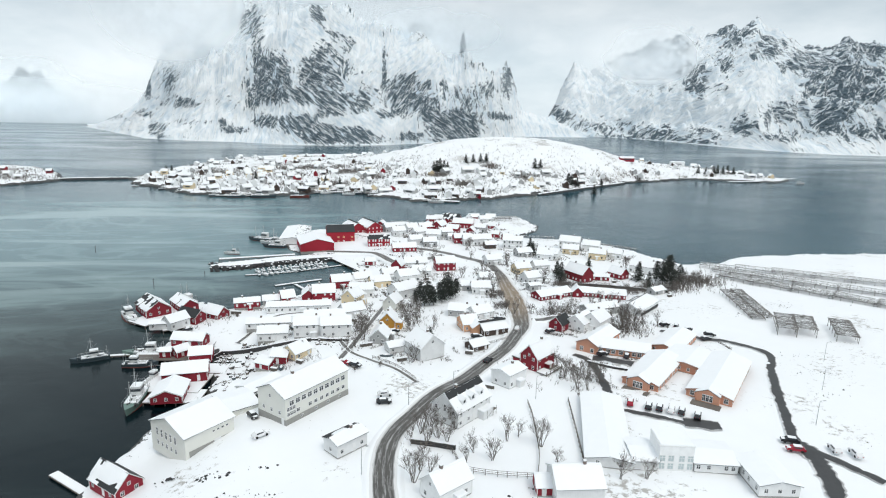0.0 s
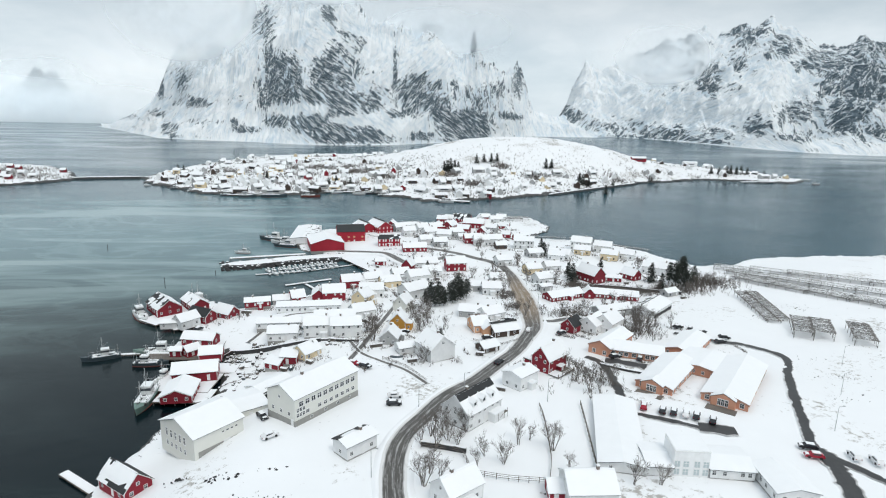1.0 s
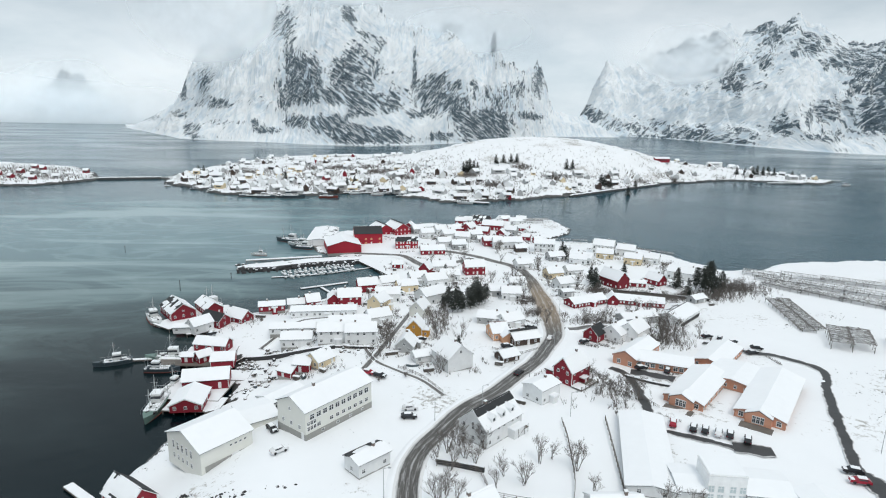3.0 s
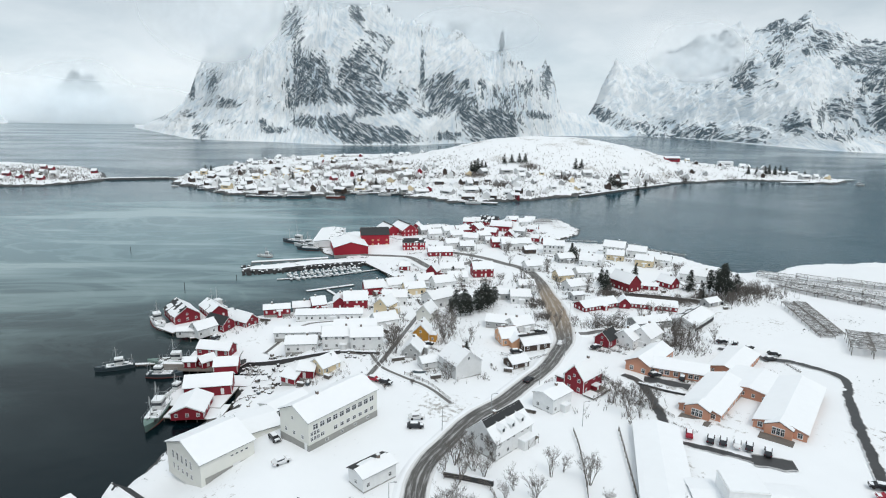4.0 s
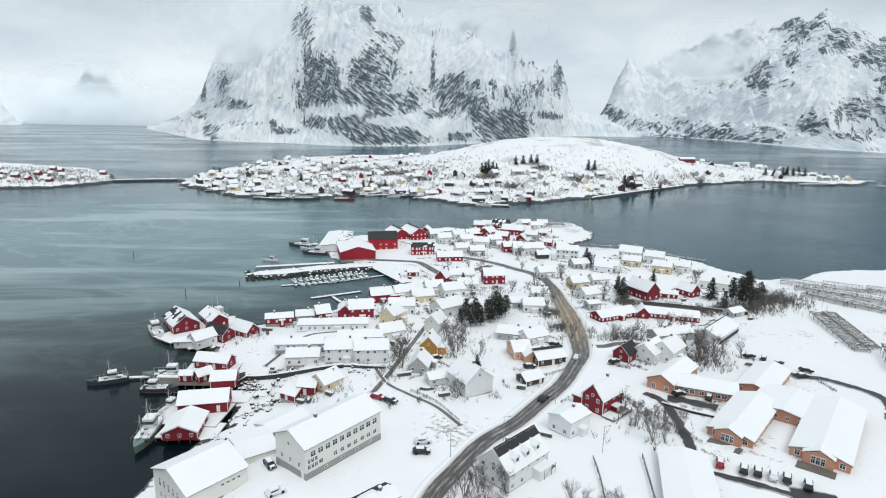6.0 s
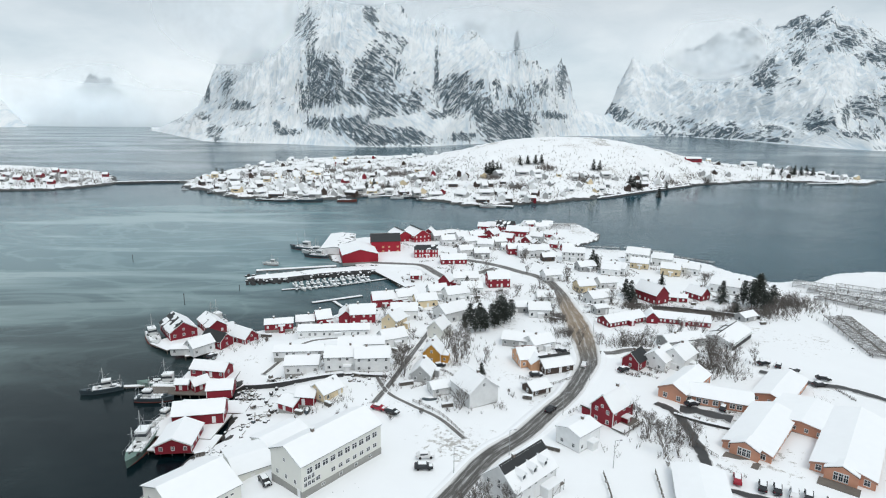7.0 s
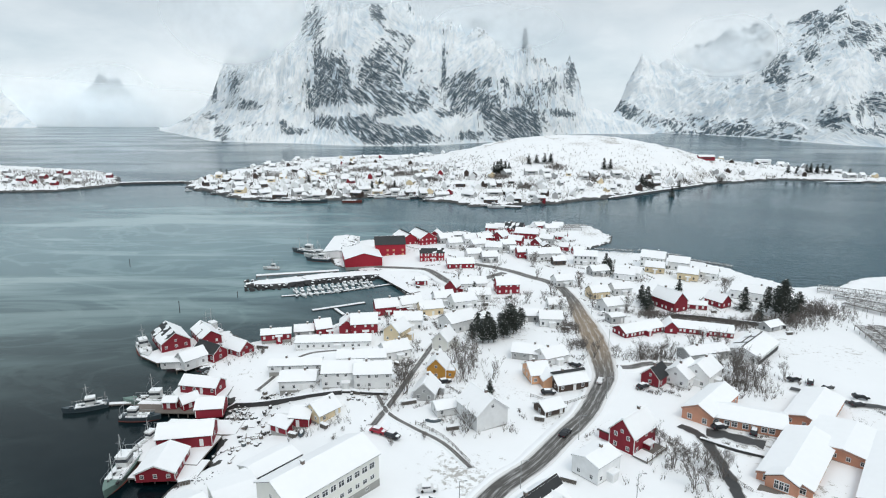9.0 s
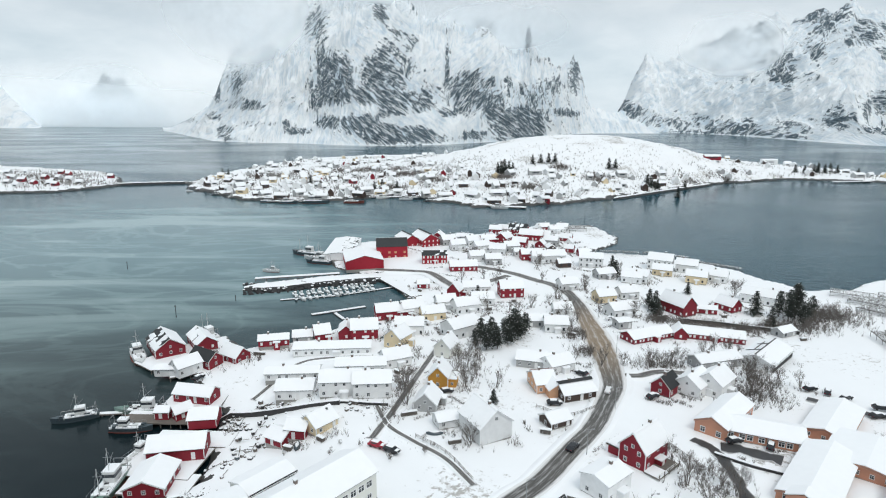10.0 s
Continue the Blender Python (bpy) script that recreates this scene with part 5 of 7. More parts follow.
# small houses and sheds packed between the others towards the point
rnd, packed, tries = random.Random(52), 0, 0
while packed < 16 and tries < 4000:
    tries += 1
    x, y = rnd.uniform(-28, 62), rnd.uniform(372, 486)
    if float(shore_distance(SHORE, x, y)) < 8 or any((x - hx) ** 2 + (y - hy) ** 2 < (hs * 0.5 + 5.0) ** 2 for hx, hy, hs in HOUSES):
        continue
    if any(min((Vector((x, y, 0)) - p).length for p in line) < width * 0.5 + 5 for line, width in ROADS):
        continue
    packed += 1
    house(x, y, rnd.choice((8, 15, 70, -20, 100)), rnd.uniform(5.5, 8), rnd.uniform(4.5, 6), rnd.uniform(2.4, 3.8), rnd.uniform(1.6, 2.6), rnd.choice(("white", "white", "red", "red", "grey", "brown")), far=True, door=False)


# ---- waterfront: wharves, boats, breakwater ----
def wharf(x, y, turn, L, W, z=1.4,  words="timber wharf on piles with snow on its deck", bare=False):
    h = thing("wharf", pose(x, y, 0, 0, 0, turn), words, "wharf", "wharves")
    part("deck", boxed(-L / 2, -W / 2, z - 0.35, L / 2, W / 2, z), WOOD, h)
    part("snow", boxed(-L / 2 + 0.1, -W / 2 + (W * 0.72 if bare else 0.1), z, L / 2 - 0.1, W / 2 - 0.1, z + 0.14), ROOF_SNOW, h)
    pile = mesh_of("post", tube(bmesh.new(), (0, 0, -2.5), (0, 0, z - 0.3), 0.2, 0.18), WOOD)
    n = max(2, min(8, int(L / 3)))
    for i in range(n + 1):
        for sy in (-1, 1):
            part("post", pile, None, h, "", pose(-L / 2 + 0.3 + i * (L - 0.6) / n, sy * (W / 2 - 0.3), 0))
    return h


def loft(bm, rings):
    for a, b in zip(rings, rings[1:]):
        for i in range(len(a) - 1):
            bm.faces.new((a[i], b[i], b[i + 1], a[i + 1]))


def boat(x, y, turn, L, hull=HULL_WHITE, masts=1, words="snow-dusted fishing boat lying at the quay", cabin=0.5, group="boats", bottom=RUST):
    """A decked boat, bow along +x, afloat: hull, boot stripe, deck, rail, wheelhouse with windows, masts with boom and stays."""
    h = thing("fishing_boat" if L > 8 else "small_boat", pose(x, y, 0, 0, 0, turn), words, "boat", group)
    B, D = L * 0.29, L * 0.11 + 0.35

    def sides(z0, z1, grow=1.0):
        bm = bmesh.new()
        rings = []
        for i in range(11):
            u = i / 10
            half = B / 2 * min(1.0, 0.72 + u * 1.2) * (1 - max(0, (u - 0.45) / 0.55) ** 2.2) * grow + 0.02
            sheer = D * (0.75 + 0.9 * max(0, u - 0.45) ** 1.6 + 0.12 * (1 - u))
            top, low = z0 + (sheer - z0) if z1 is None else z1, z0
            xx = -L / 2 + u * L * (1.0 if z1 is None else 0.97)
            rings.append([bm.verts.new((xx, half * 0.82, low)), bm.verts.new((xx + 0.02 * L * u, half, top)), bm.verts.new((xx + 0.02 * L * u, -half, top)), bm.verts.new((xx, -half * 0.82, low))])
        loft(bm, rings)
        bm.faces.new(rings[0])
        bm.faces.new(rings[-1][::-1])
        for a, b in zip(rings, rings[1:]):
            bm.faces.new((a[3], b[3], b[0], a[0]))
        bmesh.ops.recalc_face_normals(bm, faces=bm.faces)
        return bm
    part("hull", sides(0.12, None), hull, h)
    part("boot_stripe", sides(-0.5, 0.2, 1.02), bottom, h)
    part("deck_snow", boxed(-L * 0.46, -B * 0.41, D * 0.7, L * 0.22, B * 0.41, D * (0.99 if L > 8 else 1.15)), ROOF_SNOW, h)
    cx, cl, ch = -L * 0.22 + L * 0.12 * cabin, L * 0.22, 0.16 * L + 0.5
    house_box = box(bmesh.new(), cx - cl / 2, -B * 0.3, D * 0.8, cx + cl / 2, B * 0.3, D * 0.8 + ch)
    bmesh.ops.bevel(house_box, geom=house_box.edges[:], offset=0.06 * B, segments=1, affect="EDGES")
    cab = part("wheelhouse", house_box, HULL_WHITE, h)
    part("window_band", boxed(cx - cl / 2 + 0.05, -B * 0.31, D * 0.8 + ch * 0.55, cx + cl / 2 + 0.03, B * 0.31, D * 0.8 + ch * 0.82), PANE, cab)
    part("roof_snow", boxed(cx - cl / 2, -B * 0.3, D * 0.8 + ch, cx + cl / 2, B * 0.3, D * 0.8 + ch + 0.15), ROOF_SNOW, cab)
    if L > 8:
        rail = bmesh.new()
        for sy in (-1, 1):
            for i in range(8):
                xx = -L * 0.46 + i * L * 0.11
                tube(rail, (xx, sy * B * 0.44, D * 0.75), (xx, sy * B * 0.44, D + 0.75), 0.04, 0.04, 4)
            tube(rail, (-L * 0.46, sy * B * 0.44, D + 0.75), (L * 0.31, sy * B * 0.44, D + 0.75), 0.04, 0.04, 4)
        part("railing", rail, STEEL, h)
        for k in range(masts):
            mx = (cx + cl * 0.3, L * 0.22, -L * 0.4)[k]
            tall = D + L * (0.52, 0.4, 0.3)[k]
            mast = part("mast", tube(bmesh.new(), (mx, 0, D * 0.7), (mx, 0, tall), 0.12, 0.06), HULL_WHITE, h)
            rig = bmesh.new()
            tube(rig, (mx, 0, tall * 0.55), (mx - L * 0.16, 0, tall * 0.75), 0.06, 0.04, 4)
            tube(rig, (mx - 0.8, 0, tall * 0.86), (mx + 0.8, 0, tall * 0.86), 0.04, 0.04, 4)
            tube(rig, (mx, -1.1, tall * 0.78), (mx, 1.1, tall * 0.78), 0.04, 0.04, 4)
            for ex, ey in ((L * 0.2, 0), (-L * 0.12, B * 0.4), (-L * 0.12, -B * 0.4)):
                tube(rig, (mx, 0, tall * 0.95), (mx + ex, ey, D), 0.025, 0.025, 3)
            part("rigging", rig, STEEL, mast)
        gear = bmesh.new()
        rnd = random.Random(int(L * 10 + x))
        for _ in range(20):
            gx, gy, s = rnd.uniform(-0.44, 0.34) * L, rnd.uniform(-0.36, 0.36) * B, rnd.uniform(0.18, 0.55)
            box(gear, gx - s, gy - s * 0.6, D * 0.85, gx + s, gy + s * 0.6, D * 0.85 + s * 1.2)
        tagged(part("deck_gear", gear, ROCK if L > 14 else hull, h), kind="stuff")
        frame_up = bmesh.new()
        tube(frame_up, (-L * 0.43, -B * 0.32, D * 0.8), (-L * 0.43, -B * 0.32, D + 2.6), 0.09, 0.08, 5)
        tube(frame_up, (-L * 0.43, B * 0.32, D * 0.8), (-L * 0.43, B * 0.32, D + 2.6), 0.09, 0.08, 5)
        tube(frame_up, (-L * 0.43, -B * 0.34, D + 2.6), (-L * 0.43, B * 0.34, D + 2.6), 0.09, 0.09, 5)
        part("gantry", frame_up, STEEL, h)
        part("hatch", boxed(L * 0.04, -B * 0.16, D * 0.85, L * 0.16, B * 0.16, D * 0.85 + 0.5), HULL_WHITE, h)
    return h


QUAY = 1.55
wharf(-112, 247, 58, 26, 12, QUAY)
wharf(-100, 236, 30, 16, 10, QUAY)
wharf(-88, 212, 5, 18, 9, QUAY)
wharf(-92, 202.5, 2, 24, 7, QUAY, "long low timber jetty half cleared of snow", True)
wharf(-78, 192, 2, 22, 8, QUAY)
wharf(-80, 181, -2, 19, 14, QUAY)
wharf(-77, 172, 0, 17, 9, 1.3, "broad timber wharf deep in snow")
wharf(-111.5, 205, 10, 9, 1.6, 0.8, "narrow floating jetty with snow")

boat(-125.5, 245, -52, 17, HULL_WHITE, 1, "grey-white trawler moored at the quay with snow on deck")
boat(-119.5, 202, 208, 12.5, HULL_BLUE, 1, "low dark-hulled workboat with snowy deck at a jetty", 0.9, "boats", HULL_BLUE)
boat(-102.5, 207.3, 188, 15, HULL_GREEN, 1, "green-grey fishing boat with cluttered snowy deck")
boat(-99.5, 197.3, 5, 12, HULL_BLUE, 1, "dark-hulled fishing boat rafted at the jetty")
boat(-88.4, 169.5, -82, 17, HULL_GREEN, 2, "sea-green fishing vessel with two masts moored at the wharf")
boat(-90, 184, -100, 11, HULL_WHITE, 1, "small white fishing boat behind the boathouse")
boat(-111, 269, 140, 16, HULL_WHITE, 2, "white fishing vessel with tall masts behind the boathouses")
boat(-120, 367, 175, 10, HULL_WHITE, 1, "white boat with a snowy deck off the jetty")
boat(-112, 408, 160, 20, HULL_BLUE, 2, "dark blue trawler lying by the warehouses")
boat(-102, 397, 165, 17, HULL_WHITE, 1, "white trawler lying by the warehouses")
boat(-98, 388, 170, 16, HULL_BLUE, 1, "dark-hulled fishing vessel lying by the warehouses")
wharf(-85.2, 128.2, -33, 14, 2.4, 0.7, "narrow old slipway jetty deep in snow")
for i in range(26):
    u = i // 2 * 3.2 + (i % 2) * 0.7 + (i * 11 % 7 - 3) * 0.12
    px, py = -91 + u * 0.862, 320.4 + u * 0.506
    boat(px - (2.2 if i % 2 else -2.1), py + (3.7 if i % 2 else -3.6), (121 if i % 2 else -59) + (i * 17 % 9 - 4) * 2.2, 4.8 + (i * 7 % 5) * 0.65, HULL_WHITE if i % 7 else HULL_BLUE, 0, "small snow-covered pleasure boat at a pontoon", 0.6, "marina boats", HULL_BLUE)


def pontoon(points, width=1.8):
    (ax, ay), (bx, by) = points
    L = math.hypot(bx - ax, by - ay)
    h = thing("pontoon", pose((ax + bx) / 2, (ay + by) / 2, 0, 0, 0, math.degrees(math.atan2(by - ay, bx - ax))), "floating pontoon under a strip of snow", "pontoon", "pontoons")
    n = max(2, int(L / 8))
    for i in range(n):
        x0, x1 = -L / 2 + i * L / n, -L / 2 + (i + 1) * L / n - 0.12
        d = part("float", boxed(x0, -width / 2, -0.4, x1, width / 2, 0.4), ROCK, h)
        part("snow", boxed(x0 + 0.05, -width / 2 + 0.3, 0.4, x1 - 0.05, width / 2 - 0.3, 0.56), ROOF_SNOW, d)
    return h


pontoon(((-97, 316.5), (-72, 325)))
pontoon(((-71.5, 325.2), (-45, 342)))
pontoon(((-76, 297), (-54, 310)), 2.4)
pontoon(((-66, 300), (-60, 292)), 2.0)


def breakwater(name, points, width, top, words, stones=True):
    """A mole of tipped boulders with a snowy crown."""
    line = smooth_line(points, 3)
    h = thing(name, pose(*points[0], 0), words, "breakwater")
    origin = Vector((*points[0], 0))
    core, rnd = [], random.Random(5)
    ring = ((-0.75, -2), (-0.42, top * 0.8), (-0.3, top), (0.3, top), (0.42, top * 0.8), (0.75, -2))
    for i, p in enumerate(line):
        d = (line[min(i + 1, len(line) - 1)] - line[max(i - 1, 0)]).normalized()
        side = Vector((d.y, -d.x, 0))
        taper = min(1.0, 0.25 + 0.25 * i)
        core.append([p - origin + side * width * taper * o + Vector((0, 0, z * (0.6 + 0.4 * taper) if z > 0 else z)) for o, z in ring])
    bm = bmesh.new()
    rings = [[bm.verts.new(q) for q in r] for r in core]
    loft(bm, rings)
    bm.faces.new(rings[0])
    bm.faces.new(rings[-1][::-1])
    bmesh.ops.recalc_face_normals(bm, faces=bm.faces)
    part("core", bm, ROCK, h)
    bm = bmesh.new()
    loft(bm, [[bm.verts.new(q + Vector((0, 0, 0.2 + 0.45 * noise.noise(q * 0.35)))) for q in (r[2].lerp(r[1], 0.6), r[2], r[2].lerp(r[3], 0.5), r[3], r[3].lerp(r[4], 0.6))] for r in core])
    part("snow", bm, SNOW, h, "", None, True)
    shapes = []
    for k in range(4):
        bm = bmesh.new()
        bmesh.ops.create_icosphere(bm, subdivisions=1, radius=1)
        for v in bm.verts:
            v.co *= 1 + 0.35 * noise.noise(v.co * 1.3 + Vector((k * 5, 0, 0)))
        shapes.append(mesh_of("boulder", bm, ROCK))
    bm = bmesh.new()
    bmesh.ops.create_icosphere(bm, subdivisions=1, radius=1)
    shapes.append(mesh_of("snow", bm, ROOF_SNOW, True))
    for i, p in enumerate(line if stones else ()):
        d = (line[min(i + 1, len(line) - 1)] - line[max(i - 1, 0)]).normalized()
        side = Vector((d.y, -d.x, 0))
        for sg in (-1, 1):
            for off in (0.46, 0.56, 0.68):
                q = p - origin + side * sg * width * (off + rnd.uniform(-0.05, 0.05)) + d * rnd.uniform(-1, 1)
                s = rnd.uniform(0.8, 1.6)
                capped = rnd.random() < 0.4
                part("boulder", shapes[rnd.randrange(4)], None, h, "", pose(q.x, q.y, 1.35 if off < 0.5 else 0.9 if off < 0.6 else 0.2, rnd.uniform(0, 360), 0, rnd.uniform(0, 360)) @ Matrix.Diagonal((s, s * 0.8, s * 0.7, 1)))
                if capped and off < 0.6:
                    part("snow", shapes[4], None, h, "", pose(q.x, q.y, 1.75 if off < 0.5 else 1.3) @ Matrix.Diagonal((s * 0.8, s * 0.7, s * 0.4, 1)))
    return h


breakwater("breakwater", [(-121, 332), (-102, 338), (-82, 349), (-56, 358)], 12.5, 2.2, "boulder breakwater with a snowy crown sheltering the marina")
wharf(-100.5, 355.5, 18, 45, 3.4, 1.5, "long narrow quay with snow on its deck")
wharf(-43, 340, -55, 40, 6, 1.7, "concrete quay edge under snow beside the marina")


def marker(x, y, tall):
    h = thing("sea_marker", pose(x, y, 0), "slender dark navigation pole standing in the water", "marker", "sea markers")
    part("pole", tube(bmesh.new(), (0, 0, -2), (0, 0, tall), 0.2, 0.14), ROCK, h)
    part("topmark", tube(bmesh.new(), (0, 0, tall), (0, 0, tall + 0.7), 0.35, 0.1), ROCK, h)


for x, y, tall in ((-135, 290, 5), (-12, 519, 6), (-204, 366, 4), (-118, 314, 2.5), (87, 559, 7)):
    marker(x, y, tall)


# ---- windows, dormers and towers of the larger buildings ----
for k in range(10):
    window(school, -9.4 + 2.1 * k, -5.5, 5.9, 1.65, 1.6, 0)
    if k % 2 or k > 2:
        window(school, -9.4 + 2.1 * k, -5.5, 3.1, 1.3, 1.2, 0)
for xx in (-10.6, -9.6, -8.6):
    for zz in (3.0, 4.4):
        window(school, xx, -5.5, zz, 0.9, 1.2, 0)
for xx in (-6.0, -1.0, 3.5, 8.0):
    window(school, xx, -5.55, 1.0, 1.0, 0.7, 0)
for yy in (-3.2, 0, 3.2):
    window(school, -11.55, yy, 3.2, 0.9, 1.2, -90)
window(school, -11.55, 0.5, 7.0, 0.8, 1.0, -90)
part("door", DOOR_MESH, None, school, "white entrance door", pose(-11.6, -4.4, 0.0, 0, 0, -90))
part("plinth", boxed(-11.62, -5.56, -2.5, 11.6, 5.56, 1.7), CONCRETE, school, "grey concrete basement storey")
for k in range(5):
    window(gym, -7.0, 4.6 - 2.0 * k, 4.6, 0.9, 2.4, -90)
    window(gym, -7.0, 4.6 - 2.0 * k, 1.6, 0.9, 1.5, -90)
for k in range(4):
    window(gym, 1.0 + 1.3 * k, -7.6, 5.2, 0.8, 0.5, 0, False)
part("door", DOOR_MESH, None, gym, "double door in the long wall", pose(2.0, -7.64, 0.6) @ Matrix.Diagonal((2.0, 1, 1.1, 1)))
part("plinth", boxed(-6.0, -7.66, -2.5, 7.06, 7.5, 2.6), CONCRETE, gym, "grey concrete lower wall")

# small gabled dormers and a strip of bare black roofing along the ridge
for k in range(3):
    xx, yy = -3.6 + 3.7 * k, -2.7
    zz = 4.8 + 4.0 * (1 - 2.7 / 4.5)
    d = part("dormer", prism(bmesh.new(), ((-0.8, 0), (0.8, 0), (0.8, 1.1), (0, 1.9), (-0.8, 1.1)), -1.2, 1.4), WHITE, villa, "small gabled dormer", pose(xx, yy, zz - 0.4, 0, 0, 90))
    for side in (-1, 1):
        part("snow", slab(2.6, 1.6, 1.1, 0.8, side, 0.15, 0.2, 0.02), ROOF_SNOW, d)
    part("pane", boxed(-1.24, -0.4, 0.3, -1.19, 0.4, 1.1), PANE, d)
part("bare_ridge", slab(13.9, 9.0, 4.8, 4.0, -1, 0.35, 0.14, 0.42, None, None, 0.66, 1.0), ROOFING, villa, "black roofing bare of snow along the ridge")
stair = bmesh.new()
for k in range(9):
    box(stair, 3.0 + k * 0.3, -6.6, 0.1 + k * 0.18, 3.3 + k * 0.3, -5.4, 0.28 + k * 0.18)
box(stair, 5.7, -6.8, 1.6, 7.2, -4.5, 1.75)
for xx in (3.0, 5.7, 7.1):
    tube(stair, (xx, -6.7, 0), (xx, -6.7, 2.7), 0.06, 0.06, 4)
part("outside_stair", stair, WOOD, villa, "weathered outside stair with landing")
porch = box(bmesh.new(), 1.5, -6.6, 0, 6.0, -4.5, 2.6)
part("porch", porch, WHITE, villa)
part("porch_snow", boxed(1.3, -6.8, 2.6, 6.2, -4.45, 2.85), ROOF_SNOW, villa)


PALE_PANE = PANE_MESH.copy()
PALE_PANE.materials[0] = material("pale_glass", (0.5, 0.58, 0.6), 0.12, 0, 0.15, 0.6)


def tower(x, y, turn, L, W, tall):
    h = thing("hall_tower", pose(x, y, ground_z(x, y), 0, 0, turn), "pale square glazed tower with a flat snowy roof", "building", "hall buildings")
    part("wall", boxed(-L / 2, -W / 2, -1, L / 2, W / 2, tall), WHITE, h)
    part("parapet", boxed(-L / 2 - 0.12, -W / 2 - 0.12, tall, L / 2 + 0.12, W / 2 + 0.12, tall + 0.15), TRIM, h)
    part("snow", boxed(-L / 2 + 0.1, -W / 2 + 0.1, tall + 0.15, L / 2 - 0.1, W / 2 - 0.1, tall + 0.4), ROOF_SNOW, h)
    for k in range(4):
        for zz in (1.3, 3.3):
            f = window(h, -L / 2, -W / 2 + (k + 0.5) * W / 4 + (0.25 if k > 1 else -0.25), zz, 1.5, 1.8, -90)
            f.children[0].data = PALE_PANE


tower(60.3, 122.6, 86, 7.4, 8.0, 6.4)

# gabled porches of the care home, with tall windows
for x, y, turn in ((67.4, 162.6, 51), (84.6, 153.6, 53)):
    p = thing("gabled_porch", pose(x, y, ground_z(x, y), 0, 0, turn), "orange gabled bay with tall white windows and snowy roof", "building", "care home wings")
    part("wall", gable_body(3.4, 6.4, 2.7, 1.5, -1.0), ORANGE, p)
    for side in (-1, 1):
        r = part("roof", slab(3.4, 6.4, 2.7, 1.5, side, 0.3, 0.14, 0.02), BROWN, p)
        part("snow", slab(3.4, 6.4, 2.7, 1.5, side, 0.25, 0.24, 0.16), ROOF_SNOW, r)
    for yy in (-1.0, 0.0, 1.0):
        window(p, -1.7, yy, 1.5, 0.95, 2.2, -90)
    part("terrace", boxed(-5.0, -4.0, -0.5, -1.7, 4.0, 0.15), WOOD, p, "dark timber terrace edge")

# dark seams where the snow has slid on the long low building
for x0, x1, lo, hi in ((-10.2, 10.2, 0.9, 0.98), (-4.4, -3.8, 0.12, 0.9), (3.0, 3.6, 0.3, 1.0), (-3.8, 6.0, 0.52, 0.59)):
    part("roof_seam", slab(20, 11, 3, 2, 1, 0.3, 0.1, 0.5, x0, x1, lo, hi), ROOFING, glasshouse, "dark bare strip of roofing")
part("gutter_wall", boxed(-10.1, -5.6, 0.4, 10.1, -5.5, 1.6), ROCK, glasshouse, "dark lower wall")

# wings and attic windows of single houses
part("wing", boxed(-2.2, -5.4, -1.0, 2.4, -3.04, 3.0), YELLOW, ochre, "lean-to wing of the same ochre boards")
part("wing_snow", boxed(-2.5, -5.7, 3.0, 2.7, -3.0, 3.28), ROOF_SNOW, ochre)
window(ochre, -2.2, -4.2, 1.5, 0.8, 1.0, -90)
for ex, face in ((-5.05, -90), (5.05, 90)):
    window(manor, ex, 0, 6.6, 1.0, 1.1, face)
gable = part("wing", gable_body(6.5, 5.6, 2.8, 1.8), PEACH, peach, "gabled wing of the same peach boards", pose(2.4, -4.6, 0, 0, 0, 90))
for side in (-1, 1):
    part("snow", slab(6.5, 5.6, 2.8, 1.8, side, 0.3, 0.3, 0.04), ROOF_SNOW, gable)
part("bare_roof", slab(6.2, 9.0, 3.2, 2.4, 1, 0.36, 0.16, 0.44, None, None, 0.55, 1.0), RUST, peach, "dark red metal roofing bare of snow")


# the red house's flat-roofed annex and its raised deck on posts
annex = part("annex", boxed(-3.6, 3.41, -1.0, 1.8, 7.2, 2.5), RED, red_house, "low red annex with a flat snowy roof")
part("snow", boxed(-3.9, 3.42, 2.5, 2.1, 7.5, 2.85), ROOF_SNOW, annex)
part("roof_edge", boxed(-4.0, 3.42, 2.3, -3.88, 7.55, 2.62), BROWN, annex)
deck = part("terrace", boxed(-5.6, -7.4, 0.7, 3.6, -3.42, 0.9), WOOD, red_house, "raised timber deck along the long wall")
part("snow", boxed(-5.5, -7.3, 0.9, -1.6, -3.5, 1.05), ROOF_SNOW, deck)
for xx in (-5.4, -3.2, -1.0, 1.2, 3.4):
    part("post", boxed(xx - 0.09, -7.35, -2.2, xx + 0.09, -7.17, 1.9), WOOD, deck)
for zz in (1.35, 1.85):
    part("rail", boxed(-5.5, -7.3, zz - 0.05, 3.5, -7.22, zz + 0.05), TRIM, deck)

# a black sheet for the shade inside the shed's open front, between its posts
part("opening", boxed(-5.5, -4.1, 0.7, 5.5, -3.98, 2.9), ROOFING, open_shed, "black sheet standing for the shade in the open front")
for xx in (-5.55, -1.8, 1.9, 5.55):
    part("post", boxed(xx - 0.1, -4.16, 0.3, xx + 0.1, -3.96, 3.2), TRIM, open_shed)
part("bare_edge", slab(11.7, 8.0, 3.4, 1.2, -1, 0.4, 0.12, 0.34, None, None, 0.0, 0.06), ROOFING, open_shed, "dark bare edge of the roof")


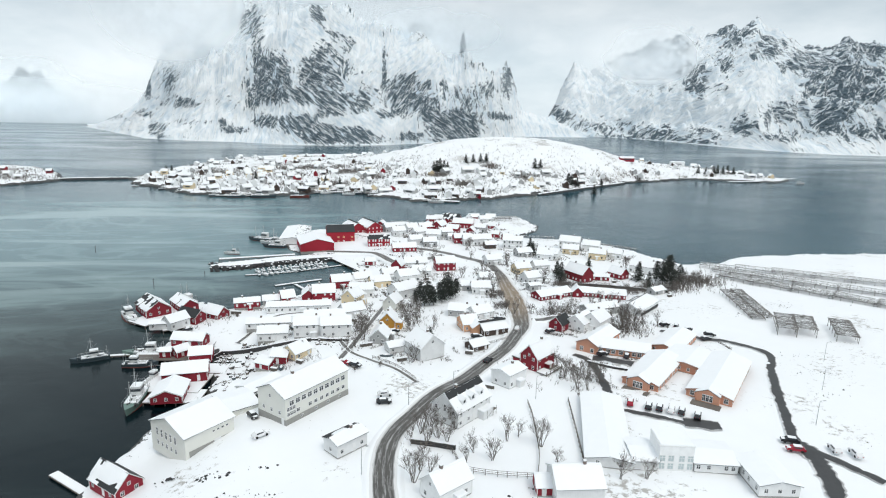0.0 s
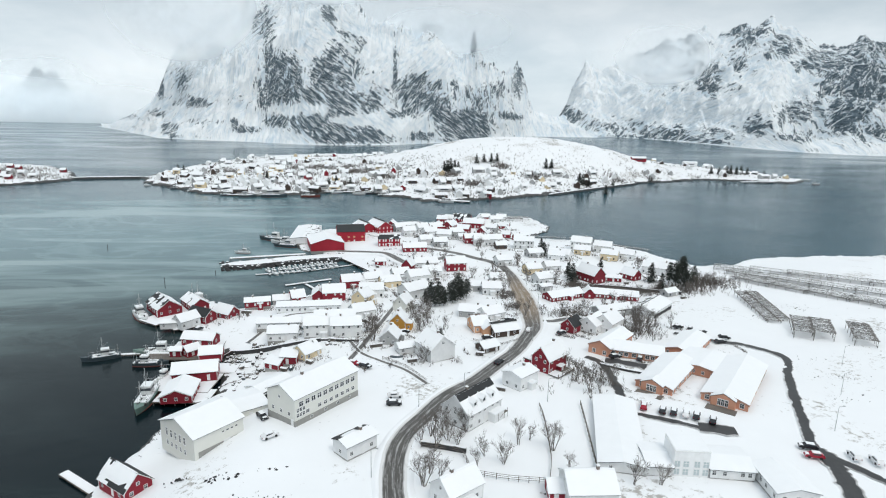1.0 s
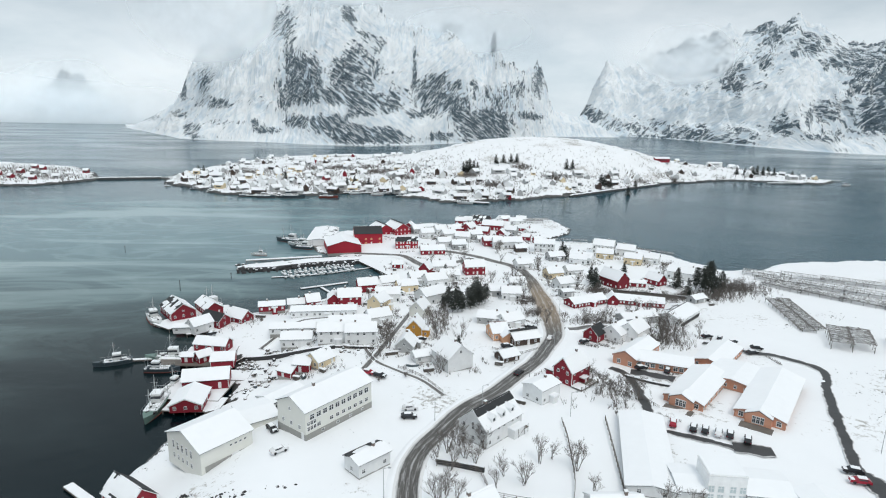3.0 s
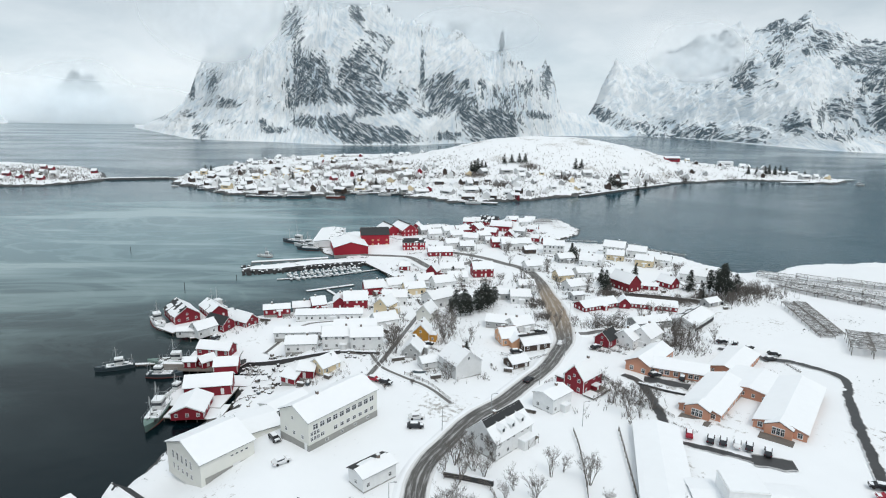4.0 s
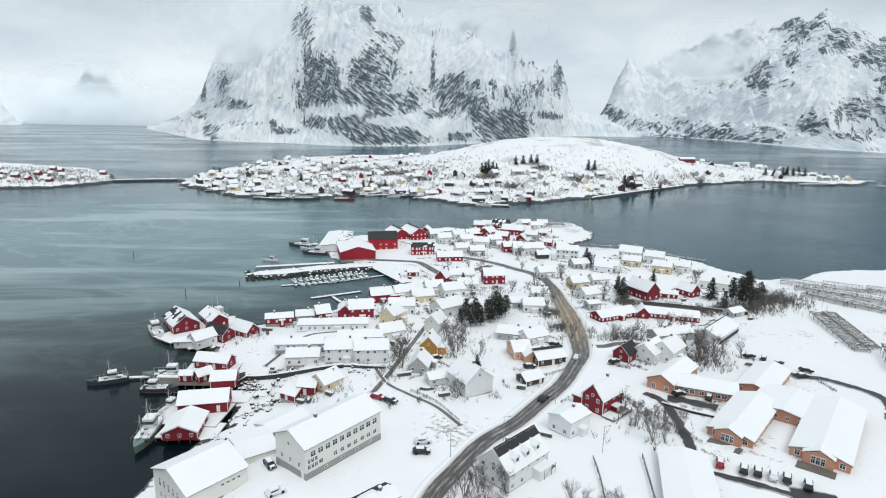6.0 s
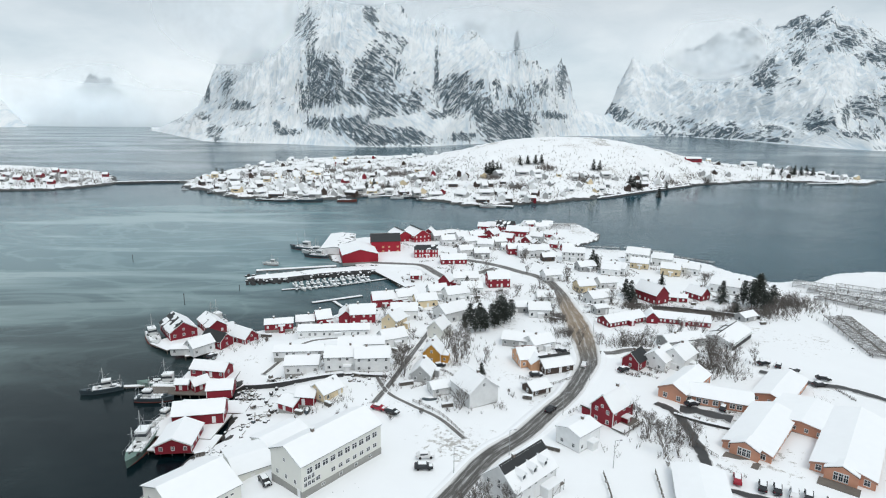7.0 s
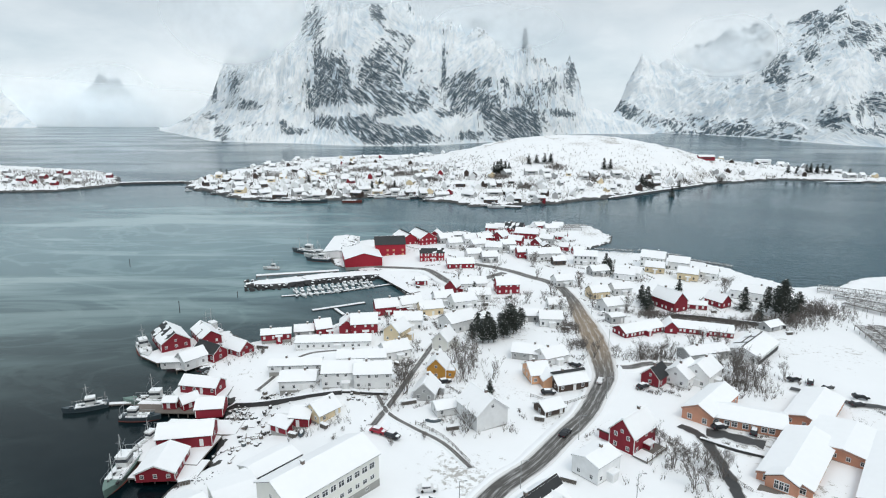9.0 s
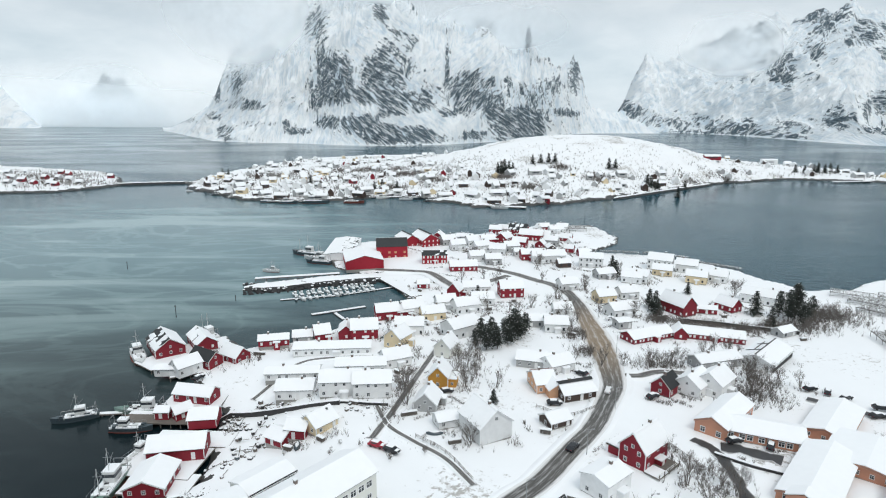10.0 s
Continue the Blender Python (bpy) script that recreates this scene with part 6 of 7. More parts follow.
# ---- trees ----
def ribbon(bm, a, b, width, rnd):
    """A twig too thin to be round."""
    w = (b - a).cross(Vector((rnd.uniform(-1, 1), rnd.uniform(-1, 1), 0.3))).normalized() * width
    bm.faces.new([bm.verts.new(p) for p in (a - w, a + w, b + w * 0.5, b - w * 0.5)])


def bare_mesh(seed, tall, spread, stems=(3, 4, 5), depth=5):
    """Stems and twigs of a leafless tree, as two meshes: a fan of upright limbs that fork again and again into a fine crown."""
    rnd = random.Random(seed)
    trunk, twigs = bmesh.new(), bmesh.new()

    def grow(a, d, length, r, left):
        b = a + d * length
        if left > depth - 2:
            tube(trunk if left == depth else twigs, a, b, r, r * 0.6, 5)
        else:
            ribbon(twigs, a, b, max(0.011, r * 0.8), rnd)
        if left == 0:
            return
        for k in range(3):
            bend = Vector((rnd.uniform(-1, 1), rnd.uniform(-1, 1), rnd.uniform(0.0, 0.55))) * spread
            grow(a + (b - a) * (1.0 if k == 0 else rnd.uniform(0.35, 0.95)), (d + bend).normalized(), length * rnd.uniform(0.58, 0.82), r * 0.55, left - 1)
    for s in range(rnd.choice(stems)):
        out = 0.45 if s else 0.1
        lean = Vector((rnd.uniform(-out, out), rnd.uniform(-out, out), 1)).normalized()
        grow(Vector((rnd.uniform(-0.3, 0.3), rnd.uniform(-0.3, 0.3), -0.3)), lean, tall * rnd.uniform(0.26, 0.34), 0.085 * tall / 7, depth)
    return mesh_of("trunk", trunk, BARK), mesh_of("crown", twigs, BARK)


def bare_tree(name, m, meshes, label, group="bare trees"):
    h = thing(name, m, label, "tree", group)
    part("trunk", meshes[0], None, h)
    part("crown", meshes[1], None, h)
    return h


BARE = [bare_mesh(s, 6.6, 0.5) for s in range(7)]
SHRUB = [bare_mesh(s + 40, 2.6, 0.6, (4, 5, 6), 4) for s in range(4)]


def conifer_mesh(seed, tall, rounded=False):
    """A spruce, or a pine with a rounded head: trunk, and whorls of drooping boughs made of many small needle blades, with gaps; snow on some boughs."""
    rnd = random.Random(seed)
    trunk = tube(bmesh.new(), (0, 0, -0.4), (0, 0, tall * 0.97), tall * 0.022, 0.03)
    green, white = bmesh.new(), bmesh.new()
    z = tall * (0.2 if rounded else 0.1)
    while z < tall:
        reach = (1 - z / tall) ** 0.85 * tall * 0.34 + 0.3
        if rounded:
            reach = tall * 0.27 * math.sqrt(max(0.03, 1 - ((z / tall - 0.5) / 0.52) ** 2)) * rnd.uniform(0.7, 1.2)
        for k in range(rnd.randint(8, 12)):
            a, r = rnd.uniform(0, math.tau), reach * rnd.uniform(0.55, 1.12)
            d = Vector((math.cos(a), math.sin(a), 0))
            n = max(2, int(r / 0.45))
            for i in range(n):
                u = (i + 1) / n
                c = d * r * u + Vector((0, 0, z - 0.35 * r * u * u))
                s = 0.36 * (1.25 - 0.6 * u) * rnd.uniform(0.7, 1.5)
                for _ in range(2):
                    e = Vector((rnd.uniform(-1, 1), rnd.uniform(-1, 1), rnd.uniform(-0.6, 0.25))).normalized() * s * 1.8
                    f = Vector((rnd.uniform(-1, 1), rnd.uniform(-1, 1), rnd.uniform(-0.3, 0.3))).normalized() * s * 0.7
                    green.faces.new([green.verts.new(c + q) for q in (-f, e * 0.5 - f * 0.4, e, f)])
                if rnd.random() < 0.1:
                    w = [white.verts.new(c + Vector((0.5 * s * math.cos(t * 1.57 + a), 0.5 * s * math.sin(t * 1.57 + a), 0.16))) for t in range(4)]
                    white.faces.new(w)
        z += rnd.uniform(0.28, 0.5) * max(0.7, tall / 9)
    return mesh_of("trunk", trunk, BARK), mesh_of("crown", green, NEEDLE), mesh_of("snow", white, ROOF_SNOW)


PINES = [conifer_mesh(s, 9.0) for s in range(5)] + [conifer_mesh(s + 20, 9.0, True) for s in range(4)]


def conifer(x, y, tall, k, z=None, label="dark spruce dusted with snow", group="spruces", wide=1.15, pine=False):
    shape = PINES[5 + k % 4] if pine else PINES[k % 5]
    h = thing("pine" if pine else "spruce", pose(x, y, ground_z(x, y) if z is None else z, 0, 0, k * 67) @ Matrix.Diagonal((tall / 9 * wide, tall / 9 * wide, tall / 9, 1)), label, "tree", group)
    part("trunk", shape[0], None, h)
    c = part("crown", shape[1], None, h)
    tagged(part("snow", shape[2], None, c), kind="stuff")
    return h


# the dense clump in the middle of the village
for k, (x, y) in enumerate(((-2, 252), (2, 250), (6, 251), (10, 256), (14, 262), (0, 259), (4, 263), (9, 266), (13, 271), (17, 268), (5, 257), (11, 262))):
    conifer(x, y, 7.6 + (k * 5 % 7) * 0.45, k, None, "dark round-headed pine in a dense clump, dusted with snow", "pine clump", 0.95 + (k * 3 % 5) * 0.08, True)
for k, (x, y, tall) in enumerate(((128, 294, 14), (132, 297, 16), (135, 302, 15), (131, 288, 11), (138, 296, 11), (127, 300, 12))):
    conifer(x, y, tall, k, None, "tall dark pine with an open ragged crown", "pines on the ridge", 0.9, True)
for k, (x, y, tall) in enumerate(((75, 297, 8), (118, 302, 11), (117, 285, 9), (99, 331, 6), (-41, 193, 5), (4, 207, 4.5), (70, 359, 8),
                                  (72, 365, 8), (71, 370, 9), (75, 309, 9), (76, 303, 10), (-2, 316, 7), (-36, 300, 5))):
    conifer(x, y, tall, k + 3)
GARDEN = ((-3, 191), (-2, 234), (-3, 220), (-23, 196), (-13, 203), (86, 250), (77, 245), (83, 223), (82, 215), (74, 210), (72, 218), (49, 172), (54, 170), (56, 166), (36, 318), (36, 294),
          (40, 237), (34, 265), (98, 224), (0.5, 135.8), (4.6, 133.5), (9.7, 137.6), (11.4, 122.4), (13.6, 126.8), (22.2, 131.7), (25.3, 134.2), (17.8, 123.7), (30.6, 129.7), (2.5, 118), (0, 119.9), (1.2, 128.6), (32.6, 121.1), (-1.5, 131), (7, 131))
ROADSIDE = ((3, 139), (48, 161), (51, 161), (46, 179), (46, 169), (52, 174), (-2, 183), (-1, 115), (52, 116), (46, 116), (143, 302), (143, 295), (153, 303), (132, 286), (147, 299), (138, 290),
            (-1, 226), (0, 240), (82, 252), (90, 252), (86, 218), (78, 226), (84, 229), (38, 300), (33, 280), (36, 276))
# birches and rowans in the gardens, along the road and below the spruces
ORCHARD = ((75, 366), (67, 356), (51, 339), (52, 301), (56, 299), (40, 285), (38, 262), (38, 246), (57, 239), (48, 238), (62, 239), (65, 240), (67, 239), (76, 245), (78, 249), (79, 241), (120, 329), (125, 341), (127, 337),
           (129, 278), (129, 283), (145, 308), (85, 230), (86, 226), (90, 230), (65, 296), (74, 291), (102, 275), (107, 273), (114, 282), (-8, 230), (-5, 226), (-4, 234), (-4, 216), (-8, 242), (-4, 247))
LANES = ((18, 283), (16, 295), (22, 305), (32, 290), (12, 298), (-26, 243), (-21, 239), (-22, 218), (-23, 213), (-37, 273), (1, 347), (3, 298), (-11, 305), (-11, 347), (9, 356), (-4, 400), (6, 404), (7, 340),
         (30, 345), (35, 319), (31, 309), (-26, 275), (-21, 204), (-24, 214), (-14, 204), (-12, 209), (-3, 189), (50, 333), (54, 321), (33, 382), (30, 371), (-26, 194), (5, 218), (92, 226), (82, 234), (88, 236))
for k, (x, y) in enumerate(GARDEN + ROADSIDE + ORCHARD + LANES):
    if any((x - hx) ** 2 + (y - hy) ** 2 < (hs * 0.42) ** 2 for hx, hy, hs in HOUSES):
        continue
    s = 0.95 + (k * 37 % 11) / 18
    bare_tree("bare_tree", pose(x, y, ground_z(x, y), 0, 0, k * 77) @ Matrix.Diagonal((s, s, s, 1)), BARE[k % 7], "leafless birch with fine grey-brown twigs in snow")
rnd = random.Random(12)
SHRUBS = [(x + rnd.uniform(-5, 5), y + rnd.uniform(-5, 5)) for x, y in GARDEN + ROADSIDE if y > 135] + [(rnd.uniform(-36, -6), rnd.uniform(174, 186)) for _ in range(10)] + [(rnd.uniform(138, 158), rnd.uniform(284, 304)) for _ in range(14)]
for k, (x, y) in enumerate(SHRUBS):
    if all(min((Vector((x, y, 0)) - p).length for p in line) > width * 0.6 for line, width in ROADS):
        s = 0.7 + (k * 29 % 13) / 14
        bush = new("shrub", SHRUB[k % 4][1])
        bush.matrix_basis = pose(x, y, ground_z(x, y), 0, 0, k * 53) @ Matrix.Diagonal((s, s, s, 1))
        tagged(bush, "low leafless shrub standing in the snow", "shrub", "shrubs")


def hedge_lines(seed, chance):
    """Spots along garden boundaries beside the houses."""
    r, spots = random.Random(seed), []
    for x, y, s in HOUSES * 2:
        if y < 172 or r.random() > chance:
            continue
        a, reach, length = radians(r.choice((8, 50, 98, 140)) + r.uniform(-12, 12)), s * 0.75 + r.uniform(1.5, 3.5), r.uniform(6, 15)
        d, side = Vector((math.cos(a), math.sin(a))), r.choice((-1, 1))
        for k in range(int(length / 0.8)):
            q = Vector((x, y)) + Vector((-d.y, d.x)) * side * reach + d * (k * 0.8 - length / 2)
            spots.append((q.x, q.y, 0.3))
    return tuple(spots)


def scrub(name, label, spots, n, seed, size, height):
    """Hedges and leafless bushes too fine to count: thin upright twigs in drifts."""
    r = random.Random(seed)
    bm = bmesh.new()
    pts = []
    for _ in range(n):
        cx, cy, s = spots[r.randrange(len(spots))]
        pts.append((r.gauss(cx, s), r.gauss(cy, s)))
    zs = height(np.array([p[0] for p in pts]), np.array([p[1] for p in pts]))
    for (x, y), z in zip(pts, zs):
        if z < 1.2 or any(abs(x - hx) < hs * 0.4 and abs(y - hy) < hs * 0.4 for hx, hy, hs in HOUSES):
            continue
        if any((p.x - x) ** 2 + (p.y - y) ** 2 < (width * 0.62) ** 2 for line, width in ROADS for p in line[::2]):
            continue
        p = Vector((x, y, float(z) - 0.2))
        for _ in range(7):
            d = Vector((r.uniform(-0.5, 0.5), r.uniform(-0.5, 0.5), 1)) * size * r.uniform(0.4, 1)
            q = Vector((r.uniform(-1, 1), r.uniform(-1, 1), 0)).normalized() * (0.035 if y < 550 else 0.13)
            a, b, c, e = bm.verts.new(p - q), bm.verts.new(p + q), bm.verts.new(p + d + q * 0.3), bm.verts.new(p + d - q * 0.3)
            bm.faces.new((a, b, c, e))
    return tagged(new(name, mesh_of(name, bm, BARK)), label, "scrub", kind="stuff")


scrub("village_scrub", "leafless hedges and bushes round the village houses", tuple((x + 7, y - 4, 1.8) for x, y, s in HOUSES if y > 165) + tuple((x, y, 2.5) for x, y in GARDEN + ROADSIDE + ORCHARD + LANES if y > 160), 4200, 6, 1.9, land)
scrub("garden_hedges", "dark leafless hedges along the garden boundaries", hedge_lines(14, 0.8), 8000, 16, 1.15, land)
scrub("ridge_scrub", "brown leafless thicket beside the spruces", ((140, 300, 6), (148, 298, 7), (132, 286, 5), (156, 305, 6), (82, 218, 5), (74, 291, 3), (84, 288, 3), (94, 285, 3), (104, 280, 3), (113, 281, 3), (120, 284, 4), (38, 250, 3), (38, 270, 3), (60, 240, 4)), 3400, 7, 2.8, land)


# ---- fish-drying racks ----
def rack(x, y, turn, L, W, tall, words="weathered timber fish-drying rack with snow on its poles"):
    """Posts in pairs with braces, beams on them, and many thin poles laid close across."""
    h = thing("drying_rack", pose(x, y, ground_z(x, y), 0, 0, turn), words, "rack", "drying racks")
    post = mesh_of("post", tube(bmesh.new(), (0, 0, -0.8), (0, 0, tall), 0.11, 0.09, 5), RACK_WOOD)
    rows = max(2, int(W / 4.5) + 1)
    n = max(2, int(L / 4.5) + 1)
    for j in range(rows):
        yy = -W / 2 + j * W / (rows - 1)
        part("beam", tube(bmesh.new(), (-L / 2 - 0.4, yy, tall), (L / 2 + 0.4, yy, tall), 0.11, 0.1, 5), RACK_WOOD, h)
        for i in range(n):
            part("post", post, None, h, "", pose(-L / 2 + i * L / (n - 1), yy, 0))
        brace = bmesh.new()
        tube(brace, (-L / 2, yy, 0), (-L / 2 + L / (n - 1), yy, tall), 0.07, 0.06, 4)
        part("brace", brace, RACK_WOOD, h)
    pole = mesh_of("pole", tube(bmesh.new(), (0, -W / 2 - 0.5, 0), (0, W / 2 + 0.5, 0), 0.075, 0.06, 4), RACK_WOOD)
    snow, rest, r = bmesh.new(), bmesh.new(), random.Random(int(x * 7 + y * 3))
    count_poles, close = min(14, int(L / 0.9)), int(L / 0.34)
    for i in range(close):
        xx, skew, lift = -L / 2 + (i + 0.5) * L / close, r.uniform(-0.25, 0.25), r.uniform(0.06, 0.2)
        tube(rest, (xx, -W / 2 - r.uniform(0.1, 0.7), tall + lift), (xx + skew, W / 2 + r.uniform(0.1, 0.7), tall + lift), 0.085, 0.07, 3)
        for _ in range(2):
            y0 = r.uniform(-W / 2, W / 2 * 0.6)
            y1 = min(W / 2, y0 + r.uniform(0.15, 0.5) * W)
            q0, q1 = xx + skew * (y0 / W + 0.5), xx + skew * (y1 / W + 0.5)
            snow.faces.new([snow.verts.new(v) for v in ((q0 - 0.1, y0, tall + lift + 0.08), (q0 + 0.1, y0, tall + lift + 0.08), (q1 + 0.1, y1, tall + lift + 0.08), (q1 - 0.1, y1, tall + lift + 0.08))])
    tagged(part("pole_layer", rest, RACK_WOOD, h), kind="stuff")
    for i in range(count_poles):
        xx = -L / 2 + (i + 0.5) * L / count_poles
        part("pole", pole, None, h, "", pose(xx, 0, tall + 0.14, 0, 0, (i * 37 % 7 - 3) * 0.5))
    tagged(part("snow", snow, ROOF_SNOW, h), kind="stuff")
    return h


rack(149, 254.5, 80, 44, 5.2, 1.5)
rack(154.5, 256, 80, 42, 4.6, 1.7)
rack(149.3, 221.2, 63, 21, 6.6, 3.4, "tall timber drying rack of grey poles on the snowfield")
rack(156.4, 219.6, 63, 19, 6.6, 3.4, "tall timber drying rack of grey poles on the snowfield")
rack(168.5, 214, 63, 22, 7, 3.0, "tall timber drying rack of grey poles on the snowfield")
# the long field of racks along the ridge
for k in range(5):
    rack(180 + 17 * k, 336 - 9 * k, -30, 21, 8, 2.0)
    rack(180 + 16 * k, 321 - 13 * k, -38, 21, 10, 1.8)
    rack(176 + 12 * k, 307 - 14 * k, -50, 20, 11, 1.6)
# racks and staging along the far shore
rack(113, 414, -28, 26, 4, 2.0)
rack(138, 397, -36, 26, 4, 2.0)
rack(66, 486, 10, 20, 6, 1.8)
rack(72, 498, 5, 22, 5, 1.8)
rack(86, 420, -8, 24, 3, 1.6)


# ---- cars ----
def car(x, y, turn, paint=CAR_DARK, words="dark parked car with snow on its roof", snow=True, group="parked cars", z=None):
    h = thing("car", pose(x, y, (ground_z(x, y) if z is None else z) + 0.32, 0, 0, turn), words, "car", group)
    bm = prism(bmesh.new(), ((-2.15, 0.35), (2.15, 0.32), (2.18, 0.72), (1.2, 0.92), (0.55, 1.4), (-1.3, 1.42), (-2.05, 0.98), (-2.2, 0.75)), -0.86, 0.86, Matrix(((0, 1, 0), (1, 0, 0), (0, 0, 1))))
    for v in bm.verts:
        if v.co.z > 1.2:
            v.co.y *= 0.8
    bmesh.ops.recalc_face_normals(bm, faces=bm.faces)
    body = part("body", bm, paint, h)
    glass = bmesh.new()
    box(glass, -1.25, -0.8, 1.0, 0.55, 0.8, 1.32)
    part("side_window", glass, PANE, body)
    wheel = bmesh.new()
    tube(wheel, (0, -0.12, 0), (0, 0.12, 0), 0.34, 0.34, 10)
    tyre = mesh_of("wheel", wheel, TYRE)
    for wx in (-1.3, 1.3):
        for wy in (-0.8, 0.8):
            part("wheel", tyre, None, h, "", pose(wx, wy, 0.34))
    for wy in (-0.6, 0.6):
        part("headlight", boxed(2.1, wy - 0.16, 0.6, 2.2, wy + 0.16, 0.74), TRIM, body)
        part("tail_light", boxed(-2.2, wy - 0.14, 0.68, -2.12, wy + 0.14, 0.82), CAR_RED, body)
    if snow:
        part("snow", boxed(-1.3, -0.62, 1.4, 0.6, 0.62, 1.52), ROOF_SNOW, body)
        part("bonnet_snow", boxed(1.2, -0.6, 0.86, 2.05, 0.6, 0.93), ROOF_SNOW, body)
    return h


car(-10, 156, 10, CAR_WHITE, "white parked car under snow")
car(-10, 151.5, 5, CAR_DARK, "dark estate car parked in the snow")
car(60.6, 151.2, 68, CAR_RED, "red car parked by the care home")
for x, y, turn, paint in ((65.1, 148.9, 64, CAR_DARK), (67.9, 148.1, 64, CAR_DARK), (70.8, 146.8, 63, CAR_WHITE), (73.4, 146, 62, CAR_DARK), (76.8, 143.6, 62, CAR_DARK)):
    car(x, y, turn, paint, "white parked car with snow on its roof" if paint is CAR_WHITE else "dark parked car with snow on its roof")
car(95, 131, 160, CAR_DARK)
car(94, 127, 165, CAR_RED, "dark red car parked beside the track")
car(104, 127, 80, CAR_WHITE, "white car parked in the snow", True)
car(108, 125, 80, CAR_WHITE, "pale car half covered in snow")
car(-40, 134, 40, CAR_WHITE, "white car parked behind the school")
car(-45, 145, -50, CAR_DARK, "dark car parked beside the school", True)
car(-21, 178, -28, CAR_DARK, "dark car parked beside the lane")
car(-25, 180, -20, CAR_RED, "dark red car parked beside the lane")
car(23, 182.5, 55, CAR_DARK, "dark car on the slushy road", False, "cars on the road")
car(38.5, 217, 72, CAR_WHITE, "white car on the slushy road", False, "cars on the road")
for x, y, turn in ((100, 223, 20), (104, 221, 60), (107, 217, 30), (113, 211, -10), (109, 206, 15), (72, 187, 60), (70, 194, -15), (64, 189, 20)):
    car(x, y, turn, CAR_DARK, "dark car half buried in snow")


# ---- fences, poles and yard clutter ----
def fence(points, tall=1.1, mat=WOOD, words="weathered timber garden fence capped with snow", spacing=2.2):
    line = smooth_line(points, spacing) if len(points) > 2 else [Vector((*points[0], 0)).lerp(Vector((*points[1], 0)), i / 20) for i in range(21)]
    o = line[0]
    h = thing("fence", pose(o.x, o.y, 0), words, "fence", "garden fences")
    post = mesh_of("post", boxed(-0.06, -0.06, -0.4, 0.06, 0.06, tall + 0.1), mat)
    for a, b in zip(line, line[1:]):
        za, zb = ground_z(a.x, a.y) + 0.2, ground_z(b.x, b.y) + 0.2
        part("post", post, None, h, "", pose(a.x - o.x, a.y - o.y, za))
        rails = bmesh.new()
        for k in (0.3, 0.65, 1.0):
            tube(rails, (a.x - o.x, a.y - o.y, za + tall * k), (b.x - o.x, b.y - o.y, zb + tall * k), 0.06, 0.06, 4)
        part("rail", rails, mat, h)
    return h


fence([(-2, 130), (7, 128), (10, 119)], 1.3)
fence([(10, 119), (18, 117), (27, 116)], 1.3)
fence([(27, 116), (29, 124), (30, 132), (31, 144), (31, 152)], 1.0)
fence([(43, 153), (41, 136), (39, 120)], 1.2)
fence([(-16, 185.5), (-8, 178.5), (-1, 167)], 0.9)
fence([(43, 195), (52, 176), (60, 160)], 0.9)
fence([(16, 205), (24, 200), (33, 206)], 0.9)
fence([(60, 262), (80, 284), (110, 282)], 1.0)


def lamp_post(x, y, tall=7.0, words="slim grey street lamp beside the road"):
    h = thing("street_lamp", pose(x, y, ground_z(x, y)), words, "street lamp", "street lamps")
    part("pole", tube(bmesh.new(), (0, 0, -0.5), (0, 0, tall), 0.09, 0.06), STEEL, h)
    part("arm", tube(bmesh.new(), (0, 0, tall), (1.2, 0, tall + 0.25), 0.05, 0.04), STEEL, h)
    part("lamp_head", boxed(1.0, -0.12, tall + 0.15, 1.6, 0.12, tall + 0.3), STEEL, h)


for x, y in ((108, 140), (124, 161), (141, 185), (34, 155), (-3, 150), (10, 158), (26, 180), (38, 205), (48, 250), (49, 290), (-13, 118), (40, 338), (12, 369)):
    lamp_post(x, y)


def heap(x, y, turn, seed, words="pile of snow-covered fishing gear and boxes on the shore"):
    """Stacked fish boxes, planks and drums under snow."""
    h = thing("gear_heap", pose(x, y, ground_z(x, y), 0, 0, turn), words, "fishing gear", "gear heaps")
    r = random.Random(seed)
    for i in range(7):
        bx, by, s = r.uniform(-3.5, 3.5), r.uniform(-2.5, 2.5), r.uniform(0.25, 0.6)
        c = part("crate", boxed(-s, -s * 0.7, -0.3, s, s * 0.7, s, turn=Matrix.Rotation(r.uniform(0, 3), 3, "Z")), (WOOD, ROCK, HULL_BLUE, ROCK)[r.randrange(4)], h, "", pose(bx, by, 0))
        part("snow", boxed(-s * 0.8, -s * 0.6, s, s * 0.8, s * 0.6, s + 0.15), ROOF_SNOW, c)
    planks = bmesh.new()
    for i in range(3):
        a = r.uniform(0, 3)
        p = Vector((r.uniform(-3, 3), r.uniform(-2, 2), 0.3))
        d = Vector((math.cos(a), math.sin(a), 0)) * r.uniform(1, 2.4)
        tube(planks, p - d, p + d, 0.08, 0.08, 4)
    part("planks", planks, WOOD, h)


for k, (x, y) in enumerate(((-64, 186), (-62, 192), (-66, 197), (-60, 199), (-66, 210), (-62, 208), (-70, 205), (-57, 206), (-64, 179), (-60, 184), (-54, 213), (-58, 188), (-65, 209), (-71, 202), (-70, 197), (-70, 178), (-67, 176), (-53, 219), (-50, 174), (-35, 201))):
    heap(x, y, k * 40, k)


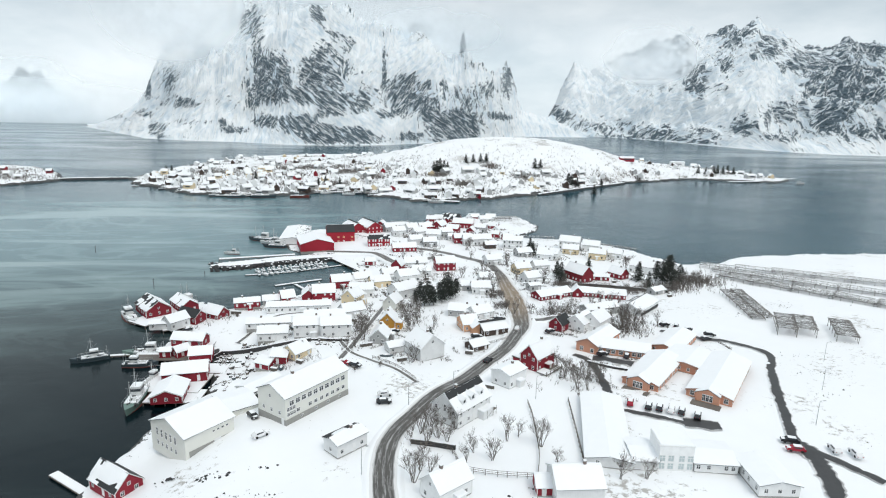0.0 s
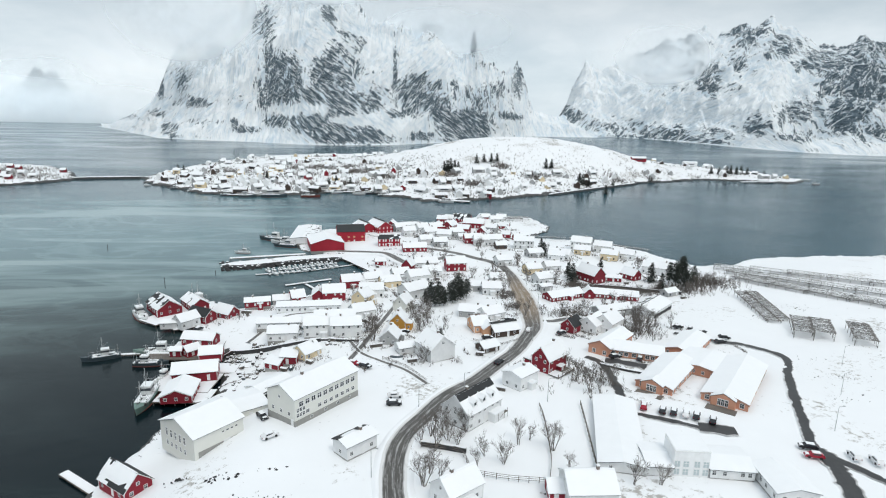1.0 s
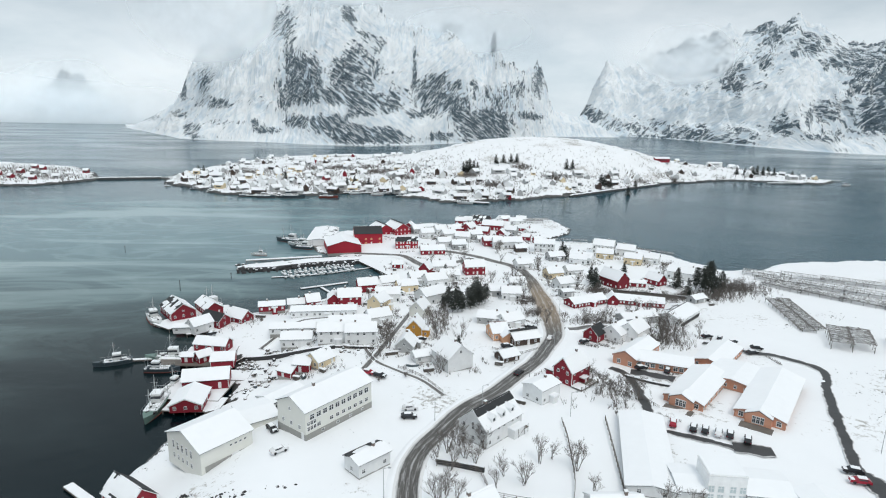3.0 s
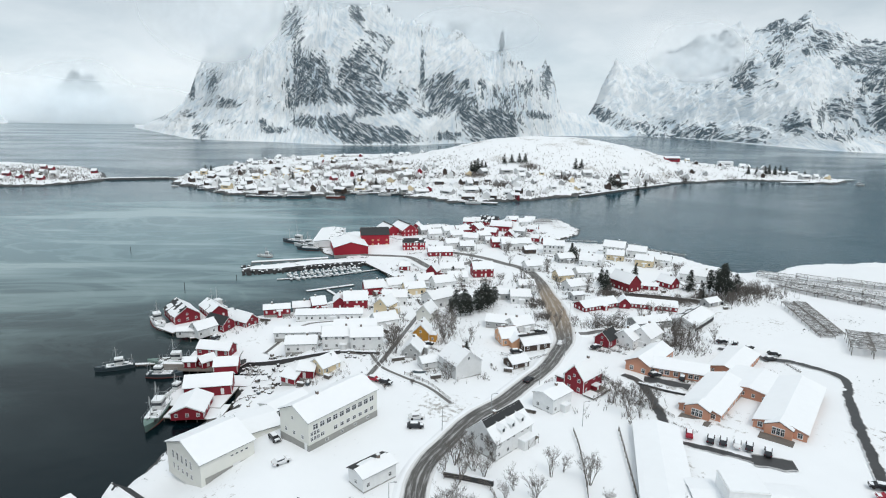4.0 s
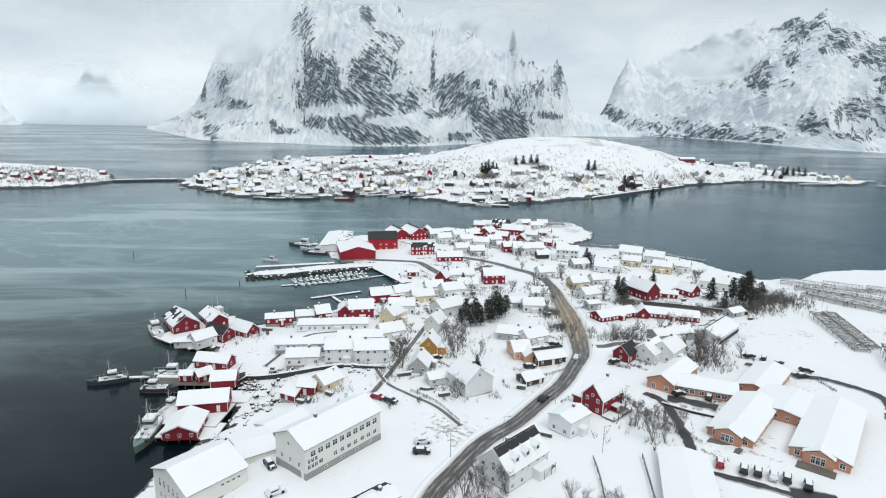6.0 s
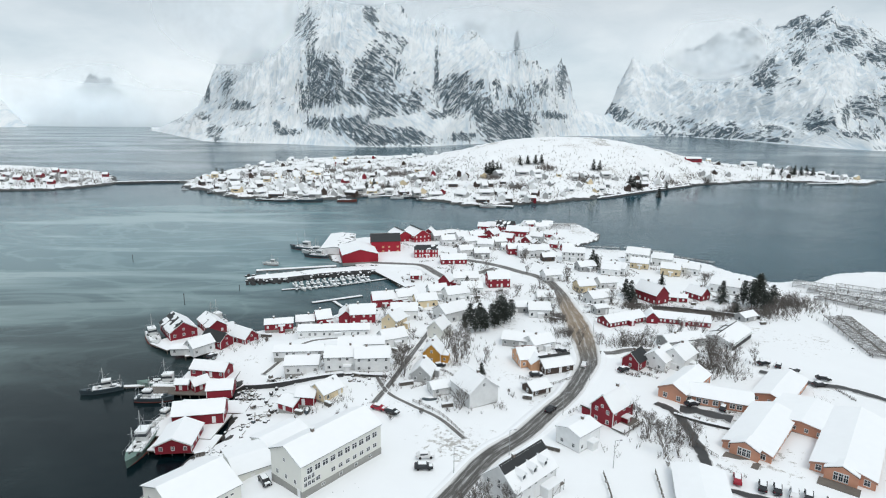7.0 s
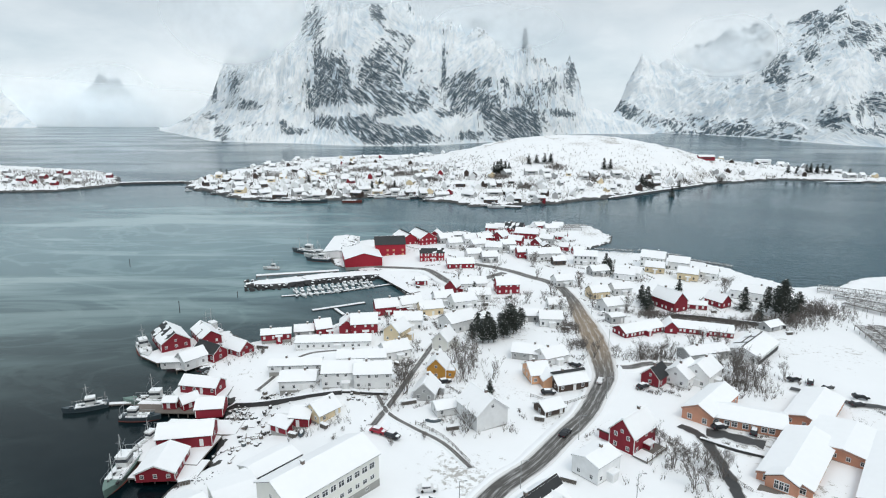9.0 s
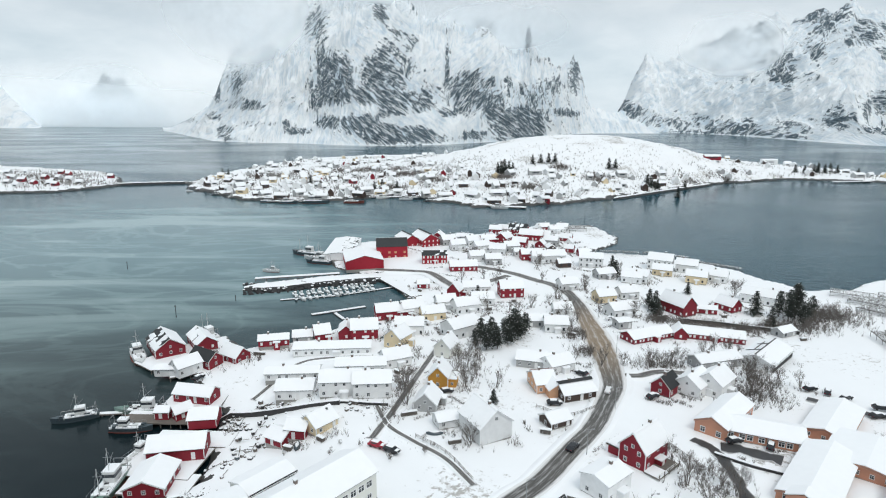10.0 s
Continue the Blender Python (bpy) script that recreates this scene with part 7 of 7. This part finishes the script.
def rocks(name, label, spots, seed, height=None, grow=1.0):
    """Stones, tufts and dead stalks poking through the snow."""
    r = random.Random(seed)
    bm = bmesh.new()
    for cx, cy, spread, n in spots:
        for _ in range(n):
            x, y, s = r.gauss(cx, spread), r.gauss(cy, spread * 0.35), r.choice((0.1, 0.14, 0.2, 0.2, 0.3, 0.55)) * grow
            z = (ground_z(x, y) if height is None else height(x, y)) + 0.1
            base = [bm.verts.new((x + s * math.cos(a * 1.26) * r.uniform(0.6, 1.4), y + s * math.sin(a * 1.26) * r.uniform(0.6, 1.2), z - 0.3)) for a in range(5)]
            tip = bm.verts.new((x + r.uniform(-0.1, 0.1), y, z + s * r.uniform(0.1, 0.5)))
            for a in range(5):
                bm.faces.new((base[a], base[(a + 1) % 5], tip))
    return tagged(new(name, mesh_of(name, bm, ROCK)), label, "stones", kind="stuff")


rocks("stones", "dark stones and dead tufts showing through the snow", ((-38, 110, 3, 30), (-47, 119, 2.5, 26), (-58, 122, 2, 16), (-36, 121, 1.5, 10), (24, 108, 6, 50), (20, 104, 5, 60), (30, 104, 5, 50), (-74, 146, 3, 50), (-70, 160, 3, 40), (-66, 170, 3, 30),
        (122, 158, 4, 25), (132, 175, 5, 40), (140, 190, 5, 30), (150, 240, 10, 40), (170, 255, 12, 60), (128, 128, 10, 20), (62, 256, 14, 40), (36, 232, 6, 30), (-30, 140, 8, 12), (-22, 182, 6, 40)), 8)
rocks("shore_stones", "dark boulders along the snowy point", ((94, 462, 3, 60), (90, 450, 4, 70), (80, 439, 4, 60), (70, 432, 4, 50), (96, 474, 2, 40), (-74, 150, 2, 60), (-76, 138, 2, 50), (-68, 168, 2, 40), (-78, 128, 2, 40)), 9)


def retaining_wall(points, tall, words="low dark stone retaining wall capped with snow"):
    line = smooth_line(points, 3)
    o = line[0]
    h = thing("retaining_wall", pose(o.x, o.y, 0), words, "wall", "retaining walls")
    bm, cap = bmesh.new(), bmesh.new()
    for a, b in zip(line, line[1:]):
        d = (b - a).normalized()
        n = Vector((-d.y, d.x, 0)) * 0.3
        za, zb = ground_z(a.x, a.y), ground_z(b.x, b.y)
        for m, up0, up1, w in ((bm, -1.0, tall, 1.0), (cap, tall, tall + 0.15, 1.2)):
            lo = [m.verts.new(p - o + k * n * w + Vector((0, 0, z + up0))) for p, z, k in ((a, za, -1), (b, zb, -1), (b, zb, 1), (a, za, 1))]
            hi = [m.verts.new(p - o + k * n * w + Vector((0, 0, z + up1))) for p, z, k in ((a, za, -1), (b, zb, -1), (b, zb, 1), (a, za, 1))]
            m.faces.new(hi)
            for i in range(4):
                m.faces.new((lo[i], lo[(i + 1) % 4], hi[(i + 1) % 4], hi[i]))
    part("masonry", bm, ROCK, h)
    part("snow_cap", cap, ROOF_SNOW, h)


retaining_wall([(-76, 204), (-60, 204), (-40, 203)], 1.6)
retaining_wall([(-40, 204), (-32, 203), (-26, 203)], 0.9)
retaining_wall([(-2, 131), (4, 129.5), (9, 128)], 1.4)
retaining_wall([(84, 290), (96, 287), (112, 281), (124, 277)], 1.5)
retaining_wall([(57, 183), (64, 178), (72, 174)], 0.7)


# ---- wood stacks, upturned dinghies and bins beside the houses ----
def wood_stack(x, y, turn, L):
    h = thing("wood_stack", pose(x, y, ground_z(x, y), 0, 0, turn), "dark stack of firewood under a cap of snow", "firewood", "wood stacks")
    bm, r = bmesh.new(), random.Random(int(x * 11 + y))
    for row in range(4):
        for i in range(int(L / 0.34)):
            xx = -L / 2 + 0.17 + i * 0.34 + r.uniform(-0.04, 0.04)
            tube(bm, (xx, -0.45 + r.uniform(-0.08, 0.08), 0.1 + row * 0.3), (xx, 0.45, 0.1 + row * 0.3), 0.16, 0.15, 5)
    tagged(part("log_pile", bm, WOOD, h), kind="stuff")
    part("snow", boxed(-L / 2, -0.5, 1.15, L / 2, 0.5, 1.35), ROOF_SNOW, h)


def dinghy(x, y, turn):
    h = thing("dinghy", pose(x, y, ground_z(x, y), 0, 0, turn), "upturned dinghy half covered in snow", "boat", "upturned dinghies")
    hull, cap = bmesh.new(), bmesh.new()
    for bm, s, lift in ((hull, 1.0, 0.1), (cap, 0.62, 0.34)):
        rings = []
        for i in range(7):
            u = i / 6 * 2 - 1
            w = 0.85 * s * (1 - abs(u) ** 2.5) + 0.04
            rings.append([bm.verts.new((u * 2.2 * s, w * math.cos(a * math.pi / 6), lift + 0.75 * math.sin(a * math.pi / 6) * (1 - 0.3 * abs(u)))) for a in range(7)])
        loft(bm, rings)
        bmesh.ops.recalc_face_normals(bm, faces=bm.faces)
    part("hull", hull, HULL_BLUE, h)
    part("snow", cap, ROOF_SNOW, h, "", None, True)


rnd = random.Random(31)
for k, (x, y, s) in enumerate([q for q in HOUSES if 160 < q[1] < 345 and q[2] < 18]):
    a = rnd.uniform(200, 330)
    px, py = x + math.cos(radians(a)) * (s * 0.75 + 2), y + math.sin(radians(a)) * (s * 0.75 + 1.5)
    if land(np.array([px]), np.array([py]))[0] < 1.2 or any((px - hx) ** 2 + (py - hy) ** 2 < (hs * 0.6 + 1.5) ** 2 for hx, hy, hs in HOUSES):
        continue
    if any(min((Vector((px, py, 0)) - p).length for p in line) < width * 0.5 + 2.6 for line, width in ROADS):
        continue
    if k % 4 == 1:
        car(px, py, rnd.uniform(0, 180), (CAR_DARK, CAR_WHITE)[k // 4 % 2], "parked car covered in snow beside a house")
    elif k % 4 == 3 and x < 0:
        dinghy(px, py, rnd.uniform(0, 180))
    else:
        wood_stack(px, py, rnd.uniform(-40, 40), rnd.uniform(2, 4.5))


# ---- the island village across the sound ----
def far_house(x, y, turn, L, W, eave, rise, paint, z, group="island houses"):
    L, W, eave = L * 0.66, W * 0.7, eave * 0.9
    mat, kind = KINDS[paint]
    h = thing("house", pose(x, y, z, 0, 0, turn), f"{kind} house on the island under snow", "house", group)
    part("wall", gable_body(L, W, eave, rise), mat, h)
    for side in (-1, 1):
        part("roof", slab(L, W, eave, rise, side, 0.3, 0.3, 0.02), ROOF_SNOW, h)
    part("window", FAR_WINDOW, None, h, "", pose(0, -W / 2, eave * 0.55) @ Matrix.Diagonal((L * 0.6, 1, 1.3, 1)))
    return h


rnd = random.Random(77)
spots = []
tries = 0
while len(spots) < 235 and tries < 12000:
    tries += 1
    x, y = rnd.uniform(-350, 540), rnd.uniform(615, 1080)
    d = float(shore_distance(ISLAND, x, y))
    hill = float(island_z(np.array([x]), np.array([y]))[0])
    if d < 7 or hill > 17 or (y > 820 and rnd.random() < 0.75) or (x > 250 and rnd.random() < 0.45):
        continue
    if all((x - a) ** 2 + (y - b) ** 2 > 12 ** 2 for a, b in spots):
        spots.append((x, y))
for k, (x, y) in enumerate(spots):
    z = float(island_z(np.array([x]), np.array([y]))[0])
    paint = rnd.choice(("white",) * 10 + ("grey",) * 5 + ("red", "brown", "cream", "cream", "brown", "brown", "grey"))
    big = rnd.random() < 0.12
    far_house(x, y, rnd.choice((0, 12, 55, 80, 90, 100, -40, 30)) + rnd.uniform(-8, 8), rnd.uniform(8, 13) * (1.9 if big else 1), rnd.uniform(7, 9) * (1.3 if big else 1), rnd.uniform(2.8, 5.2), rnd.uniform(2, 3.6), paint, z)
for k in range(34):
    x, y = -640 + k * 6.2 + rnd.uniform(-8, 8), 690 + rnd.uniform(-20, 130)
    if float(shore_distance(WEST_ISLAND, x, y)) > 8:
        far_house(x, y, rnd.uniform(-20, 20), rnd.uniform(9, 13), 8, 3.6, 2.4, rnd.choice(("white", "white", "grey", "brown", "red")), float(west_z(np.array([x]), np.array([y]))[0]))
# quay sheds and boats along the near shore
for x, y, turn, L, paint in ((-170, 636, 2, 36, "grey"), (-205, 634, 4, 22, "brown"), (-130, 655, -20, 20, "brown"), (-110, 668, 0, 16, "cream"), (-92, 676, 10, 14, "white"), (-75, 668, 20, 16, "brown"),
                             (-40, 652, 20, 22, "grey"), (10, 618, 5, 20, "brown"), (35, 628, 0, 16, "brown"), (60, 634, 0, 14, "red"), (-290, 690, 40, 14, "brown"), (-262, 664, 40, 16, "grey"), (-235, 646, 30, 14, "brown")):
    far_house(x, y, turn, L, 10, 4.5, 2.2, paint, 1.6, "island quay sheds")
for k, (x, y, turn, L) in enumerate(((-165, 618, 5, 26), (-192, 616, 8, 18), (-128, 622, 0, 20), (-105, 655, 30, 14), (-70, 655, 20, 16), (-215, 622, 10, 15), (15, 600, -10, 16), (-262, 650, 40, 12), (-288, 668, 30, 12), (-330, 690, 0, 8), (552, 838, 0, 12), (-80, 648, 0, 14), (-52, 640, 20, 14))):
    boat(x, y, turn, L, (HULL_BLUE, RUST, HULL_WHITE)[(0, 0, 1, 2, 0, 0, 2, 2, 0, 2, 2, 2, 0)[k]], 1, "boat lying at the island's quay", 0.5, "island boats")
far_house(312, 895, 5, 34, 12, 4.5, 2.4, "red", float(island_z(np.array([312.0]), np.array([895.0]))[0]))
far_house(437, 1000, 0, 34, 14, 7.5, 1.2, "white", float(island_z(np.array([437.0]), np.array([1000.0]))[0]))
far_house(-235, 930, 0, 24, 14, 8.0, 1.6, "white", float(island_z(np.array([-235.0]), np.array([930.0]))[0]))
for x, y, turn, L in ((470, 842, 8, 52), (500, 862, -4, 60), (496, 884, -6, 64), (556, 894, -3, 44)):
    wharf(x, y, turn, L, 7, 1.8, "long timber fish quay on the island's point under snow")
wharf(-185, 624, 4, 60, 8, 1.4)
wharf(20, 606, -12, 40, 7, 1.4)
wharf(-90, 662, 10, 60, 6, 1.4)
for k, (x, y, tall) in enumerate(((-340, 800, 12), (-335, 806, 10), (20, 760, 16), (24, 764, 18), (29, 760, 16), (16, 766, 14), (34, 768, 12), (185, 735, 16), (190, 738, 15), (196, 734, 13), (150, 780, 14), (158, 782, 12), (60, 800, 12), (70, 802, 12), (80, 803, 12), (88, 805, 12),
                                  (-95, 690, 11), (-120, 690, 10), (-112, 694, 12), (205, 690, 14), (455, 905, 13), (462, 908, 14), (470, 906, 13), (478, 908, 14), (486, 905, 12), (430, 905, 12), (440, 900, 12), (505, 890, 10), (235, 760, 12), (-200, 720, 10), (-260, 745, 10))):
    conifer(x, y, tall, k, float(island_z(np.array([x]), np.array([y]))[0]) - 0.2, "dark spruce among the island houses", "island spruces")


scrub("island_hedges", "leafless hedges and scrub between the island houses", tuple((x, y, 9) for x, y in spots), 6500, 4, 2.4, island_z)
scrub("birch_scrub", "leafless birch scrub on the island's slopes", ((-60, 830, 25), (-20, 850, 30), (-150, 860, 25), (60, 800, 40), (140, 800, 45), (200, 780, 25), (-250, 800, 30), (330, 900, 40)), 1500, 3, 2.6, island_z)
scrub("west_scrub", "dark leafless scrub among the houses of the low island", ((-560, 740, 40), (-520, 720, 25), (-480, 720, 18), (-600, 790, 40), (-540, 780, 30)), 1300, 11, 3.4, west_z)
scrub("birch_rows", "dark rows of leafless trees between the island houses", ((-190, 850, 16), (-160, 862, 14), (-120, 842, 12), (-105, 790, 9), (-80, 782, 9), (-170, 770, 14), (-270, 790, 12), (-60, 740, 8), (20, 742, 8), (90, 780, 8), (130, 742, 8), (250, 800, 12), (300, 830, 14), (400, 860, 12), (-100, 700, 8), (50, 690, 8), (-150, 690, 8)), 2400, 5, 5.0, island_z)


def causeway(points, width, top):
    breakwater("causeway", points, width, top, "low stone causeway with a snowy road joining the islands", False)


causeway([(-446, 738), (-410, 752), (-372, 762)], 9, 2.6)
causeway([(134, 668), (205, 735), (277, 800)], 8, 2.0)


# dark boulders along the island's near shores
edge = []
for ring in (ISLAND[:10], WEST_ISLAND[1:5]):
    for (ax, ay), (bx, by) in zip(ring, ring[1:]):
        n = int(math.hypot(bx - ax, by - ay) / 9)
        edge += [(ax + (bx - ax) * i / n, ay + (by - ay) * i / n, 4, 9) for i in range(n)]
rocks("island_shore_stones", "dark tide-washed boulders along the islands' shores", edge, 21, lambda x, y: 0.5, 3.2)
